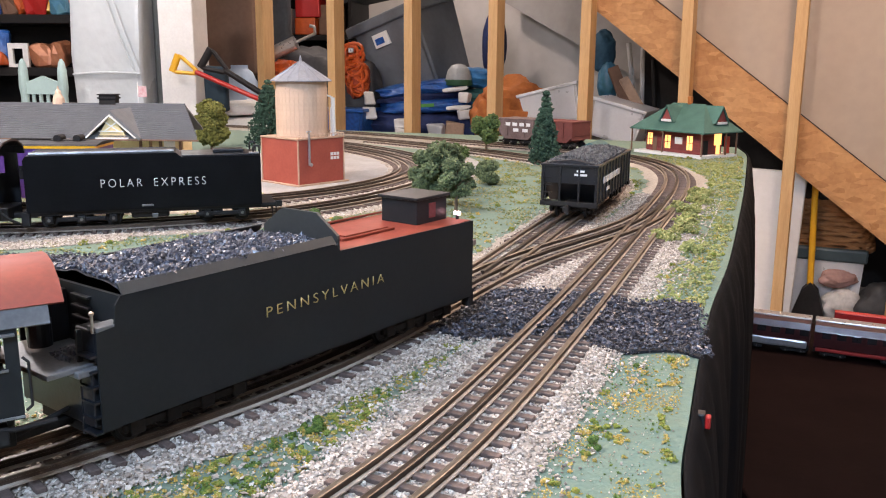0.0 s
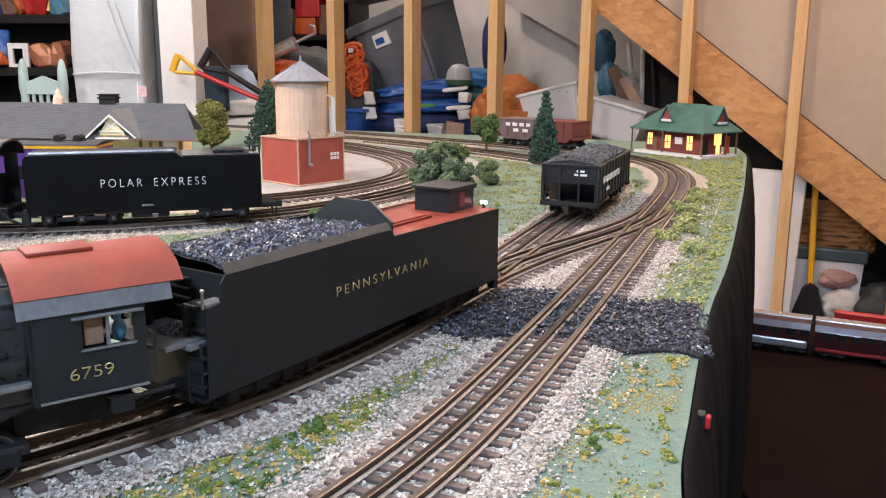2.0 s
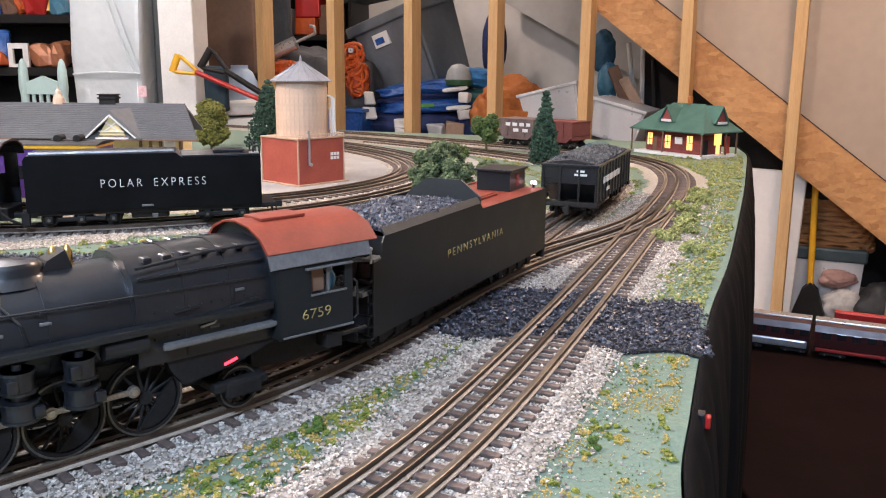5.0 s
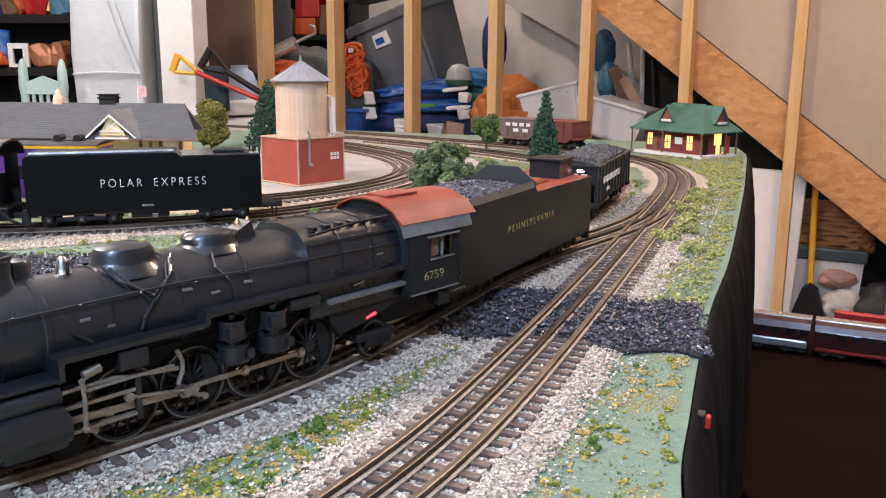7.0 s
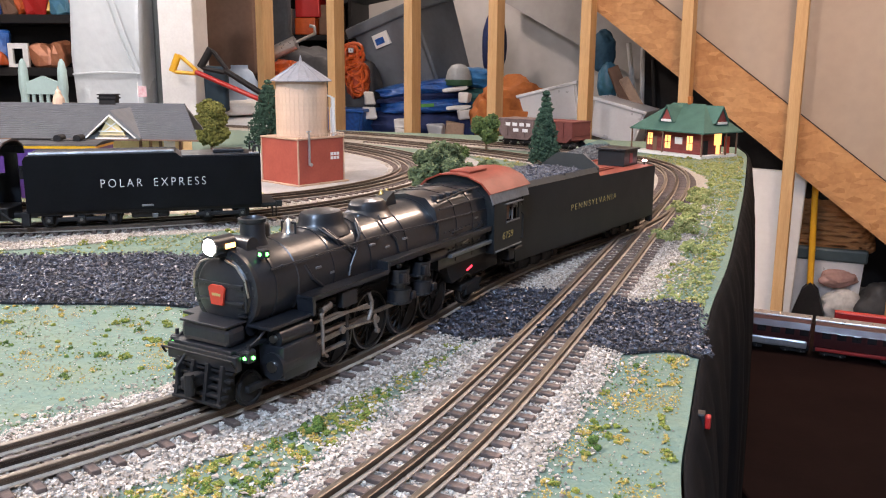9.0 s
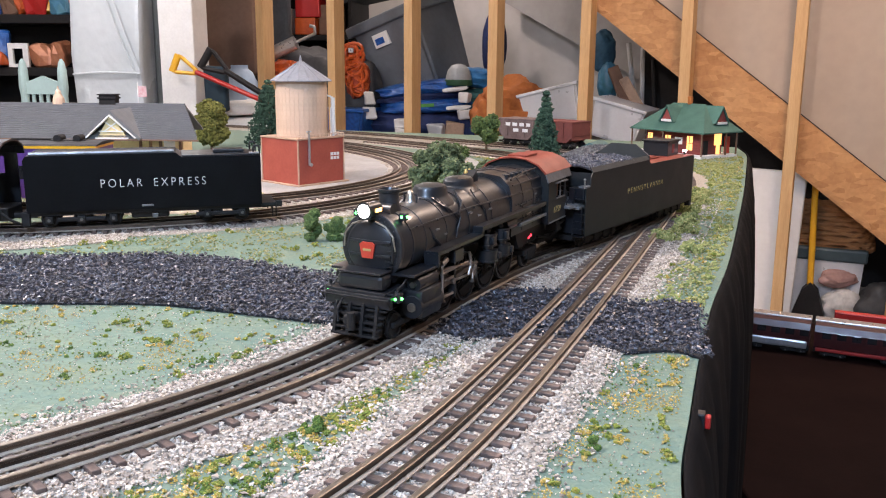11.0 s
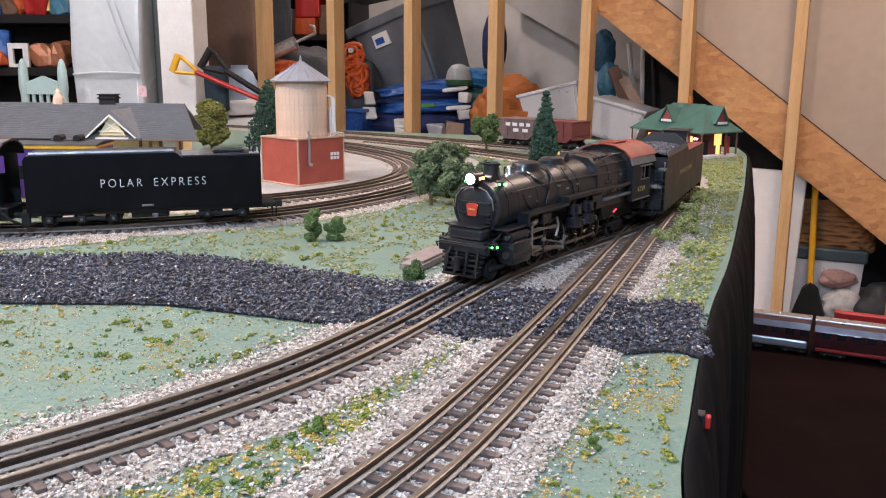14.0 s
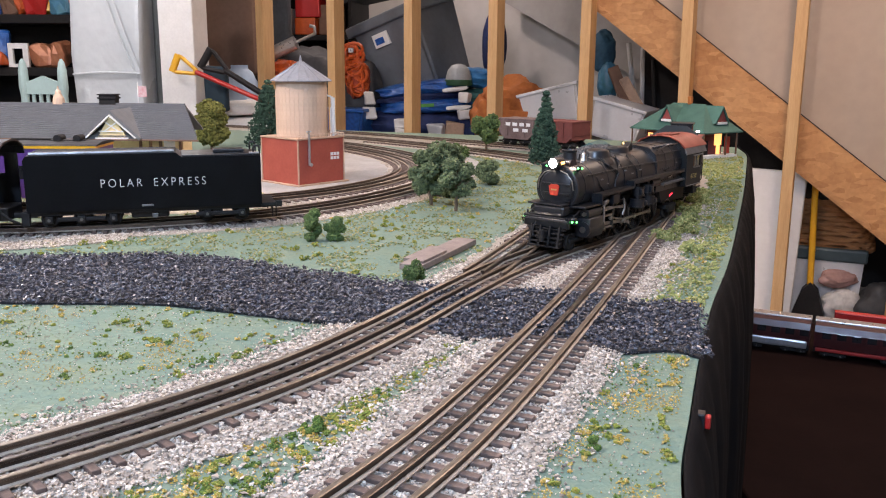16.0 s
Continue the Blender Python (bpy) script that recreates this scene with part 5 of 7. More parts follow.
mpipe(bm, [(120, 9, 22), (150, 10, 17), (170, 9, 20)], 1.2)
part("drawbar", bm, GUN, tender)
for x0 in (70, -112):
    bm = bms()
    for sgn in (1, -1):
        mbox(bm, x0 - 36, x0 + 36, sgn * 22 - 1.5, sgn * 22 + 1.5, 6, 10, 0.6)
        for k in (-30, -10, 10, 30):
            mbox(bm, x0 + k - 4, x0 + k + 4, sgn * 23 - 2, sgn * 23 + 2, 4.5, 11.5, 0.8)
    mbox(bm, x0 - 6, x0 + 6, -20, 20, 8, 13, 0.6)
    part("truck_frame", bm, GUN, tender)
tender_wheels = []
for x0 in (70, -112):
    for k in (-30, -10, 10, 30):
        tender_wheels.append((wheelset("tender_wheelset", tender, x0 + k, 8.0, 17), x0 + k, 8.0))
t_near = Matrix.Translation(mm(0, SIDE + 0.05, 0)) @ Matrix.Rotation(radians(180), 4, "Z") @ Matrix.Rotation(radians(90), 4, "X")
t_far = Matrix.Translation(mm(0, -SIDE - 0.05, 0)) @ Matrix.Rotation(radians(90), 4, "X")
lettering("PENNSYLVANIA", 5.4 * MM, 93 * MM, t_near @ Matrix.Translation(mm(-27, 44.5, 0)), GOLD, body)
lettering("PENNSYLVANIA", 5.4 * MM, 93 * MM, t_far @ Matrix.Translation(mm(-66, 44.5, 0)), GOLD, body)
# coal load: a heap of lumps under one crust
bm = bms()
cells = 26
grid = [[bm.verts.new(mm(-27 + 134 * i / cells, -29.5 + 59 * j / 14, 0)) for j in range(15)] for i in range(cells + 1)]
for i in range(cells):
    for j in range(14):
        bm.faces.new((grid[i][j], grid[i + 1][j], grid[i + 1][j + 1], grid[i][j + 1]))


def heap(x, y):
    """Height of the coal in mm over the rail, at x, y in mm."""
    return 76.4 - 4 * min(1, max(0, (14 - x) / 34)) + 4.5 * math.cos(y / 30 * 1.45) * (0.82 + 0.18 * math.sin(x / 21)) + 1.5 * noise.noise(Vector((x / 12, y / 12, 0)))


for row in grid:
    for v in row:
        v.co.z = (heap(v.co.x / MM, v.co.y / MM) - 1.0) * MM
crust = part("coal_bed", bm, COAL_BED, tender)
rng = np.random.default_rng(11)
xy = np.c_[rng.uniform(-26, 106, 5200), rng.uniform(-29, 29, 5200)]
load = scatter("coal_load", np.array([mm(x, y, heap(x, y) + rng.uniform(-0.6, 0.7)) for x, y in xy]), rng.uniform(0.0008, 0.0023, 5200), COAL, flat=1.0, seed=12)
load.parent = tender
del load["kind"]
tagged(load, "glossy black coal lumps heaped in the bunker", kind="stuff")
xy = np.c_[rng.uniform(112, 128, 120), rng.uniform(4, 20, 120)]
spill = scatter("coal_spill", np.array([mm(x, y, 46.2 + 4 * max(0, 1 - math.hypot(x - 118, y - 12) / 9) + rng.uniform(0, 1)) for x, y in xy]), rng.uniform(0.0008, 0.0019, 120), COAL, flat=1.0, seed=13)
spill.parent = tender
tagged(spill, "spilt coal on the front platform", kind="stuff")


# ---- trains that stand still ----
def side_truck(parent, x0, half=22, wheels_at=(-14, 14), r=8):
    bm = bms()
    for sgn in (1, -1):
        mbox(bm, x0 - 24, x0 + 24, sgn * half - 1.5, sgn * half + 1.5, 6, 10, 0.8)
        for k in wheels_at:
            mbox(bm, x0 + k - 4, x0 + k + 4, sgn * (half + 1) - 2, sgn * (half + 1) + 2, 4.5, 11.5, 1)
    mbox(bm, x0 - 5, x0 + 5, -half, half, 8, 13, 0.6)
    part("truck_frame", bm, GUN, parent)
    for k in wheels_at:
        wheelset("truck_wheel", parent, x0 + k, r, 17)
    for k in wheels_at:
        for sgn in (1, -1):
            part("axle_cap", mtube(bms(), (x0 + k, sgn * (half + 3), 8), (x0 + k, sgn * (half + 4.2), 8), 1.6, n=12), TYRE, parent)


# black tender on the inner track; +x is its front, away to the locomotive
black_tender = base("black_tender", pose(-0.3235, 0.9335, RAIL_Z, 0, 0, 180 + 17.5) @ Matrix.Diagonal((0.985, 1, 1.13, 1)), "black tender with white name lettering on the inner track", "tender")
bm = bms()
prism(bm, [tuple(mm(*p)) for p in [(-120, 16), (122, 16), (122, 64), (119, 68), (-30, 68.5), (-36, 64), (-120, 64)]], -31 * MM, 31 * MM, "y")
body = part("body", bm, JET, black_tender)
bm = bms()
mpipe(bm, [(116, 28.5, 69.5), (-28, 28.5, 70)], 2.0)
part("top_rail", bm, GREY_EDGE, black_tender, "bright rail along the tender top")
bm = mbox(bms(), -118, -36, -29, 29, 64.1, 65.6, 0.4)
mbox(bm, -104, -70, -10, 10, 65.6, 69, 1)
part("rear_deck", bm, BLACK, black_tender)
bm = mbox(bms(), -119, -108, 20, 29, 65.6, 67, 0.3)
part("deck_plate", bm, SILVER, black_tender, "bright deck plate")
bm = bms()
for y in (-24, 24):
    mpipe(bm, [(-113, y, 64), (-113, y, 71), (-114, y, 73), (-118, y, 73), (-119.5, y, 71), (-119.5, y, 60)], 1.0)
part("ladder_hoop", bm, BLACK, black_tender)
bm = mbox(bms(), -20, 116, -27, 27, 66, 69.4, 1)
part("coal_bunker", bm, COAL_BED, black_tender)
bm = mbox(bms(), -126, 126, -26, 26, 12, 16.5, 0.5)
mbox(bm, -136, -120, -29, 29, 14, 17, 0.5)
mbox(bm, -20, 20, -20, 20, 6, 13, 2)
part("underframe", bm, GUN, black_tender)
bm = mbox(bms(), -146, -128, -3, 3, 9, 15, 1)
for y in (-26, 26):
    mpipe(bm, [(-132, y, 15), (-132, y, 3)], 0.7)
    mpipe(bm, [(-136, y, 15), (-136, y, 3)], 0.7)
    mbox(bm, 120, 128, y - 4, y + 4, 4, 16, 0.4)
part("coupler", bm, GUN, black_tender)
bm = mbox(bms(), -4, 8, 31, 32, 18.5, 20.5, 0.3)
mbox(bm, -8, -2, 26, 29, 7, 11, 0.3)
part("builder_plate", bm, GREY_EDGE, black_tender)
side_truck(black_tender, 70, 24, (-32, 0, 32))
side_truck(black_tender, -72, 24, (-26, 12), 8)
lettering("POLAR", 7.6 * MM, 42 * MM, Matrix.Translation(mm(48, 31.1, 37.5)) @ Matrix.Rotation(radians(180), 4, "Z") @ Matrix.Rotation(radians(90), 4, "X"), WHITE_INK, body)
lettering("EXPRESS", 7.6 * MM, 54 * MM, Matrix.Translation(mm(-6, 31.1, 37.5)) @ Matrix.Rotation(radians(180), 4, "Z") @ Matrix.Rotation(radians(90), 4, "X"), WHITE_INK, body)

# the locomotive ahead of it: its cab end comes into view
s = base("black_locomotive", pose(-0.572, 0.872, RAIL_Z, 0, 0, 180 + 3) @ Matrix.Diagonal((1, 1, 1.1, 1)), "black steam locomotive with arched cab before its tender", "locomotive")
bm = bms()
for sgn in (1, -1):
    part("cab_side", frame_panel(bms(), *mm(-120, -70, 20, 72), mm(-106, -90, 50, 66), *mm(*sorted((sgn * 30.5, sgn * 32)))), BLACK, s)
mbox(bm, -120, -70, -30, 30, 18, 21, 0.5)
prism(bm, [tuple(mm(y, z)) for y, z in [(-32, 70), (-28, 78), (-16, 83.5), (0, 85), (16, 83.5), (28, 78), (32, 70), (31, 69), (27, 76.5), (15, 82), (0, 83.5), (-15, 82), (-27, 76.5), (-31, 69)]], -128 * MM, -66 * MM, "x")
part("cab", bm, BLACK, s, smooth=False)
bm = mtube(bms(), (-70, 0, 52), (110, 0, 52), 26, 24, 32)
part("boiler", bm, BLACK, s, smooth=True)
bm = mbox(bms(), -126, 110, -18, 18, 10, 22, 1)
mbox(bm, -140, -120, -4, 4, 11, 16, 1)
mpipe(bm, [(-122, 26, 20), (-134, 27, 12), (-140, 24, 9)], 1.3)
part("frame", bm, GUN, s)
bm = mpipe(bms(), [(-123, 31, 24), (-124, 31, 44), (-122, 31, 60)], 0.7)
part("grab_iron", bm, STEEL, s)
for x in (-86, -40, 6):
    wheelset("driving_wheel", s, x, 15, 17, 12)

# purple coach on the passing track
coach = base("purple_coach", pose(-0.578, 1.024, RAIL_Z, 0, 0, 2), "purple passenger coach with yellow stripe on the passing track", "coach")
prism(bm := bms(), [tuple(mm(y, z)) for y, z in [(-31, 14), (31, 14), (31, 72), (-31, 72)]], -180 * MM, 170 * MM, "x")
body = part("body", bm, PURPLE, coach)
bm = mbox(bms(), -180, 170.5, -31.8, 31.8, 72, 75.2)
part("stripe", bm, YELLOW_P, coach, "yellow stripe under the roof")
prism(bm := bms(), [tuple(mm(y, z)) for y, z in [(-32, 75.2), (32, 75.2), (29, 76.8), (14, 78.6), (0, 79), (-14, 78.6), (-29, 76.8)]], -181 * MM, 172 * MM, "x")
part("roof", bm, GUN, coach)
for x in (118, 141):
    part("roof_vent", mtube(bms(), (x, -8, 81.5), (x, 8, 81.5), 4.6, n=16), GUN, coach)
part("vent_base", mbox(bms(), 108, 150, -6, 6, 76, 80, 1), GUN, coach)
part("roof_pipe", mpipe(bms(), [(110, 0, 80), (84, 0, 80.5), (60, 2, 80.5)], 1.2), GUN, coach)
for k in range(7):
    part("window", mbox(bms(), -165 + 48 * k, -140 + 48 * k, -31.5, -30.5, 36, 52, 0.3), GLASS_DARK, body)
side_truck(coach, -120)
side_truck(coach, 120)

# loaded hopper on the spur; +x faces the camera
hopper = base("hopper_car", pose(0.1815, 1.062, RAIL_Z, 0, 0, 180 + 68.5) @ Matrix.Diagonal((0.88, 1, 1.06, 1)), "black model hopper car heaped with coal on the siding", "freight car")
bm = bms()
mbox(bm, -122, 122, 31, 32.5, 19, 57)
mbox(bm, -122, 122, -32.5, -31, 19, 57)
mbox(bm, 118, 120, -31, 31, 38, 57)
mbox(bm, -120, -118, -31, 31, 38, 57)
prism(bm, [tuple(mm(x, z)) for x, z in [(118, 38), (120, 38), (80, 14), (78, 14)]], -31 * MM, 31 * MM, "y")
prism(bm, [tuple(mm(x, z)) for x, z in [(-118, 38), (-120, 38), (-80, 14), (-78, 14)]], -31 * MM, 31 * MM, "y")
mbox(bm, -122, 122, -33.5, 33.5, 56, 58.5, 0.4)
body = part("body", bm, BLACK, hopper)
for x in range(-110, 121, 22):
    for sgn in (1, -1):
        bm = mbox(bms(), x - 1.2, x + 1.2, min(sgn * 32.5, sgn * 34), max(sgn * 32.5, sgn * 34), 17, 57, 0.3)
        part("rib", bm, BLACK, hopper)
for y in (-30.5, -11, 11, 30.5):
    bm = mbox(bms(), 119, 122, y - 1.2, y + 1.2, 14, 57, 0.3)
    part("end_post", bm, BLACK, hopper)
bm = mbox(bms(), 116, 124, -33, 33, 13.5, 18.5, 0.5)
mbox(bm, -124, -116, -33, 33, 13.5, 18.5, 0.5)
mbox(bm, -118, 118, -5, 5, 12, 17, 0.4)
part("sill", bm, GUN, hopper)
bm = mbox(bms(), 120.2, 121.4, 8, 17, 50.5, 52.6)
mbox(bm, 120.2, 121.4, 5.5, 20, 46.6, 48.8)
part("end_marking", bm, WHITE_INK, hopper, "white marking bars")
bm = bms()
for k, (a, b) in enumerate(((78, 94), (58, 74), (30, 54), (2, 26), (-24, -4))):
    mbox(bm, a, b, 34.0, 34.4, 37, 44)
mbox(bm, 50, 70, 34.0, 34.4, 27, 31)
part("side_marking", bm, WHITE_INK, hopper, "pale marking bars")
bm = mbox(bms(), 122, 140, -3, 3, 9, 15, 1)
mtube(bm, (138, 2, 7), (138, 2, 17), 2.4, n=12)
mbox(bm, -140, -122, -3, 3, 9, 15, 1)
part("coupler", bm, GUN, hopper)
bm = bms()
for k in range(4):
    mpipe(bm, [(122.5, -29, 20 + 8 * k), (124, -29, 20 + 8 * k), (124, -20, 20 + 8 * k), (122.5, -20, 20 + 8 * k)], 0.5)
mpipe(bm, [(119, -27, 18), (122, -27, 18), (122, -27, 40)], 0.7)
part("ladder", bm, GUN, hopper)
side_truck(hopper, 88)
side_truck(hopper, -88)
rng = np.random.default_rng(21)
xy = np.c_[rng.uniform(-117, 117, 3800), rng.uniform(-30, 30, 3800)]
pile = scatter("coal_load", np.array([mm(x, y, 57.5 + 6.5 * math.cos(y / 30 * 1.3) * min(1, (117 - abs(x)) / 25) + rng.uniform(-0.8, 1)) for x, y in xy]), rng.uniform(0.0010, 0.0024, 3800),
               material("dusty_coal", (0.06, 0.06, 0.065), 0.6, 0, (0.03, 0.03, 0.033), 60, 0.3, island=[(0.05, 0.05, 0.054), (0.09, 0.09, 0.09), (0.035, 0.035, 0.038), (0.14, 0.14, 0.14)]), flat=1, seed=22)
pile.parent = hopper
tagged(pile, "heaped dusty grey-black coal")
prism(bm := bms(), [tuple(mm(y, z)) for y, z in [(-30, 56), (30, 56), (24, 60), (0, 63), (-24, 60)]], -116 * MM, 116 * MM, "x")
part("coal_core", bm, COAL_BED, hopper)


# two freight cars on the far curve
def box_hopper(name, m, mat, label, marks):
    e = base(name, m, label, "freight car", "freight cars on the far curve")
    bm = bms()
    prism(bm, [tuple(mm(x, z)) for x, z in [(-46, 28), (-30, 14), (30, 14), (46, 28), (46, 56), (-46, 56)]], -30 * MM, 30 * MM, "y")
    part("body", bm, mat, e)
    for x in range(-44, 45, 22):
        bm = mbox(bms(), x - 1, x + 1, -32, 32, 20, 57, 0.3)
        part("rib", bm, mat, e)
    bm = mbox(bms(), -47, 47, -31, 31, 55, 57.5, 0.4)
    part("top_rim", bm, mat, e)
    bm = bms()
    for a, b, z in marks:
        mbox(bm, a, b, 32.1, 32.5, z, z + 7)
    part("side_marking", bm, WHITE_INK, e, "white marking bars")
    side_truck(e, 26, 22, (-10, 10))
    side_truck(e, -26, 22, (-10, 10))
    return e


def on_line(line, s, flip=0):
    p, h = along(line, s), heading(line, s)
    return pose(p[0], p[1], RAIL_Z, 0, 0, math.degrees(math.atan2(h[1], h[0])) + flip)


s_far = min(range(len(main_line[1])), key=lambda i: np.hypot(main_line[0][i, 0] - 0.175, main_line[0][i, 1] - 1.865))
s_far = main_line[1][s_far]
box_hopper("grey_hopper", on_line(main_line, s_far + 0.0, 0), material("dusty_maroon", (0.16, 0.11, 0.105), 0.7, 0, (0.1, 0.06, 0.055), 40, 0.3), "grey-maroon hopper car with white lettering bars", ((-38, -28, 42), (-22, -10, 42), (-4, 8, 42), (14, 26, 42), (-32, -18, 30), (-8, 6, 30)))
box_hopper("red_hopper", on_line(main_line, s_far - 0.102, 0), material("freight_red", (0.16, 0.035, 0.03), 0.7, 0, (0.1, 0.025, 0.02), 40, 0.3), "dark red hopper car with a white number bar", ((18, 36, 42),))

# maroon toy train on the dark sideboard below the table's edge
SIDE_Z = -0.37
bm = box(bms(), 0.40, 1.75, 0.55, 1.80, SIDE_Z - 0.03, SIDE_Z, 0.004)
sideboard = base("sideboard", Matrix(), "low dark brown sideboard beside the layout", "sideboard")
part("top", bm, DARK_BROWN, sideboard)
bm = box(bms(), 0.43, 1.72, 0.58, 1.75, FLOOR_Z, SIDE_Z - 0.031, 0.003)
part("carcass", bm, DARK_BROWN, sideboard)
toy_at = pose(0.735, 1.60, SIDE_Z, 0, 0, -25.5)


def toy_car(m, name, label, stripe, frame_mat, long):
    e = base(name, m, label, "toy train", "toy train on the sideboard")
    bm = bms()
    prism(bm, [tuple(mm(y, z)) for y, z in [(-30, 22), (30, 22), (31, 52), (26, 64), (12, 69), (-12, 69), (-26, 64), (-31, 52)]], -long * MM, long * MM, "x")
    part("body", bm, MAROON, e, smooth=False)
    bm = mbox(bms(), -long - 1, long + 1, -14, 14, 68, 71.5, 1)
    part("roof_panel", bm, SILVER, e, "silver roof panel")
    for x in np.arange(-long + 14, long - 10, 26):
        part("window", mbox(bms(), x, x + 16, -31.5, -30, 40, 52, 0.5), GLASS_DARK, e)
    bm = mbox(bms(), -long + 4, long - 4, -33, -24, 14, 30, 3) if stripe else mbox(bms(), -long + 4, long - 4, -32, 32, 14, 20, 1)
    part("skirt", bm, SILVER if stripe else frame_mat, e, "silver lower tank" if stripe else "red lower frame")
    bm = mbox(bms(), -long, long, -26, 26, 10, 22, 1)
    part("underframe", bm, GUN, e)
    side_truck(e, -long * 0.6, 27)
    side_truck(e, long * 0.6, 27)
    return e


TOY = material("toy_red", (0.35, 0.02, 0.015), 0.5, 0, (0.28, 0.015, 0.012), 40, 0.2)
toy_car(toy_at @ pose(-0.082, 0, 0), "toy_diesel", "maroon and silver toy diesel on the sideboard", True, TOY, 68)
toy_car(toy_at @ pose(0.082, 0, 0), "toy_coach", "maroon toy coach with red frame on the sideboard", False, TOY, 88)
toy_car(toy_at @ pose(0.27, 0, 0), "toy_coach", "maroon toy coach with red frame on the sideboard", False, TOY, 88)
bm = mbox(bms(), -50, 60, -10, 10, 0, 66, 2)
bm2 = put("red_box", bm, RED)
bm2.matrix_basis = toy_at @ pose(0.075, 0.09, 0)
tagged(bm2, "long red box standing behind the toy train", "box")


# ---- buildings on the layout ----
tower = base("water_tower", pose(-0.217, 1.318, 0.001, 0, 0, 48), "model water tower on a red square base", "water tower")
bm = mbox(bms(), -44, 46, -44, 44, 0, 68, 0.6)
part("base", bm, BRICK_RED, tower, "red board base with pale corners")
for x, y in ((-44, -44), (44, -44), (44, 44), (-44, 44)):
    part("corner_strip", mbox(bms(), x - 1, x + 1, y - 1, y + 1, 0, 67), PINK_WOOD, tower)
bm = mbox(bms(), -50, 50, -50, 50, -0.5, 2.4, 0.4)
part("plinth", bm, PINK_WOOD, tower, "pale pink plinth")
bm = mbox(bms(), -45.5, 45.5, -45.5, 45.5, 68, 70.4, 0.4)
part("ledge", bm, PINK_WOOD, tower)
TANK_R, TANK_AT = 39, (2, 2)
for i in range(36):
    a = 2 * math.pi * i / 36
    bm = bms()
    w = 2 * math.pi * TANK_R / 36 * 0.49
    mbox(bm, TANK_R - 1.6, TANK_R + 0.2, -w, w, 70.4, 140 + 6 * abs(math.sin(a * 2.5)) - 3, 0.25)
    st_ = part("stave", bm, CREAM, tower)
    st_.matrix_basis = Matrix.Translation(mm(*TANK_AT, 0)) @ Matrix.Rotation(a, 4, "Z")
bm = mtube(bms(), (*TANK_AT, 70.4), (*TANK_AT, 153), 38.3, n=48)
part("tank", bm, CREAM, tower, "pinkish tank behind the staves")
for z in (80, 97, 114, 129):
    bm = lathe(bms(), [(r * MM, z * MM) for r, z in ((38.6, z - 0.35), (39.35, z - 0.35), (39.35, z + 0.35), (38.6, z + 0.35))], Matrix.Translation(mm(*TANK_AT, 0)), 36)
    part("hoop", bm, CREAM, tower)
bm = lathe(bms(), [(r * MM, z * MM) for r, z in ((46, 152), (46, 153.6), (3, 181), (2, 184), (1.4, 188), (0.4, 191))], Matrix.Translation(mm(*TANK_AT, 0)), 16)
roof = part("roof", bm, GREY_SHEET, tower, "grey faceted cone roof")
for i in range(16):
    a = 2 * math.pi * (i + 0.0) / 16
    bm = mpipe(bms(), [(46 * math.cos(a) + 2, 46 * math.sin(a) + 2, 153.4), (4 * math.cos(a) + 2, 4 * math.sin(a) + 2, 181)], 0.5, 6)
    part("seam", bm, GREY_SHEET, roof)
bm = bms()
for k in range(14):
    a = -44 + 6.5 * k
    mtube(bm, (a, -44.2, 70.4), (a, -44.2, 75), 0.6, n=6)
    mtube(bm, (44.2, a, 70.4), (44.2, a, 75), 0.6, n=6)
mbox(bm, -45, 45, -45, -43.6, 75, 76)
mbox(bm, 43.6, 45, -45, 45, 75, 76)
part("railing", bm, CREAM, tower, "small pale railing round the ledge")
for (x, y), name in (((33, -34), "spout"), ((-24, -45.5), "drain_pipe")):
    bm = mtube(bms(), (x, y, 68 if name == "spout" else 30), (x, y, 128 if name == "spout" else 78), 3.2 if name == "spout" else 1.8, n=14)
    if name == "spout":
        mtube(bm, (x, y, 72), (x, y, 104), 4.2, 3.4, 14)
        mpipe(bm, [(x, y, 128), (x - 8, y + 6, 132), (x - 12, y + 10, 132)], 1.4)
        mpipe(bm, [(x - 8, y - 4, 70), (x - 8, y - 4, 112), (x - 2, y - 4, 120)], 0.9)
    else:
        mpipe(bm, [(x - 4, y, 80), (x + 4, y, 80)], 1.2)
        ball(bm, mm(x + 1.5, y - 2, 31), 3.2 * MM, sub=1)
    part(name, bm, SILVER if name == "drain_pipe" else WHITE, tower, "pale metal pipe")
bm = bms()
for i in range(3):
    for j in range(2):
        mbox(bm, 18 + 6 * i, 22.5 + 6 * i, -44.8, -43.9, 36 + 6 * j, 40.5 + 6 * j)
part("grille", bm, WHITE, tower, "small white grille window")




station = base("grey_roof_station", pose(-0.60, 1.40, 0.0, 0, 0, -1), "cream model station with a long grey shingle roof", "station")
bm = mbox(bms(), -190, 182, -20, 26, 0, 62, 0.5)
part("wall", bm, YELLOW, station, "cream-yellow station wall")
bm = bms()
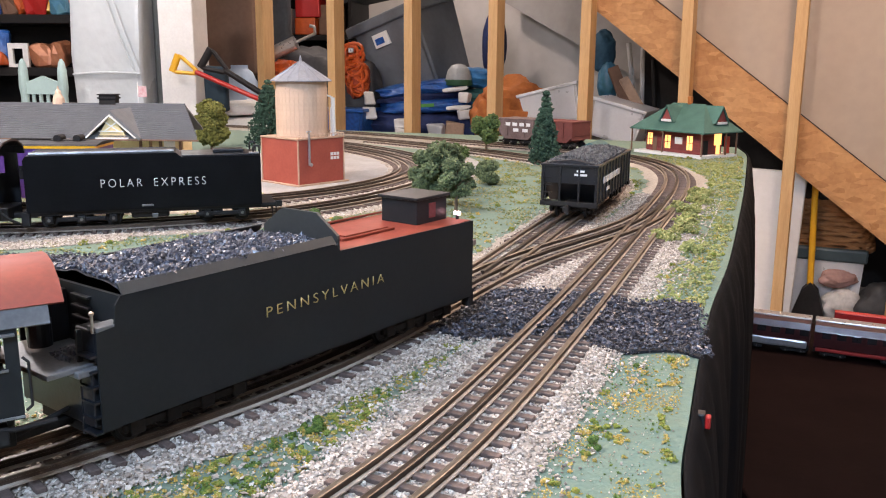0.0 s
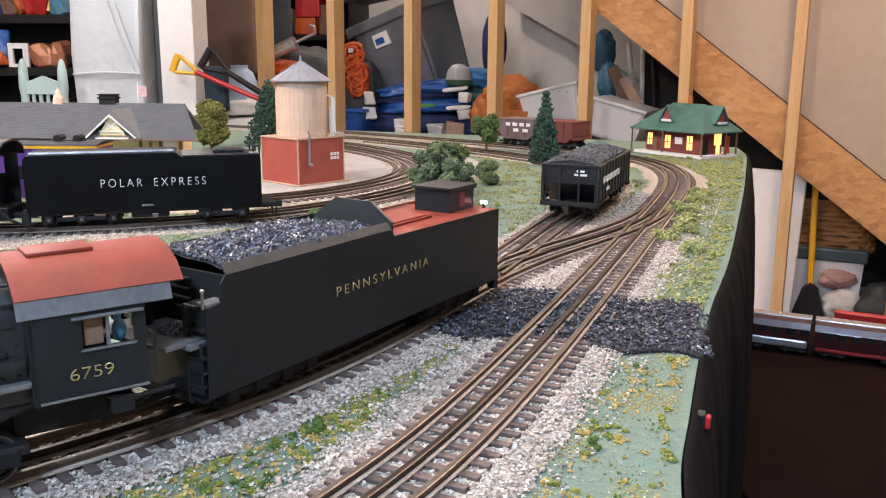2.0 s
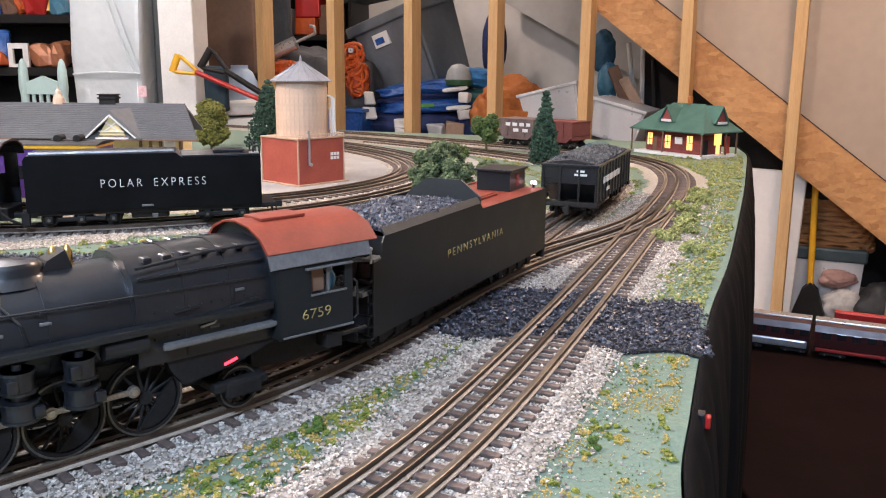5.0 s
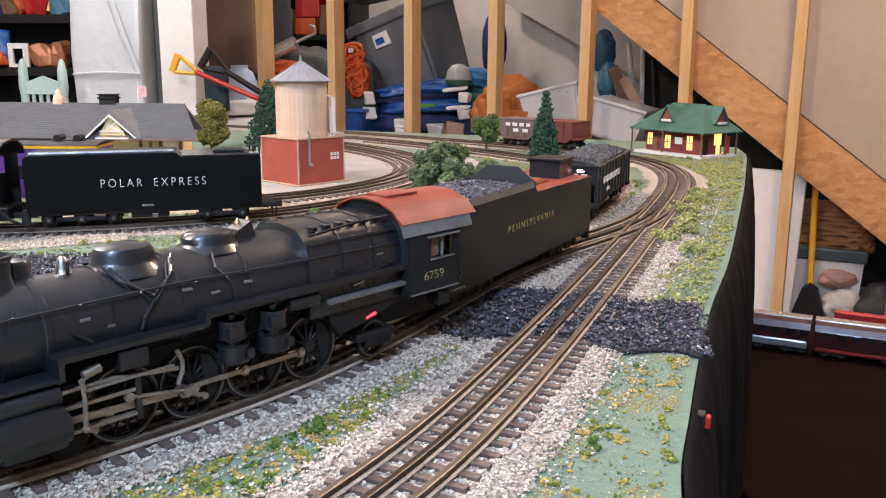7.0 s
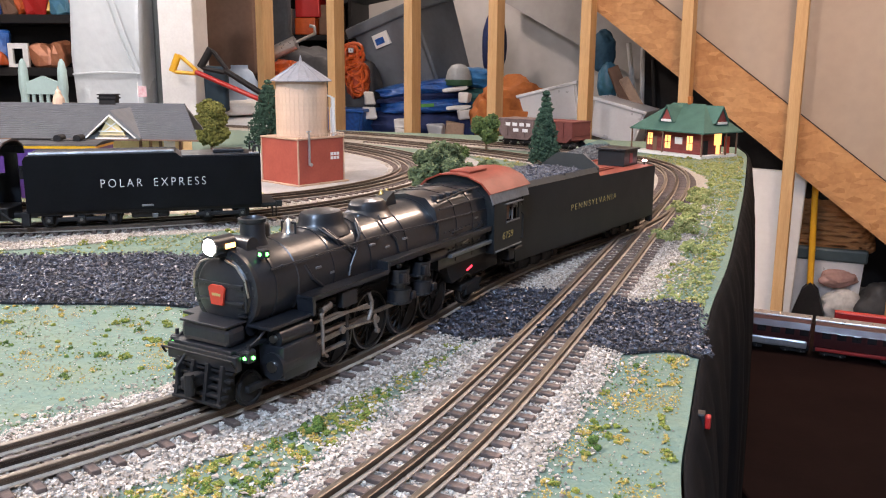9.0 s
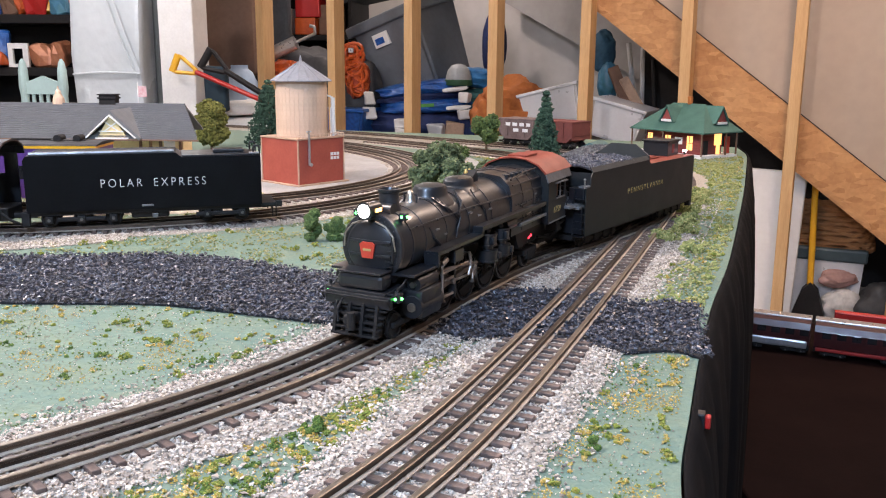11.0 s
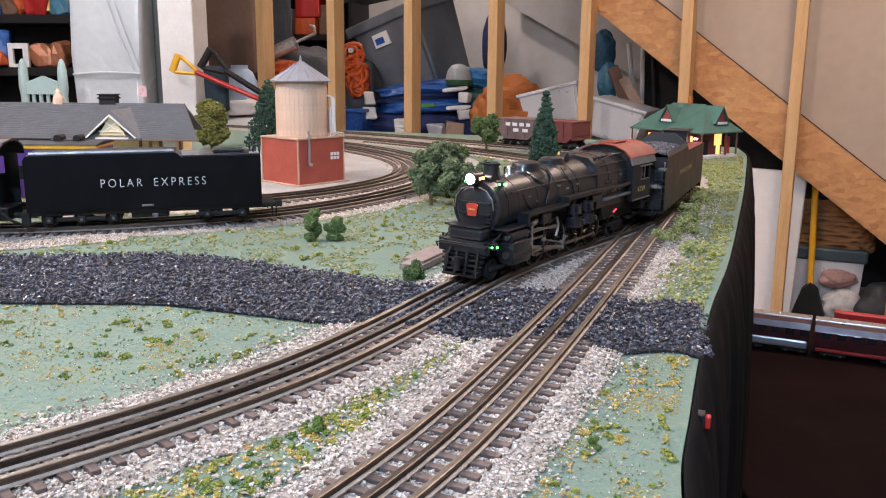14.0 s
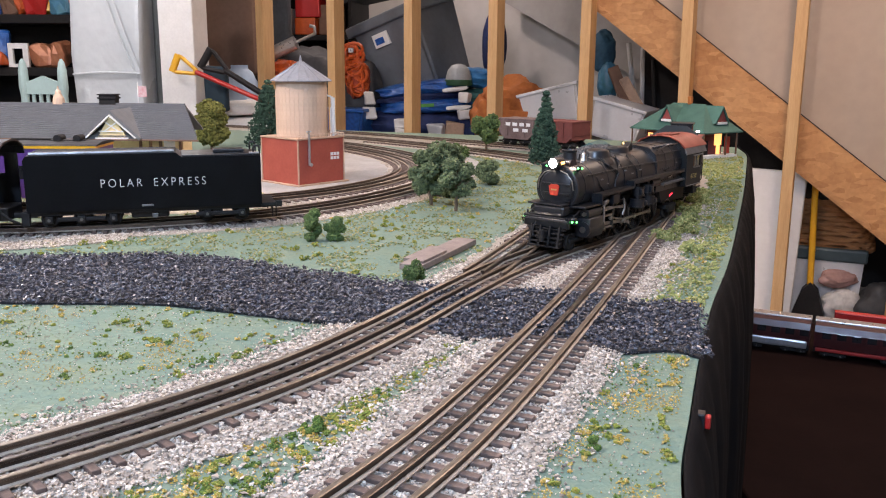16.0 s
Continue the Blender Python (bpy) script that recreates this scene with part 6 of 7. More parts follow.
# the roof's end slants: its front eave reaches further than its ridge
ends = [(y, z, x) for y, z, x in ((-50, 61, 214), (-50, 64, 214), (50, 112, 165), (150, 64, 165), (150, 61, 165), (50, 108.5, 165))]
left, right = [[bm.verts.new(mm(k if k else x, y, z)) for y, z, x in ends] for k in (-210, 0)]
bm.faces.new(left)
bm.faces.new(right[::-1])
for k in range(6):
    bm.faces.new((left[k], right[k], right[(k + 1) % 6], left[(k + 1) % 6]))
rf = part("roof", bm, SHINGLE, station, "grey shingle gable roof")
for j in range(18):
    y0, z0 = -50 + 100 * j / 18, 64 + 48 * j / 18
    part("shingle_course", mbox(bms(), -210, 213 - 49 * j / 18, y0, y0 + 5.2, z0 + 0.4, z0 + 0.9 + 1.9), SHINGLE, rf)
prism(bm := bms(), [tuple(mm(x, z)) for x, z in [(56, 62), (104, 62), (80, 100)]], -50 * MM, 40 * MM, "y")
dm_ = part("gable", bm, YELLOW, station, "cream front gable with crossed trim")
bm = bms()
for sgn in (1, -1):
    prism(bm, [tuple(mm(80 + sgn * x, z)) for x, z in [(0, 101), (0, 106), (48, 63), (44, 60)]], -56 * MM, 50 * MM, "y")
part("gable_roof", bm, SHINGLE, station)
bm = bms()
for sgn in (1, -1):
    prism(bm, [tuple(mm(80 + sgn * x, z)) for x, z in [(0, 96.5), (0, 99.5), (41, 63), (38, 63)]], -57.5 * MM, -50.5 * MM, "y")
    mpipe(bm, [(80 - sgn * 10, -51, 74), (80 + sgn * 10, -51, 88)], 1.0, 6)
mbox(bm, 60, 100, -52, -50.2, 72, 74, 0.2)
mbox(bm, 54, 106, -52, -50.2, 61, 63.5, 0.2)
part("gable_trim", bm, WHITE, station, "white gable trim")
bm = mbox(bms(), 151, 169, -21.5, -19, 30, 58, 0.3)
part("sign_panel", bm, WHITE, station, "white notice panel on the wall")
bm = bms()
for x in (112, 128, 144, 176):
    mbox(bm, x, x + 4, -24, -19.5, 0, 62, 0.3)
part("pilaster", bm, BROWN_BOX, station)
bm = mbox(bms(), -214, 216, -53, -49, 58.5, 61, 0.3)
part("gutter", bm, BROWN_BOX, station)
bm = lathe(bms(), [(r * MM, z * MM) for r, z in ((10, 104), (10, 112), (8.5, 120), (5, 126), (4.5, 131), (2, 134), (1, 139))], Matrix.Translation(mm(-46, 50, 0)), 12)
part("cupola", bm, CREAM, station, "small cream cupola")
bm = mbox(bms(), 24, 52, 44, 60, 106, 126, 0.6)
mbox(bm, 22, 54, 42, 62, 119, 122, 0.4)
mbox(bm, 22, 54, 42, 62, 125, 127, 0.4)
part("chimney", bm, GUN, station, "dark grey chimney")
bm = mtube(bms(), (88, 50, 104), (88, 50, 146), 0.9, n=8)
pole = part("flag_pole", bm, WHITE, station)
bm = mbox(bms(), 89, 103, 49.6, 50.4, 122, 140, 0.2)
part("flag", bm, material("faded_red_white_flag", (0.5, 0.2, 0.2), 0.8, 0, (0.6, 0.5, 0.5), 120, 0.3), pole, "small faded red and white flag")

depot = base("green_roof_depot", pose(0.507, 1.69, 0.002, 0, 0, -56) @ Matrix.Diagonal((0.86, 0.86, 1, 1)), "red brick model depot with green roof and lit windows", "depot")
# x runs back along the track side, y away from the camera
X1, Y1 = -186, 112
bm = mbox(bms(), X1 - 8, 14, -14, Y1, -2, 4, 0.5)
part("platform", bm, WHITE, depot, "white platform slab")
bm = mbox(bms(), X1 + 14, -8, 6, Y1 - 30, 4, 48, 0.4)
part("wall", bm, RED_WALL, depot, "dark red brick wall")
for k in range(9):
    bm = mbox(bms(), X1 + 14, -7.6, 5.5, 6.6, 6 + 4.6 * k, 9.9 + 4.6 * k)
    part("brick_course", bm, RED_WALL, depot)
ridge = 108
bm = bms()
c = [(X1 - 16, -22, 50), (22, -22, 50), (22, Y1 + 4, 50), (X1 - 16, Y1 + 4, 50)]
r_ = [(X1 + 46, 58, ridge - 6), (-44, 58, ridge - 6)]
vs = [bm.verts.new(mm(*p)) for p in c + r_]
for f in ((0, 1, 5, 4), (1, 2, 5), (2, 3, 4, 5), (3, 0, 4), (3, 2, 1, 0)):
    bm.faces.new([vs[i] for i in f])
part("roof", bm, TEAL_ROOF, depot, "dull green hipped roof")
bm = mbox(bms(), X1 - 17, 23, -23, Y1 + 5, 47.5, 50.2, 0.3)
part("eaves", bm, TEAL_ROOF, depot)
for x in (-106,):
    bm = bms()
    prism(bm, [tuple(mm(x + a, z)) for a, z in [(-17, 68), (17, 68), (0, 96)]], 0, 55 * MM, "y")
    d = part("dormer", bm, RED_WALL, depot, "red dormer gable")
    bm = bms()
    for sgn in (1, -1):
        prism(bm, [tuple(mm(x + sgn * a, z)) for a, z in [(0, 96), (0, 100), (24, 66), (20, 66)]], -5 * MM, 55 * MM, "y")
    part("dormer_roof", bm, TEAL_ROOF, d)
    bm = mbox(bms(), x - 15, x + 15, -4, 0, 66, 71, 0.4)
    part("sill", bm, WHITE, d, "white dormer sill")
bm = bms()
prism(bm, [tuple(mm(y, z)) for y, z in [(38, 66), (78, 66), (58, 96)]], -60 * MM, 6 * MM, "x")
d = part("end_dormer", bm, RED_WALL, depot, "red end dormer gable")
bm = bms()
for sgn in (1, -1):
    prism(bm, [tuple(mm(58 + sgn * a, z)) for a, z in [(0, 96), (0, 100), (26, 66), (22, 66)]], -62 * MM, 10 * MM, "x")
part("dormer_roof", bm, TEAL_ROOF, d)
bm = mbox(bms(), 5, 9, 42, 76, 64, 69, 0.4)
part("sill", bm, WHITE, d, "white dormer sill")
bm = mbox(bms(), -92, -84, 52, 62, 100, 116, 0.4)
part("chimney", bm, ORANGE_CLOTH, depot, "small orange-brown chimney")
for x, w, z0, z1 in ((-160, 7, 16, 40), (-104, 8, 12, 38), (-38, 8, 12, 40)):
    bm = mbox(bms(), x - w, x + w, 4.2, 6.4, z0, z1, 0.2)
    wn = part("window", bm, GLOW_WINDOW, depot, "lit amber window")
    bm = mbox(bms(), x - 0.6, x + 0.6, 3.4, 4.4, z0, z1)
    mbox(bm, x - w - 1, x + w + 1, 3.2, 4.4, (z0 + z1) / 2 - 0.6, (z0 + z1) / 2 + 0.6)
    mbox(bm, x - w - 1.2, x + w + 1.2, 2.8, 4.6, z0 - 1.8, z0)
    part("frame", bm, BROWN_BOX, wn)
bm = mbox(bms(), -82, -60, 4, 6, 22, 36, 0.3)
part("notice", bm, WHITE, depot, "pale notice board")
bm = mbox(bms(), -150, -138, 4.4, 6.4, 4, 34, 0.3)
part("door", bm, BROWN_BOX, depot)
for y, w, z0, z1, mt in ((24, 8, 4, 32, BLACK_WOOD), (66, 12, 22, 45, GLOW_WINDOW), (68, 6, 4, 22, GLOW_WINDOW), (100, 9, 4, 38, KEY_RED)):
    bm = mbox(bms(), -8.2, -6.2, y - w, y + w, z0, z1, 0.3)
    part("end_window" if mt is GLOW_WINDOW else "end_panel", bm, mt, depot)
for x, y in ((16, -18), (16, 66), (16, Y1 - 8), (-100, -18), (X1 - 12, -18)):
    bm = mbox(bms(), x - 1.5, x + 1.5, y - 1.5, y + 1.5, 4, 48, 0.3)
    part("post", bm, BROWN_BOX, depot)

shed = base("teal_shed", pose(0.243, 1.345, 0.002, 0, 0, 66), "small teal trackside shed behind the hopper", "shed")
bm = mbox(bms(), -28, 28, -34, 34, 0, 46, 0.6)
part("wall", bm, TEAL, shed)
prism(bm := bms(), [tuple(mm(y, z)) for y, z in [(-40, 45), (-40, 47.5), (0, 68), (40, 47.5), (40, 45), (0, 65)]], -34 * MM, 34 * MM, "x")
part("roof", bm, TEAL, shed)
shed.location = (0.228, 1.29, 0.001)

# switch machine and grey plates beside the points
plates = base("switch_machine", pose(0.016, 0.795, 0.001, 0, 0, 66), "grey-brown switch machine plates beside the points", "switch machine")
bm = mbox(bms(), -68, 62, 8, 30, 0, 5.5, 0.5)
part("plate", bm, GREY_PLANK, plates)
bm = mbox(bms(), -40, 20, 26, 40, 0, 4, 0.5)
part("side_plate", bm, GREY_PLANK, plates)
bm = mbox(bms(), -60, -8, 10, 16, 5.4, 8, 0.6)
part("motor_cover", bm, GREY_PLANK, plates)


# ---- trees and bushes ----
def foliage(parent, name, centre_list, n, size, mat, seed, label=""):
    """Leaf clumps gathered round several centres (x, y, z, radius)."""
    r = np.random.default_rng(seed)
    places = []
    for x, y, z, rad in centre_list:
        d = r.normal(size=(n, 3))
        d /= np.linalg.norm(d, axis=1)[:, None]
        places.append(np.array([x, y, z]) + d * (rad * r.uniform(0.55, 1.08, n) ** 0.6)[:, None] * np.array([1, 1, 0.85]))
    p = np.vstack(places)
    ob = scatter(name, p, r.uniform(0.6, 1.25, len(p)) * size, mat, "stone", seed=seed, flat=1.0)
    ob.parent = parent
    del ob["kind"]
    return tagged(ob, label or "clumped foam foliage", kind="stuff")


def trunk(parent, h, r, limbs, seed):
    rr = random.Random(seed)
    bm = tube(bms(), (0, 0, 0), (0, 0, h * 0.55), r, r * 0.7, 10)
    tube(bm, (0, 0, h * 0.55), (h * 0.04, 0, h * 0.9), r * 0.7, r * 0.25, 8)
    for i in range(limbs):
        a, z = rr.uniform(0, 6.28), h * rr.uniform(0.35, 0.7)
        tube(bm, (0, 0, z), (h * 0.28 * math.cos(a), h * 0.28 * math.sin(a), z + h * 0.18), r * 0.4, r * 0.15, 6)
    return part("trunk", bm, BARK, parent)


def tree(name, at, h, wide, mat, label, seed, low=0.35, clumps=12, n=150, size=0.0022, category="tree"):
    e = base(name, pose(*at), label, category)
    trunk(e, h, h * 0.035, 6, seed)
    rr = random.Random(seed)
    cl = []
    for i in range(clumps):
        a, k = rr.uniform(0, 6.28), rr.uniform(0.1, 1) ** 0.6
        z = rr.uniform(low, 0.93)
        w = wide * math.sin(math.pi * min(1, max(0.18, (z - low) / (1 - low) * 0.75 + 0.2))) * 0.72
        cl.append((w * k * math.cos(a), w * k * math.sin(a), z * h, wide * rr.uniform(0.26, 0.42)))
    foliage(e, "crown", cl, n, size, mat, seed)
    return e


def conifer(name, at, h, wide, label, seed):
    e = base(name, pose(*at), label, "tree")
    bm = tube(bms(), (0, 0, 0), (0, 0, h * 0.97), h * 0.022, h * 0.004, 8)
    part("trunk", bm, BARK, e)
    r = np.random.default_rng(seed)
    cl = []
    for k in range(13):
        z = 0.1 + 0.86 * k / 12
        w = wide * (1.02 - z) ** 0.8
        for i in range(6):
            a = 6.28 * (i + r.random()) / 6
            cl.append((w * 0.6 * math.cos(a), w * 0.6 * math.sin(a), z * h - w * 0.15, max(0.003, w * 0.42)))
    foliage(e, "crown", cl, 60, 0.0034, LEAF_DARK, seed, "dark drooping conifer needles")
    return e


tree("leafy_tree", (0.0, 1.19, 0), 0.07, 0.040, LEAF_GREY, "grey-green bushy model tree beside the track", 31, 0.15, 24, 190, 0.0036)
tree("leafy_tree", (-0.016, 1.10, 0), 0.075, 0.03, LEAF_GREY, "grey-green bushy model tree beside the track", 32, 0.25, 18, 190, 0.0034)
tree("leafy_tree", (0.016, 1.06, 0), 0.066, 0.026, LEAF_GREY, "small grey-green model tree on a thin trunk", 33, 0.35, 14, 180, 0.0032)
tree("low_bush", (0.069, 1.30, 0), 0.034, 0.026, LEAF_GREY, "low grey-green bush in pale turf", 34, 0.1, 16, 160, 0.0032, "bush")
tree("leafy_tree", (0.086, 1.74, 0), 0.082, 0.034, LEAF, "green model tree before the far curve", 35, 0.42, 18, 170, 0.0036)
tree("low_bush", (0.03, 1.66, 0), 0.022, 0.03, LEAF, "low green bush at the far curve", 36, 0.1, 8, 110, 0.0024, "bush")
tree("low_bush", (-0.136, 0.872, 0), 0.036, 0.012, LEAF, "small dark green bush beside the coal road", 37, 0.1, 16, 170, 0.0022, "bush")
tree("low_bush", (-0.112, 0.875, 0), 0.024, 0.013, LEAF, "small dark green bush beside the coal road", 38, 0.05, 14, 170, 0.0022, "bush")
tree("low_bush", (-0.024, 0.712, 0), 0.016, 0.013, LEAF, "low green shrub at the coal road's rim", 39, 0.05, 9, 130, 0.0015, "bush")
tree("olive_bush", (-0.487, 1.80, 0), 0.098, 0.042, LEAF_OLIVE, "rounded olive lichen tree behind the station", 40, 0.22, 46, 200, 0.0042, category="tree")
conifer("conifer", (0.186, 1.58, 0), 0.135, 0.036, "dark green model conifer beside the hopper", 41)
conifer("conifer", (-0.385, 1.9, 0), 0.145, 0.06, "dark green conifer behind the water tower", 42)
for k, (x, y, r) in enumerate(((0.232, 0.885, 0.011), (0.246, 0.83, 0.008), (0.262, 0.93, 0.013), (0.285, 0.985, 0.011), (0.30, 1.05, 0.014), (0.34, 1.13, 0.013), (0.36, 1.2, 0.012))):
    tree("low_bush", (x, y, 0), r * 0.85, r * 1.7, LEAF_MOSS, "low mossy green bush along the table edge", 50 + k, 0.05, 10, 110, 0.0021, "bush")
tree("turf_tuft", (-0.0636, 0.3995, 0), 0.008, 0.0062, TURF_DARK, "bright green turf tuft between the tracks", 70, 0.05, 8, 90, 0.0011, "tuft")
tree("turf_tuft", (0.074, 0.385, 0), 0.0055, 0.0045, TURF_DARK, "small green turf tuft beside the table edge", 71, 0.05, 6, 70, 0.001, "tuft")

# small red and black clamp on the table's edge
clamp = base("edge_clip", pose(0.1375, 0.43, -0.004, 0, 0, 70), "small red and black clip on the black skirt", "clip")
part("jaw", mbox(bms(), -3.5, 3.5, -4, 2, -4.5, 4.5, 0.8), BLACK, clamp)
part("grip", mbox(bms(), -2.6, 2.6, -7, -4, -4, 3, 0.8), RED, clamp, "red grip")


# ---- the store room and shelves behind the layout ----
def crate(name, m, size, mat, label, category, rim=0.012, lid=None, taper=0.9):
    """A tub with tapering sides and a thick rim; size is width, depth, height."""
    w, d, h = size
    e = base(name, m, label, category)
    bm = bms()
    lo = [(x * w * taper / 2, y * d * taper / 2, 0) for x, y in ((-1, -1), (1, -1), (1, 1), (-1, 1))]
    hi = [(x * w / 2, y * d / 2, h) for x, y in ((-1, -1), (1, -1), (1, 1), (-1, 1))]
    vs = [bm.verts.new(p) for p in lo + hi]
    for f in ((3, 2, 1, 0), (0, 1, 5, 4), (1, 2, 6, 5), (2, 3, 7, 6), (3, 0, 4, 7), (4, 5, 6, 7)):
        bm.faces.new([vs[i] for i in f])
    bmesh.ops.bevel(bm, geom=[ed for ed in bm.edges], offset=min(w, d) * 0.04, segments=2, affect="EDGES")
    part("tub", bm, mat, e)
    if lid:
        bm = box(bms(), -w / 2 - rim, w / 2 + rim, -d / 2 - rim, d / 2 + rim, h - 0.035, h + 0.02, 0.01)
        part("lid", bm, lid, e)
    else:
        bm = box(bms(), -w / 2 - rim, w / 2 + rim, -d / 2 - rim, d / 2 + rim, h - 0.012, h + 0.004, 0.004)
        part("rim", bm, mat, e)
    return e


def lump(name, at, radii, mat, label, category, seed, rough=0.25, turn=0, square=1.0, tilt=0):
    bm = bms()
    bmesh.ops.create_icosphere(bm, subdivisions=4, radius=1)
    for v in bm.verts:
        v.co = Vector([math.copysign(abs(k) ** square, k) for k in v.co])
        p = v.co * 1.7 + Vector((seed * 3.7, seed * 1.3, 0))
        q = v.co * 4.5 + Vector((seed, 0, 5))
        v.co *= 1 + rough * noise.noise(p) + rough * 0.4 * noise.noise(q)
        v.co = Vector((v.co.x * radii[0], v.co.y * radii[1], v.co.z * radii[2]))
    ob = put(name, bm, mat, smooth=True)
    ob.matrix_basis = pose(*at, 0, tilt, turn)
    return tagged(ob, label, category)


rr0 = random.Random(3)
# a long low platform carries the stored things behind the open wall
PLAT = -0.20
bm = bms()
prism(bm, [plan(-2.6, 0.12), plan(4.3, 0.12), plan(4.3, 1.6), plan(-2.6, 1.6)], PLAT - 0.03, PLAT, "z")
prism(bm, [plan(-2.5, 0.15), plan(4.2, 0.15), plan(4.2, 1.55), plan(-2.5, 1.55)], FLOOR_Z, PLAT - 0.031, "z")
tagged(put("storage_platform", bm, BLACK_WOOD), "low dark platform under the stored things", "platform", kind="structure")

bin_ = crate("storage_bin", pose(-0.07, 4.72, 0.03, 0, -21, 0) @ pose(0, 0, 0, 0, 0, -33), (0.42, 0.42, 0.44), BIN_GREY, "tilted dark grey lidded storage bin on the pile", "storage bin", 0.02, BIN_GREY, 0.84)
bm = box(bms(), -0.09, 0.01, -0.212, -0.19, 0.305, 0.375, 0.002)
part("label_card", bm, WHITE, bin_, "pale paper label")
bm = box(bms(), -0.075, -0.02, -0.216, -0.205, 0.32, 0.352, 0.001)
part("label_print", bm, BLUE, bin_)
bm = box(bms(), -0.16, 0.16, -0.12, 0.12, 0, 0.2, 0.01)
ob = put("grey_box", bm, DARK_GREY)
ob.matrix_basis = pose(-0.45, 4.9, 0.5, 0, -10, -20)
tagged(ob, "dark grey box on top of the stack", "box")
lump("blue_bag", (-0.10, 4.50, 0.055), (0.235, 0.15, 0.034), BLUE, "folded blue plastic bag in the stack under the bin", "bag", 1, 0.16, 0, 0.55, -7)
lump("blue_bag", (-0.08, 4.49, -0.035), (0.25, 0.15, 0.034), BLUE, "folded blue plastic bag in the stack under the bin", "bag", 2, 0.16, 3, 0.55, -3)
lump("navy_bag", (-0.12, 4.52, 0.01), (0.22, 0.15, 0.03), BLUE_DARK, "flattened navy bag between the blue ones", "bag", 3, 0.14, 0, 0.55, -5)
lump("navy_cloth", (-0.16, 4.52, -0.13), (0.30, 0.16, 0.07), BLUE_DARK, "dark blue bundled fabric at the bottom of the stack", "fabric", 4, 0.16, 0, 0.6)
lump("navy_cloth", (0.13, 4.42, -0.13), (0.06, 0.1, 0.08), BLUE_DARK, "dark blue bundled fabric at the bottom of the stack", "fabric", 24, 0.2, 0, 0.6)
lump("blue_sheet", (0.17, 4.52, 0.105), (0.12, 0.12, 0.05), material("azure_plastic", (0.02, 0.16, 0.36), 0.35, 0, (0.01, 0.09, 0.24), 9, 0.3, 0.3, 30), "azure plastic sheet folded over the stack", "sheet", 5, 0.2, 0, 0.7, 8)
lump("teal_sheet", (0.17, 4.47, -0.01), (0.10, 0.1, 0.06), TEAL, "dark teal sheet hanging beside the stack", "sheet", 25, 0.2, 0, 0.7, 10)
dome_toy = base("domed_float", pose(0.072, 4.385, 0.07), "grey-topped dome with a green rim on the stack", "float")
part("dome", lathe(bms(), [(0.066, 0.028), (0.064, 0.045), (0.055, 0.075), (0.036, 0.098), (0.01, 0.106)], None, 24), material("pale_grey_plastic", (0.34, 0.36, 0.36), 0.5, 0, (0.28, 0.3, 0.3), 12, 0.2), dome_toy, "pale grey dome", smooth=True)
part("rim", lathe(bms(), [(0.068, 0.0), (0.07, 0.004), (0.069, 0.027), (0.066, 0.029)], None, 24), material("deep_green_plastic", (0.02, 0.09, 0.04), 0.5, 0, (0.015, 0.07, 0.03), 12, 0.2), dome_toy, "dark green rim", smooth=True)
for k, (x, z, w, t) in enumerate(((0.055, 0.052, 0.062, -8), (0.072, -0.038, 0.062, -5))):
    lump("white_strap", (x, 4.34, z), (w, 0.012, 0.011), WHITE, "flat white carrying strap across the stack", "strap", 30 + k, 0.12, 0, 0.6, t)
bm = box(bms(), -0.12, 0.1, -0.001, 0.001, -0.012, 0.012, 0.001)
ob = put("green_print", bm, material("leaf_green_print", (0.06, 0.30, 0.05), 0.5, 0, (0.05, 0.24, 0.04), 30, 0.3))
ob.matrix_basis = pose(-0.11, 4.338, -0.03, 0, -3, 3) @ Matrix.Diagonal((0.6, 1, 0.7, 1))
tagged(ob, "green printed patch on a folded blue bag", "print")
for x, z, w, h, mt in ((-0.372, 0.005, 0.026, 0.032, WHITE), (-0.372, -0.068, 0.036, 0.032, WHITE), (0.105, 0.012, 0.026, 0.028, WHITE), (0.105, -0.07, 0.034, 0.026, WHITE), (-0.215, -0.12, 0.03, 0.026, WHITE), (-0.215, -0.17, 0.03, 0.028, WHITE), (0.055, -0.15, 0.045, 0.036, PINK_WOOD), (-0.04, -0.15, 0.04, 0.03, PALE_PLASTIC)):
    bm = rough_up(box(bms(), -w, w, -0.03, 0.03, -h, h, 0.007), 0.012, 25, x * 9)
    ob = put("packet", bm, mt)
    ob.matrix_basis = pose(x, 4.33, z, 0, rr0.uniform(-6, 6), rr0.uniform(-20, 20))
    tagged(ob, "small pale packet tucked into the pile", "packet", "pale packets on the pile")
crate("blue_crate", pose(-0.50, 4.42, PLAT, 0, 0, -20), (0.30, 0.26, 0.15), BLUE, "bright blue plastic crate on the platform", "crate")
cord = base("cord_bundle", pose(-0.468, 4.41, 0.15), "orange-red extension cord bundled against the stud", "cord")
for k in range(16):
    z0, a0 = 0.085 - 0.012 * k, rr0.uniform(0, 6.28)
    rx, rz = rr0.uniform(0.03, 0.062), rr0.uniform(0.03, 0.05)
    lean = rr0.uniform(-0.9, 0.9)
    pts = [(rx * math.cos(a) + 0.03 * (k / 16), 0.012 * math.sin(2 * a + a0) + 0.004 * (k % 5) - 0.01, z0 + rz * math.sin(a) * math.cos(lean) + 0.4 * rx * math.cos(a) * math.sin(lean)) for a in np.linspace(a0, a0 + 6.28, 15)]
    part("coil", pipe(bms(), pts, 0.0085, 6), ORANGE, cord)
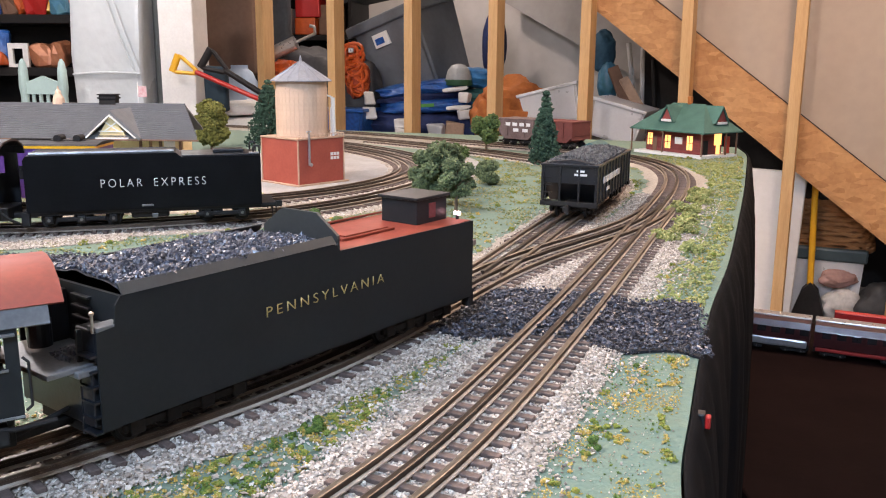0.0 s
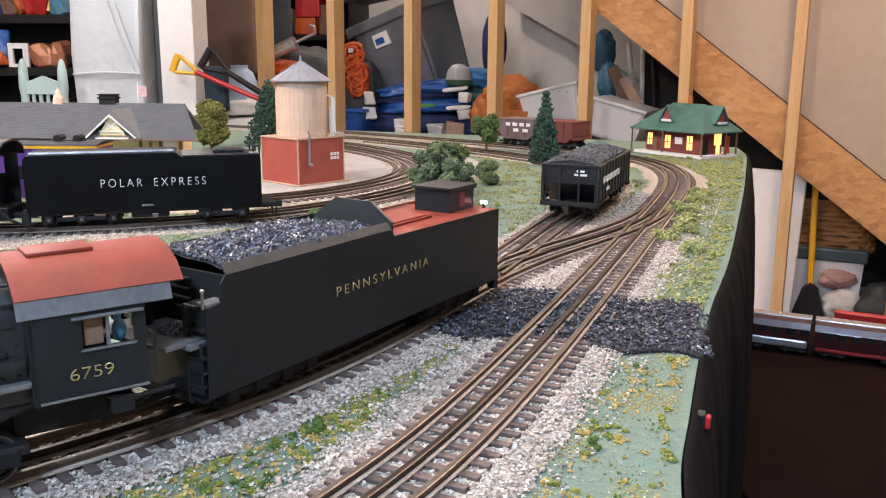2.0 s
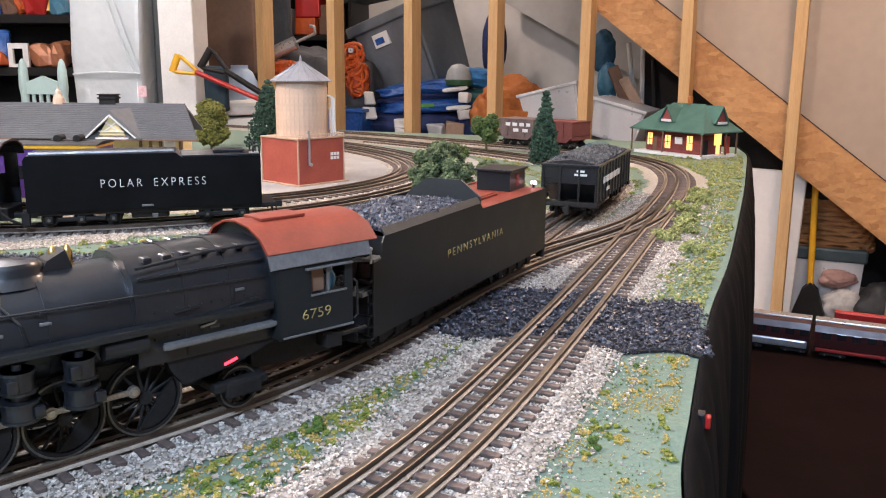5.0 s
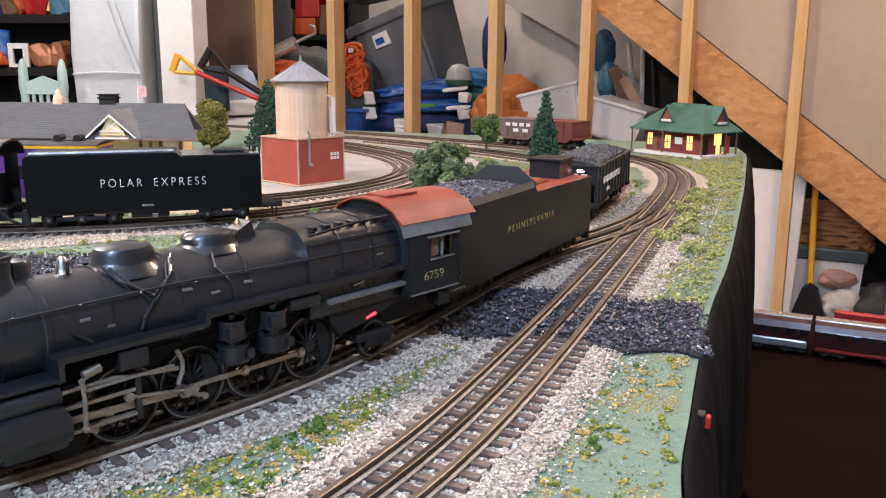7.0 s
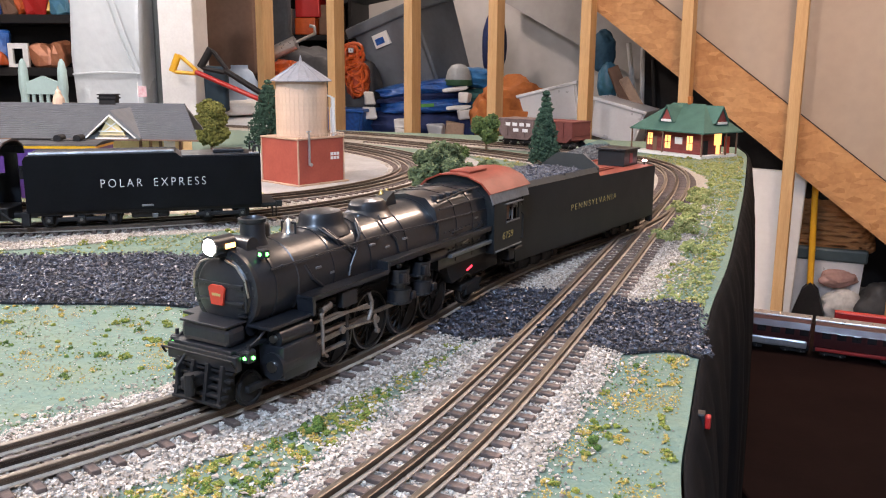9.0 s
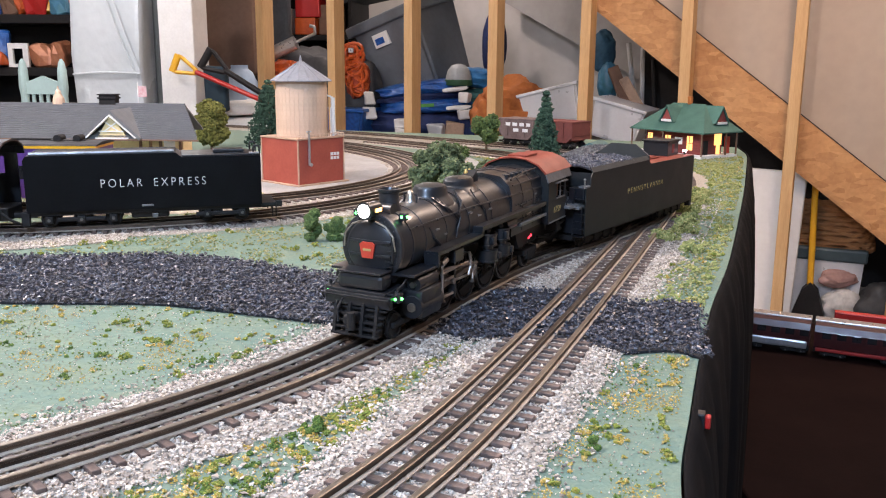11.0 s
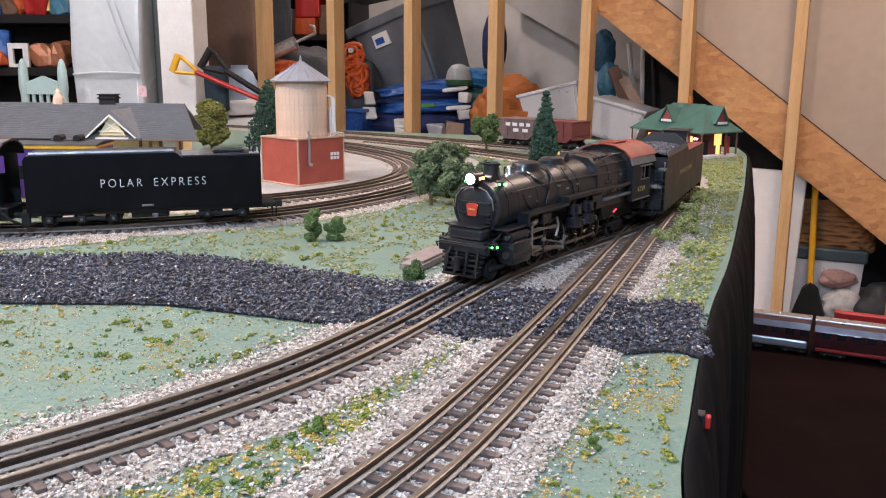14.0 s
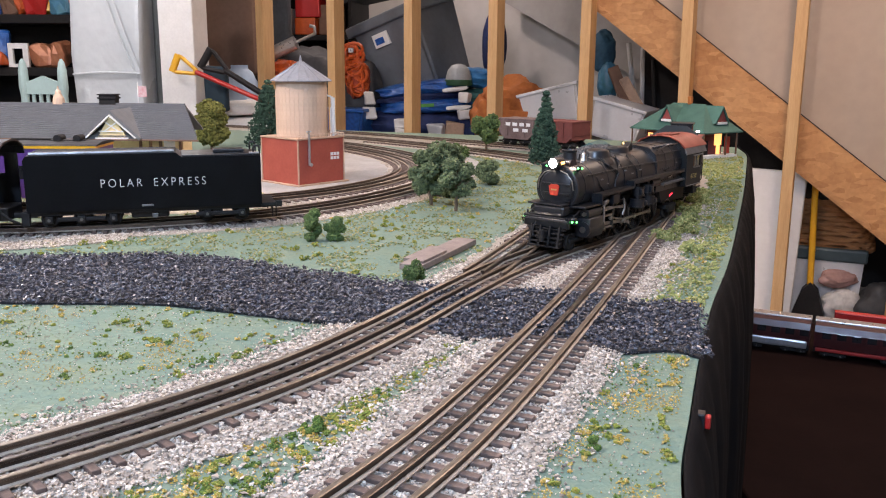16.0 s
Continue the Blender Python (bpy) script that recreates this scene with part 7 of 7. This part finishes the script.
part("plug", box(bms(), -0.012, 0.016, -0.045, -0.01, 0.075, 0.1, 0.004), SILVER, cord, "bright metal plug")
lump("orange_cloth", (-0.44, 4.44, 0.1), (0.06, 0.04, 0.1), material("deep_orange_cloth", (0.36, 0.05, 0.012), 0.7, 0, (0.24, 0.03, 0.01), 12, 0.3, 0.4, 60), "deep orange cloth behind the cord", "cloth", 8, 0.3)
lump("grey_sack", (-0.43, 4.55, 0.0), (0.12, 0.12, 0.18), DARK_GREY, "dark grey sack behind the orange bundle", "sack", 9, 0.2)
lump("orange_pack", (0.32, 4.22, -0.02), (0.17, 0.13, 0.13), ORANGE_CLOTH, "orange-brown cloth pack slumped on the platform", "pack", 10, 0.3)
lump("orange_pack", (0.2, 4.2, -0.08), (0.07, 0.1, 0.1), ORANGE_CLOTH, "orange-brown strap pocket of a slumped pack", "pack", 11, 0.3)
for k, (x, y, z, t, s) in enumerate(((0.56, 4.12, -0.07, -14, 0.3), (0.80, 3.97, -0.13, 14, 0.24))):
    crate("clear_tub", pose(x, y, z - 0.03, 0, t, -28), (s, 0.24, 0.17), PALE_PLASTIC, "cloudy clear plastic tub lying tilted", "tub", 0.008, None, 0.86)
lump("blue_coat", (0.30, 5.3, 0.29), (0.075, 0.05, 0.2), BLUE_DARK, "dark blue bag hanging on the back wall", "bag", 12, 0.08)
lump("blue_jacket", (0.77, 4.25, 0.24), (0.06, 0.06, 0.1), material("petrol_blue", (0.02, 0.09, 0.14), 0.8, 0, (0.01, 0.05, 0.09), 9, 0.3), "petrol blue jacket hanging under the stair", "jacket", 13, 0.2)
lump("blue_jacket", (0.79, 4.22, 0.09), (0.05, 0.05, 0.11), LIGHT_BLUE, "light blue sheet hanging under the stair", "sheet", 14, 0.2)
for a, b, r, mt, lab in (((0.90, 4.30, 0.28), (0.95, 4.2, -0.19), 0.012, WHITE, "thin pale pole leaning under the stair"), ((0.975, 4.32, 0.26), (0.965, 4.2, -0.19), 0.011, WHITE, "thin pale pole leaning under the stair"), ((0.84, 4.1, 0.11), (1.0, 3.95, -0.2), 0.03, PINK_WOOD, "pale wooden board leaning under the stair"), ((0.80, 4.15, 0.16), (0.93, 3.98, -0.2), 0.035, BROWN_BOX, "dark brown board leaning under the stair"), ((1.05, 4.4, 0.2), (1.06, 4.3, -0.2), 0.012, GUN, "thin dark pole leaning under the stair")):
    bm = tube(bms(), a, b, r, n=10 if r < 0.02 else 4)
    tagged(put("leaning_pole" if r < 0.02 else "leaning_board", bm, mt), lab, "pole" if r < 0.02 else "board")
# near-black panel put in for the shade of the under-stair space
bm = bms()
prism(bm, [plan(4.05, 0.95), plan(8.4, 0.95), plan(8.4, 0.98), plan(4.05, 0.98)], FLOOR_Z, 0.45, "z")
tagged(put("wall_shade", bm, BLACK_WOOD), "near-black panel standing in for the shade under the stair", "wall", kind="structure")

# floor things right of the layout
bm = box(bms(), -0.13, 0.13, -0.025, 0.025, 0, 0.63, 0.006)
ob = put("foam_board", bm, FOAM)
ob.matrix_basis = pose(1.302, 3.42, FLOOR_Z, -3, 1.5, TURN)
tagged(ob, "white foam board standing behind the stud", "board")
basket = base("wicker_basket", pose(1.64, 3.56, -0.555, 0, 0, TURN), "brown wicker basket upside down on the tub", "basket")
for k in range(9):
    z, w = 0.02 * k, 1 - 0.022 * k
    bm = bms()
    ring = [Vector((0.17 * w * math.copysign(abs(math.cos(a)) ** 0.5, math.cos(a)), 0.12 * w * math.copysign(abs(math.sin(a)) ** 0.5, math.sin(a)), z + 0.004 * math.sin(a * 14 + k * math.pi))) for a in np.linspace(0, 2 * math.pi, 57)]
    pipe(bm, ring, 0.011, 6)
    part("weave", bm, WICKER, basket)
bm = box(bms(), -0.14, 0.14, -0.1, 0.1, 0.0, 0.17, 0.02)
part("core", bm, WICKER, basket)
clear_bin = crate("clear_bin", pose(1.62, 3.56, FLOOR_Z, 0, 0, TURN), (0.32, 0.26, 0.29), PALE_PLASTIC, "clear plastic bin with plush inside and dull teal lid", "bin", 0.01, material("dull_teal_lid", (0.05, 0.085, 0.095), 0.5, 0, (0.04, 0.065, 0.075), 8, 0.2), 0.9)
lump("plush_toy", (1.64, 3.395, FLOOR_Z + 0.08), (0.075, 0.05, 0.07), PLUSH, "white plush toy lying at the bin", "plush toy", 15, 0.25)
lump("pink_plush", (1.62, 3.40, FLOOR_Z + 0.19), (0.08, 0.04, 0.035), material("dusty_pink", (0.45, 0.28, 0.25), 0.9, 0, (0.35, 0.2, 0.18), 12, 0.2), "dusty pink cloth on the bin", "cloth", 16, 0.25)
lump("grey_sack", (1.78, 3.36, FLOOR_Z + 0.08), (0.1, 0.08, 0.1), DARK_GREY, "grey sack on the floor beside the stair", "sack", 17, 0.2)
broom = base("broom", pose(1.50, 3.38, FLOOR_Z, 0, 0, TURN), "yellow-handled broom standing bristles down", "broom")
part("handle", tube(bms(), (0.0, 0, 0.14), (-0.02, 0.03, 0.60), 0.0125, n=12), YELLOW_P, broom, "yellow handle")
prism(bm := bms(), [(-0.075, 0), (0.075, 0), (0.03, 0.15), (0.0, 0.18), (-0.03, 0.15)], -0.025, 0.025, "y")
part("bristles", bm, BLACK_WOOD, broom, "black bristle head")

# left: black shelving with bright packets, wrapped appliance, white post
shelf = base("black_shelf_unit", pose(-1.98, 4.25, 0, 0, 0, -4), "black shelf unit filled with bright packets", "shelf unit")
for z in (-0.26, 0.105, 0.345, 0.655):
    part("shelf_board", box(bms(), -0.42, 0.42, -0.16, 0.2, z, z + 0.04, 0.004), BLACK_WOOD, shelf)
for x in (-0.42, 0.40):
    part("side_panel", box(bms(), x, x + 0.03, -0.16, 0.2, FLOOR_Z, 1.1, 0.003), BLACK_WOOD, shelf)
part("back_panel", box(bms(), -0.42, 0.42, 0.2, 0.215, FLOOR_Z, 1.1), BLACK_WOOD, shelf)
rr = random.Random(5)
PACKS = [ORANGE, RED, BLUE, WHITE, YELLOW_P, BROWN_BOX, material("copper_wrap", (0.5, 0.2, 0.1), 0.35, 0.3, (0.35, 0.12, 0.06), 9, 0.3), LIGHT_BLUE, ORANGE, RED]
for z, n in ((0.386, 11), (0.696, 9)):
    for k in range(n):
        x = -1.98 - 0.36 + 0.72 * (k + 0.5) / n
        w, h = rr.uniform(0.028, 0.045), rr.uniform(0.11, 0.18)
        bm = box(bms(), -w, w, -0.05, 0.05, 0, h, 0.012)
        bmesh.ops.subdivide_edges(bm, edges=bm.edges[:], cuts=1, use_grid_fill=True)
        rough_up(bm, 0.03, 18, k + z)
        ob = put("packet", bm, PACKS[(k * 3 + int(z * 10)) % len(PACKS)])
        ob.matrix_basis = pose(x, 4.17 + rr.uniform(-0.02, 0.03), z + 0.001, 0, rr.uniform(-8, 8), rr.uniform(-15, 15))
        tagged(ob, "bright food packet standing on the black shelf", "packet", "packets on the shelf")
for x, w, h, mt, lab in ((-2.11, 0.055, 0.17, BLUE, "glossy blue bag standing on the black shelf"), (-2.075, 0.03, 0.07, ORANGE, "small orange packet on the black shelf"), (-1.90, 0.05, 0.11, PACKS[6], "copper-coloured wrapped packet on the black shelf"), (-1.82, 0.035, 0.12, PACKS[6], "copper-coloured wrapped packet on the black shelf")):
    bm = box(bms(), -w, w, -0.04, 0.04, 0, h, 0.015)
    bmesh.ops.subdivide_edges(bm, edges=bm.edges[:], cuts=1, use_grid_fill=True)
    ob = put("packet", rough_up(bm, 0.02, 18, x), mt)
    ob.matrix_basis = pose(x, 4.16 if h > 0.1 else 4.09, 0.146, 0, 0, rr.uniform(-12, 12))
    tagged(ob, lab, "packet", "packets on the shelf")
bm = frame_panel(bms(), -0.045, 0.045, 0, 0.11, (-0.024, 0.02, 0.015, 0.085), -0.012, 0.012)
ob = put("picture_stand", bm, WHITE)
ob.matrix_basis = pose(-1.995, 4.11, 0.146, 0, 0, 8)
tagged(ob, "small white picture frame on the black shelf", "picture frame")
appliance = base("wrapped_appliance", pose(-1.47, 3.95, FLOOR_Z, 0, 0, -3), "tall appliance wrapped in pale plastic sheet", "appliance")
bm = box(bms(), -0.155, 0.155, -0.12, 0.16, 0, 1.42, 0.02)
bmesh.ops.subdivide_edges(bm, edges=bm.edges[:], cuts=3, use_grid_fill=True)
part("wrap", rough_up(bm, 0.018, 7, 3), WRAP, appliance, smooth=True)
bm = bms()
pipe(bm, [(0.0, -0.135, 1.36), (0.065, -0.14, 1.16), (0.135, -0.135, 0.97)], 0.004)
pipe(bm, [(0.03, -0.135, 1.36), (0.095, -0.14, 1.16), (0.15, -0.135, 1.0)], 0.004)
pipe(bm, [(-0.15, -0.135, 0.98), (0.0, -0.145, 0.99), (0.15, -0.135, 0.985)], 0.005)
part("fold", bm, WRAP, appliance)
bm = rough_up(box(bms(), -0.06, 0.06, -0.03, 0.03, 0, 1.5, 0.02), 0.02, 9, 2)
ob = put("folded_curtain", bm, material("slate_curtain", (0.05, 0.06, 0.06), 0.7, 0, (0.09, 0.1, 0.1), 6, 0.3, stretch=(6, 6, 1)))
ob.matrix_basis = pose(-1.25, 3.98, FLOOR_Z)
tagged(ob, "dark slate folded sheet hanging beside the post", "sheet")
bm = box(bms(), -0.075, 0.075, -0.075, 0.075, FLOOR_Z, CEIL_Z, 0.006)
ob = put("white_post", bm, WHITE)
ob.matrix_basis = pose(-1.09, 3.68, 0, 0, 0, -8)
tagged(ob, "square white painted post", "post", kind="structure")
bm = rough_up(box(bms(), -0.14, 0.14, -0.03, 0.03, 0, 0.9, 0.02), 0.02, 6, 4)
ob = put("brown_blanket", bm, BROWN_BOX)
ob.matrix_basis = pose(-1.13, 4.7, PLAT + 0.31, 0, 0, -10)
tagged(ob, "brown blanket hanging behind the frame", "blanket")
bm = box(bms(), -0.3, 0.3, -0.03, 0.03, 0, 1.6, 0.02)
ob = put("grey_screen", bm, DARK_GREY)
ob.matrix_basis = pose(-1.12, 4.78, PLAT, 0, 0, -10)
tagged(ob, "dark grey screen standing behind the blanket", "screen")
chair = base("mint_chair", pose(-1.612, 3.5, FLOOR_Z, 0, 0, -5), "pale mint painted wooden chair", "chair")
for x in (-0.082, 0.082):
    bm = lathe(bms(), [(0.016, 0), (0.016, 0.9), (0.02, 0.93), (0.018, 1.0), (0.012, 1.03), (0.004, 1.045)], Matrix.Translation((x, 0, 0)), 12)
    part("back_post", bm, MINT, chair)
bm = prism(bms(), [(-0.066, 0.905), (0.066, 0.905), (0.066, 0.955), (0.04, 0.962), (0.0, 0.978), (-0.04, 0.962), (-0.066, 0.955)], -0.01, 0.01, "y")
part("top_rail", bm, MINT, chair)
for x in (-0.045, -0.015, 0.015, 0.045):
    part("slat", box(bms(), x - 0.006, x + 0.006, -0.006, 0.006, 0.45, 0.905, 0.002), MINT, chair)
part("seat", box(bms(), -0.12, 0.12, -0.24, 0.02, 0.42, 0.45, 0.008), MINT, chair)
for x in (-0.1, 0.1):
    part("leg", tube(bms(), (x, -0.22, 0), (x, -0.22, 0.42), 0.014, n=10), MINT, chair)
# toolbox stack with shovels
for k, (z, w, mt) in enumerate(((-0.24, 0.16, WHITE), (-0.17, 0.15, RED), (-0.11, 0.17, WHITE), (-0.04, 0.14, WHITE))):
    bm = rough_up(box(bms(), -w, w, -0.1, 0.1, 0, 0.055, 0.015), 0.02, 9, k)
    ob = put("folded_cloth", bm, mt)
    ob.matrix_basis = pose(-0.88, 3.78, z, 0, rr.uniform(-4, 4), rr.uniform(-20, 10))
    tagged(ob, "folded pale cloth in a stack", "cloth", "stacked cloths")
bm = box(bms(), -0.2, 0.2, -0.14, 0.14, FLOOR_Z, -0.24, 0.01)
ob = put("white_cabinet", bm, WHITE)
ob.matrix_basis = pose(-0.88, 3.78, 0, 0, 0, -10)
tagged(ob, "white cabinet under the stacked cloths", "cabinet")


def d_grip(name, m, mat_grip, mat_shaft, label):
    e = base(name, m, label, "shovel")
    bm = pipe(bms(), [(-0.05, 0, 0), (-0.05, 0, 0.02), (-0.012, 0, 0.1), (0.012, 0, 0.1), (0.05, 0, 0.02), (0.05, 0, 0)], 0.012)
    tube(bm, (-0.058, 0, 0.0), (0.058, 0, 0.0), 0.017, n=12)
    part("grip", bm, mat_grip, e)
    part("shaft", tube(bms(), (0, 0, 0.1), (0, 0, 0.62), 0.016, n=12), mat_shaft, e)
    return e


d_grip("yellow_shovel", pose(-1.068, 3.47, 0.172, 0, 113, 0) @ Matrix.Diagonal((0.62, 0.62, 0.85, 1)), YELLOW_P, RED, "yellow D-grip shovel leaning by the post")
d_grip("black_shovel", pose(-0.955, 3.5, 0.192, 0, 122, 0) @ Matrix.Diagonal((0.75, 0.75, 0.9, 1)), BLACK_WOOD, BLACK_WOOD, "black D-grip shovel leaning by the post")
bm = box(bms(), -0.05, 0.05, -0.02, 0.02, 0, 0.2, 0.01)
ob = put("navy_bag", rough_up(bm, 0.02, 12, 8), material("dark_teal_bag", (0.015, 0.04, 0.06), 0.8, 0, (0.01, 0.03, 0.045), 10, 0.3))
ob.matrix_basis = pose(-0.945, 3.6, -0.03, 0, 0, -6)
tagged(ob, "dark teal bag hanging by the shovels", "bag")
# clear jugs, grey tool, cat-shaped white box and bright boxes on the store shelf
for k, (x, y, z, s) in enumerate(((-1.06, 4.52, -0.12, 0.36), (-0.98, 4.42, -0.12, 0.2), (-0.9, 4.42, -0.12, 0.22))):
    bm = lathe(bms(), [(0.01, 0), (0.06, 0.0), (0.062, s * 0.75), (0.045, s * 0.9), (0.03, s * 0.95), (0.03, s)], None, 16)
    for v in bm.verts:
        v.co.x *= 1.5 if k == 0 else 0.8
    ob = put("clear_jug", bm, material("pale_blue_plastic", (0.5, 0.6, 0.7), 0.4, 0, (0.4, 0.5, 0.6), 8, 0.2) if k == 0 else PALE_PLASTIC, smooth=True)
    ob.matrix_basis = pose(x, y, PLAT + 0.001)
    tagged(ob, "cloudy clear plastic jug on the platform", "jug", "clear jugs")
rack = base("store_rack", pose(-0.80, 5.0, 0, 0, 0, -14), "dark rack with bright boxes in the store room", "rack")
for z in (-0.19, 0.295, 0.62):
    part("rack_board", box(bms(), -0.3, 0.34, -0.14, 0.14, z, z + 0.03, 0.003), BLACK_WOOD, rack)
for x in (-0.3, 0.32):
    part("rack_post", box(bms(), x, x + 0.02, -0.14, 0.14, PLAT, 1.2, 0.002), BLACK_WOOD, rack)
part("rack_back", box(bms(), -0.3, 0.34, 0.14, 0.15, PLAT, 1.2), BLACK_WOOD, rack)
ob = put("white_toy_house", prism(bms(), [(-0.055, 0), (-0.02, 0), (-0.02, 0.05), (0.02, 0.05), (0.02, 0), (0.055, 0), (0.055, 0.14), (-0.055, 0.14)], -0.04, 0.04, "y"), WHITE)
ob.matrix_basis = pose(-0.895, 4.92, 0.326, 0, 0, -14)
tagged(ob, "white boxy toy on the store rack", "toy")
for k, (x, z, w, h, mt) in enumerate(((-0.755, 0.326, 0.06, 0.09, ORANGE), (-0.74, 0.418, 0.07, 0.1, RED), (-0.62, 0.326, 0.06, 0.16, BROWN_BOX), (-0.66, 0.22, 0.09, 0.05, YELLOW_P))):
    ob = put("bright_box", box(bms(), -w, w, -0.06, 0.06, 0, h, 0.006), mt)
    ob.matrix_basis = pose(x, 4.9, z if k < 3 else -0.159, 0, 0, -12)
    tagged(ob, "bright cardboard box on the store rack", "box", "boxes on the store rack")
tool = base("grey_caulk_tool", pose(-0.80, 4.42, 0.25, 0, 66, -8), "pale grey hand tool lying on the pile", "tool")
part("barrel", tube(bms(), (0, 0, -0.13), (0, 0, 0.06), 0.034, n=14), SILVER, tool)
part("hook", pipe(bms(), [(0, 0, 0.06), (0, 0, 0.17), (-0.03, 0, 0.18), (-0.045, 0, 0.16)], 0.008), SILVER, tool)
lump("dark_sack", (-0.72, 4.62, 0.02), (0.22, 0.15, 0.24), DARK_GREY, "dark grey bulging sack behind the tower", "sack", 18, 0.2)
lump("orange_strap", (-0.80, 4.40, 0.14), (0.1, 0.05, 0.05), ORANGE, "orange strap bundle on the heap", "strap", 19, 0.4)

# ceiling bulbs that light the room
for at, mt in ((COOL_AT, "cool"), (REAR_AT, "cool"), (WARM_AT, "warm"), (STORE_AT, "warm"), (DOOR_AT, "warm")):
    e = base("bulb_holder", pose(at[0], at[1], CEIL_Z), "bare bulb holder on the ceiling", "lamp", "ceiling bulb holders")
    part("socket", lathe(bms(), [(0.05, 0), (0.05, -0.012), (0.025, -0.02), (0.02, -0.055), (0.018, -0.056)], None, 16), WHITE, e)


# ---- ties, one by one ----
for e, line, s0, s1, skip in tie_rows:
    count = 0
    for s in np.arange(s0 + 0.004, s1 - 0.004, 0.0117):
        p, h = along(line, s), heading(line, s)
        if skip(p) or p[1] < 0.2 or p[0] < -0.85 or p[1] > 2.0:
            continue
        if road_inside(np.array([p[0]]), np.array([p[1]]), 0.004)[0]:
            continue
        if e is loop_track and p[1] > 0.97:
            continue
        t = new("tie", TIE_MESH)
        t.parent = e
        t.matrix_basis = pose(p[0], p[1], random.uniform(-0.0003, 0.0001), random.uniform(-0.6, 0.6), 0, math.degrees(math.atan2(h[1], h[0])) + random.uniform(-1.5, 1.5))
        count += 1


# ---- motion of the train: distance along the loop track, second by second ----
RUN = [(0, 0.6489), (0.5, 0.6500), (1, 0.6640), (1.5, 0.6812), (2, 0.6985), (2.5, 0.7148), (3, 0.7300), (3.5, 0.7473), (4, 0.7680), (5.25, 0.8260), (6.5, 0.8870), (7, 0.9130), (7.5, 0.9421), (8, 0.9737), (8.5, 1.0085), (9, 1.0420), (10.2, 1.1200), (11.5, 1.2000), (12, 1.2252), (12.5, 1.2510), (13, 1.2794), (13.5, 1.3090), (14, 1.3414), (14.5, 1.3755), (15, 1.4110), (15.5, 1.4445), (16, 1.4815)]
COUPLED = 0.3209


def run_at(t):
    """Smooth distance at a time, by cubic pieces through the table."""
    ts, ss = [r[0] for r in RUN], [r[1] for r in RUN]
    i = min(max(0, int(np.searchsorted(ts, t, "right")) - 1), len(ts) - 2)

    def slope(k):
        if k == 0:
            return 0.0
        if k == len(ts) - 1:
            return (ss[-1] - ss[-2]) / (ts[-1] - ts[-2])
        return (ss[k + 1] - ss[k - 1]) / (ts[k + 1] - ts[k - 1])
    h = ts[i + 1] - ts[i]
    u = (t - ts[i]) / h
    return ((2 * u ** 3 - 3 * u ** 2 + 1) * ss[i] + (u ** 3 - 2 * u ** 2 + u) * h * slope(i) + (-2 * u ** 3 + 3 * u ** 2) * ss[i + 1] + (u ** 3 - u ** 2) * h * slope(i + 1))


def on_track(s, half):
    a, b = along(loop_line, s - half), along(loop_line, s + half)
    c, f = (a + b) / 2, a - b
    return pose(c[0], c[1], RAIL_Z, 0, 0, math.degrees(math.atan2(f[1], f[0])))


def motions():
    coarse = [k * 0.25 for k in range(65)]
    fine = [k * 0.1 for k in range(161)]
    walk(tender, [(t, on_track(run_at(t), 0.095)) for t in coarse])
    walk(loco, [(t, on_track(run_at(t) - COUPLED, 0.06)) for t in coarse])
    first = run_at(0)

    def turned(t, r):
        return -math.degrees((run_at(t) - first) / (r * MM)) - 150

    for w, x, r in wheels:
        walk(w, [(t, pose(*mm(x, 0, r), 0, turned(t, r), 0)) for t in fine])
    for w, x, r in tender_wheels:
        walk(w, [(t, pose(*mm(x, 0, r), 0, turned(t, r), 0)) for t in fine])
    for rod, main_rod, ecc, cross, sgn in side_rods:
        rows = [[], [], [], []]
        for t in fine:
            a = radians(turned(t, DRIVER_R))
            px, pz = PIN * math.sin(a) * sgn, PIN * math.cos(a) * sgn
            rows[0].append((t, pose(*mm(px, 0, DRIVER_R + pz))))
            # the main rod hangs between the second driver's pin and the crosshead
            bx, bz = 7 + px, DRIVER_R + pz
            cx = bx + math.sqrt(64 ** 2 - (bz - 20) ** 2)
            tilt = math.degrees(math.atan2(bz - 20, cx - bx))
            rows[1].append((t, pose(*mm(cx, 0, 20), 0, tilt, 0)))
            rows[3].append((t, pose(*mm(cx, 0, 20))))
            ex, ez = 7 + px * 0.45, DRIVER_R + pz * 0.45
            rows[2].append((t, pose(*mm(ex, 0, ez), 0, -8 - math.degrees(math.atan2(pz * -0.45, 34)), 0)))
        for ob, r in zip((rod, main_rod, ecc, cross), rows):
            walk(ob, r)


motions()
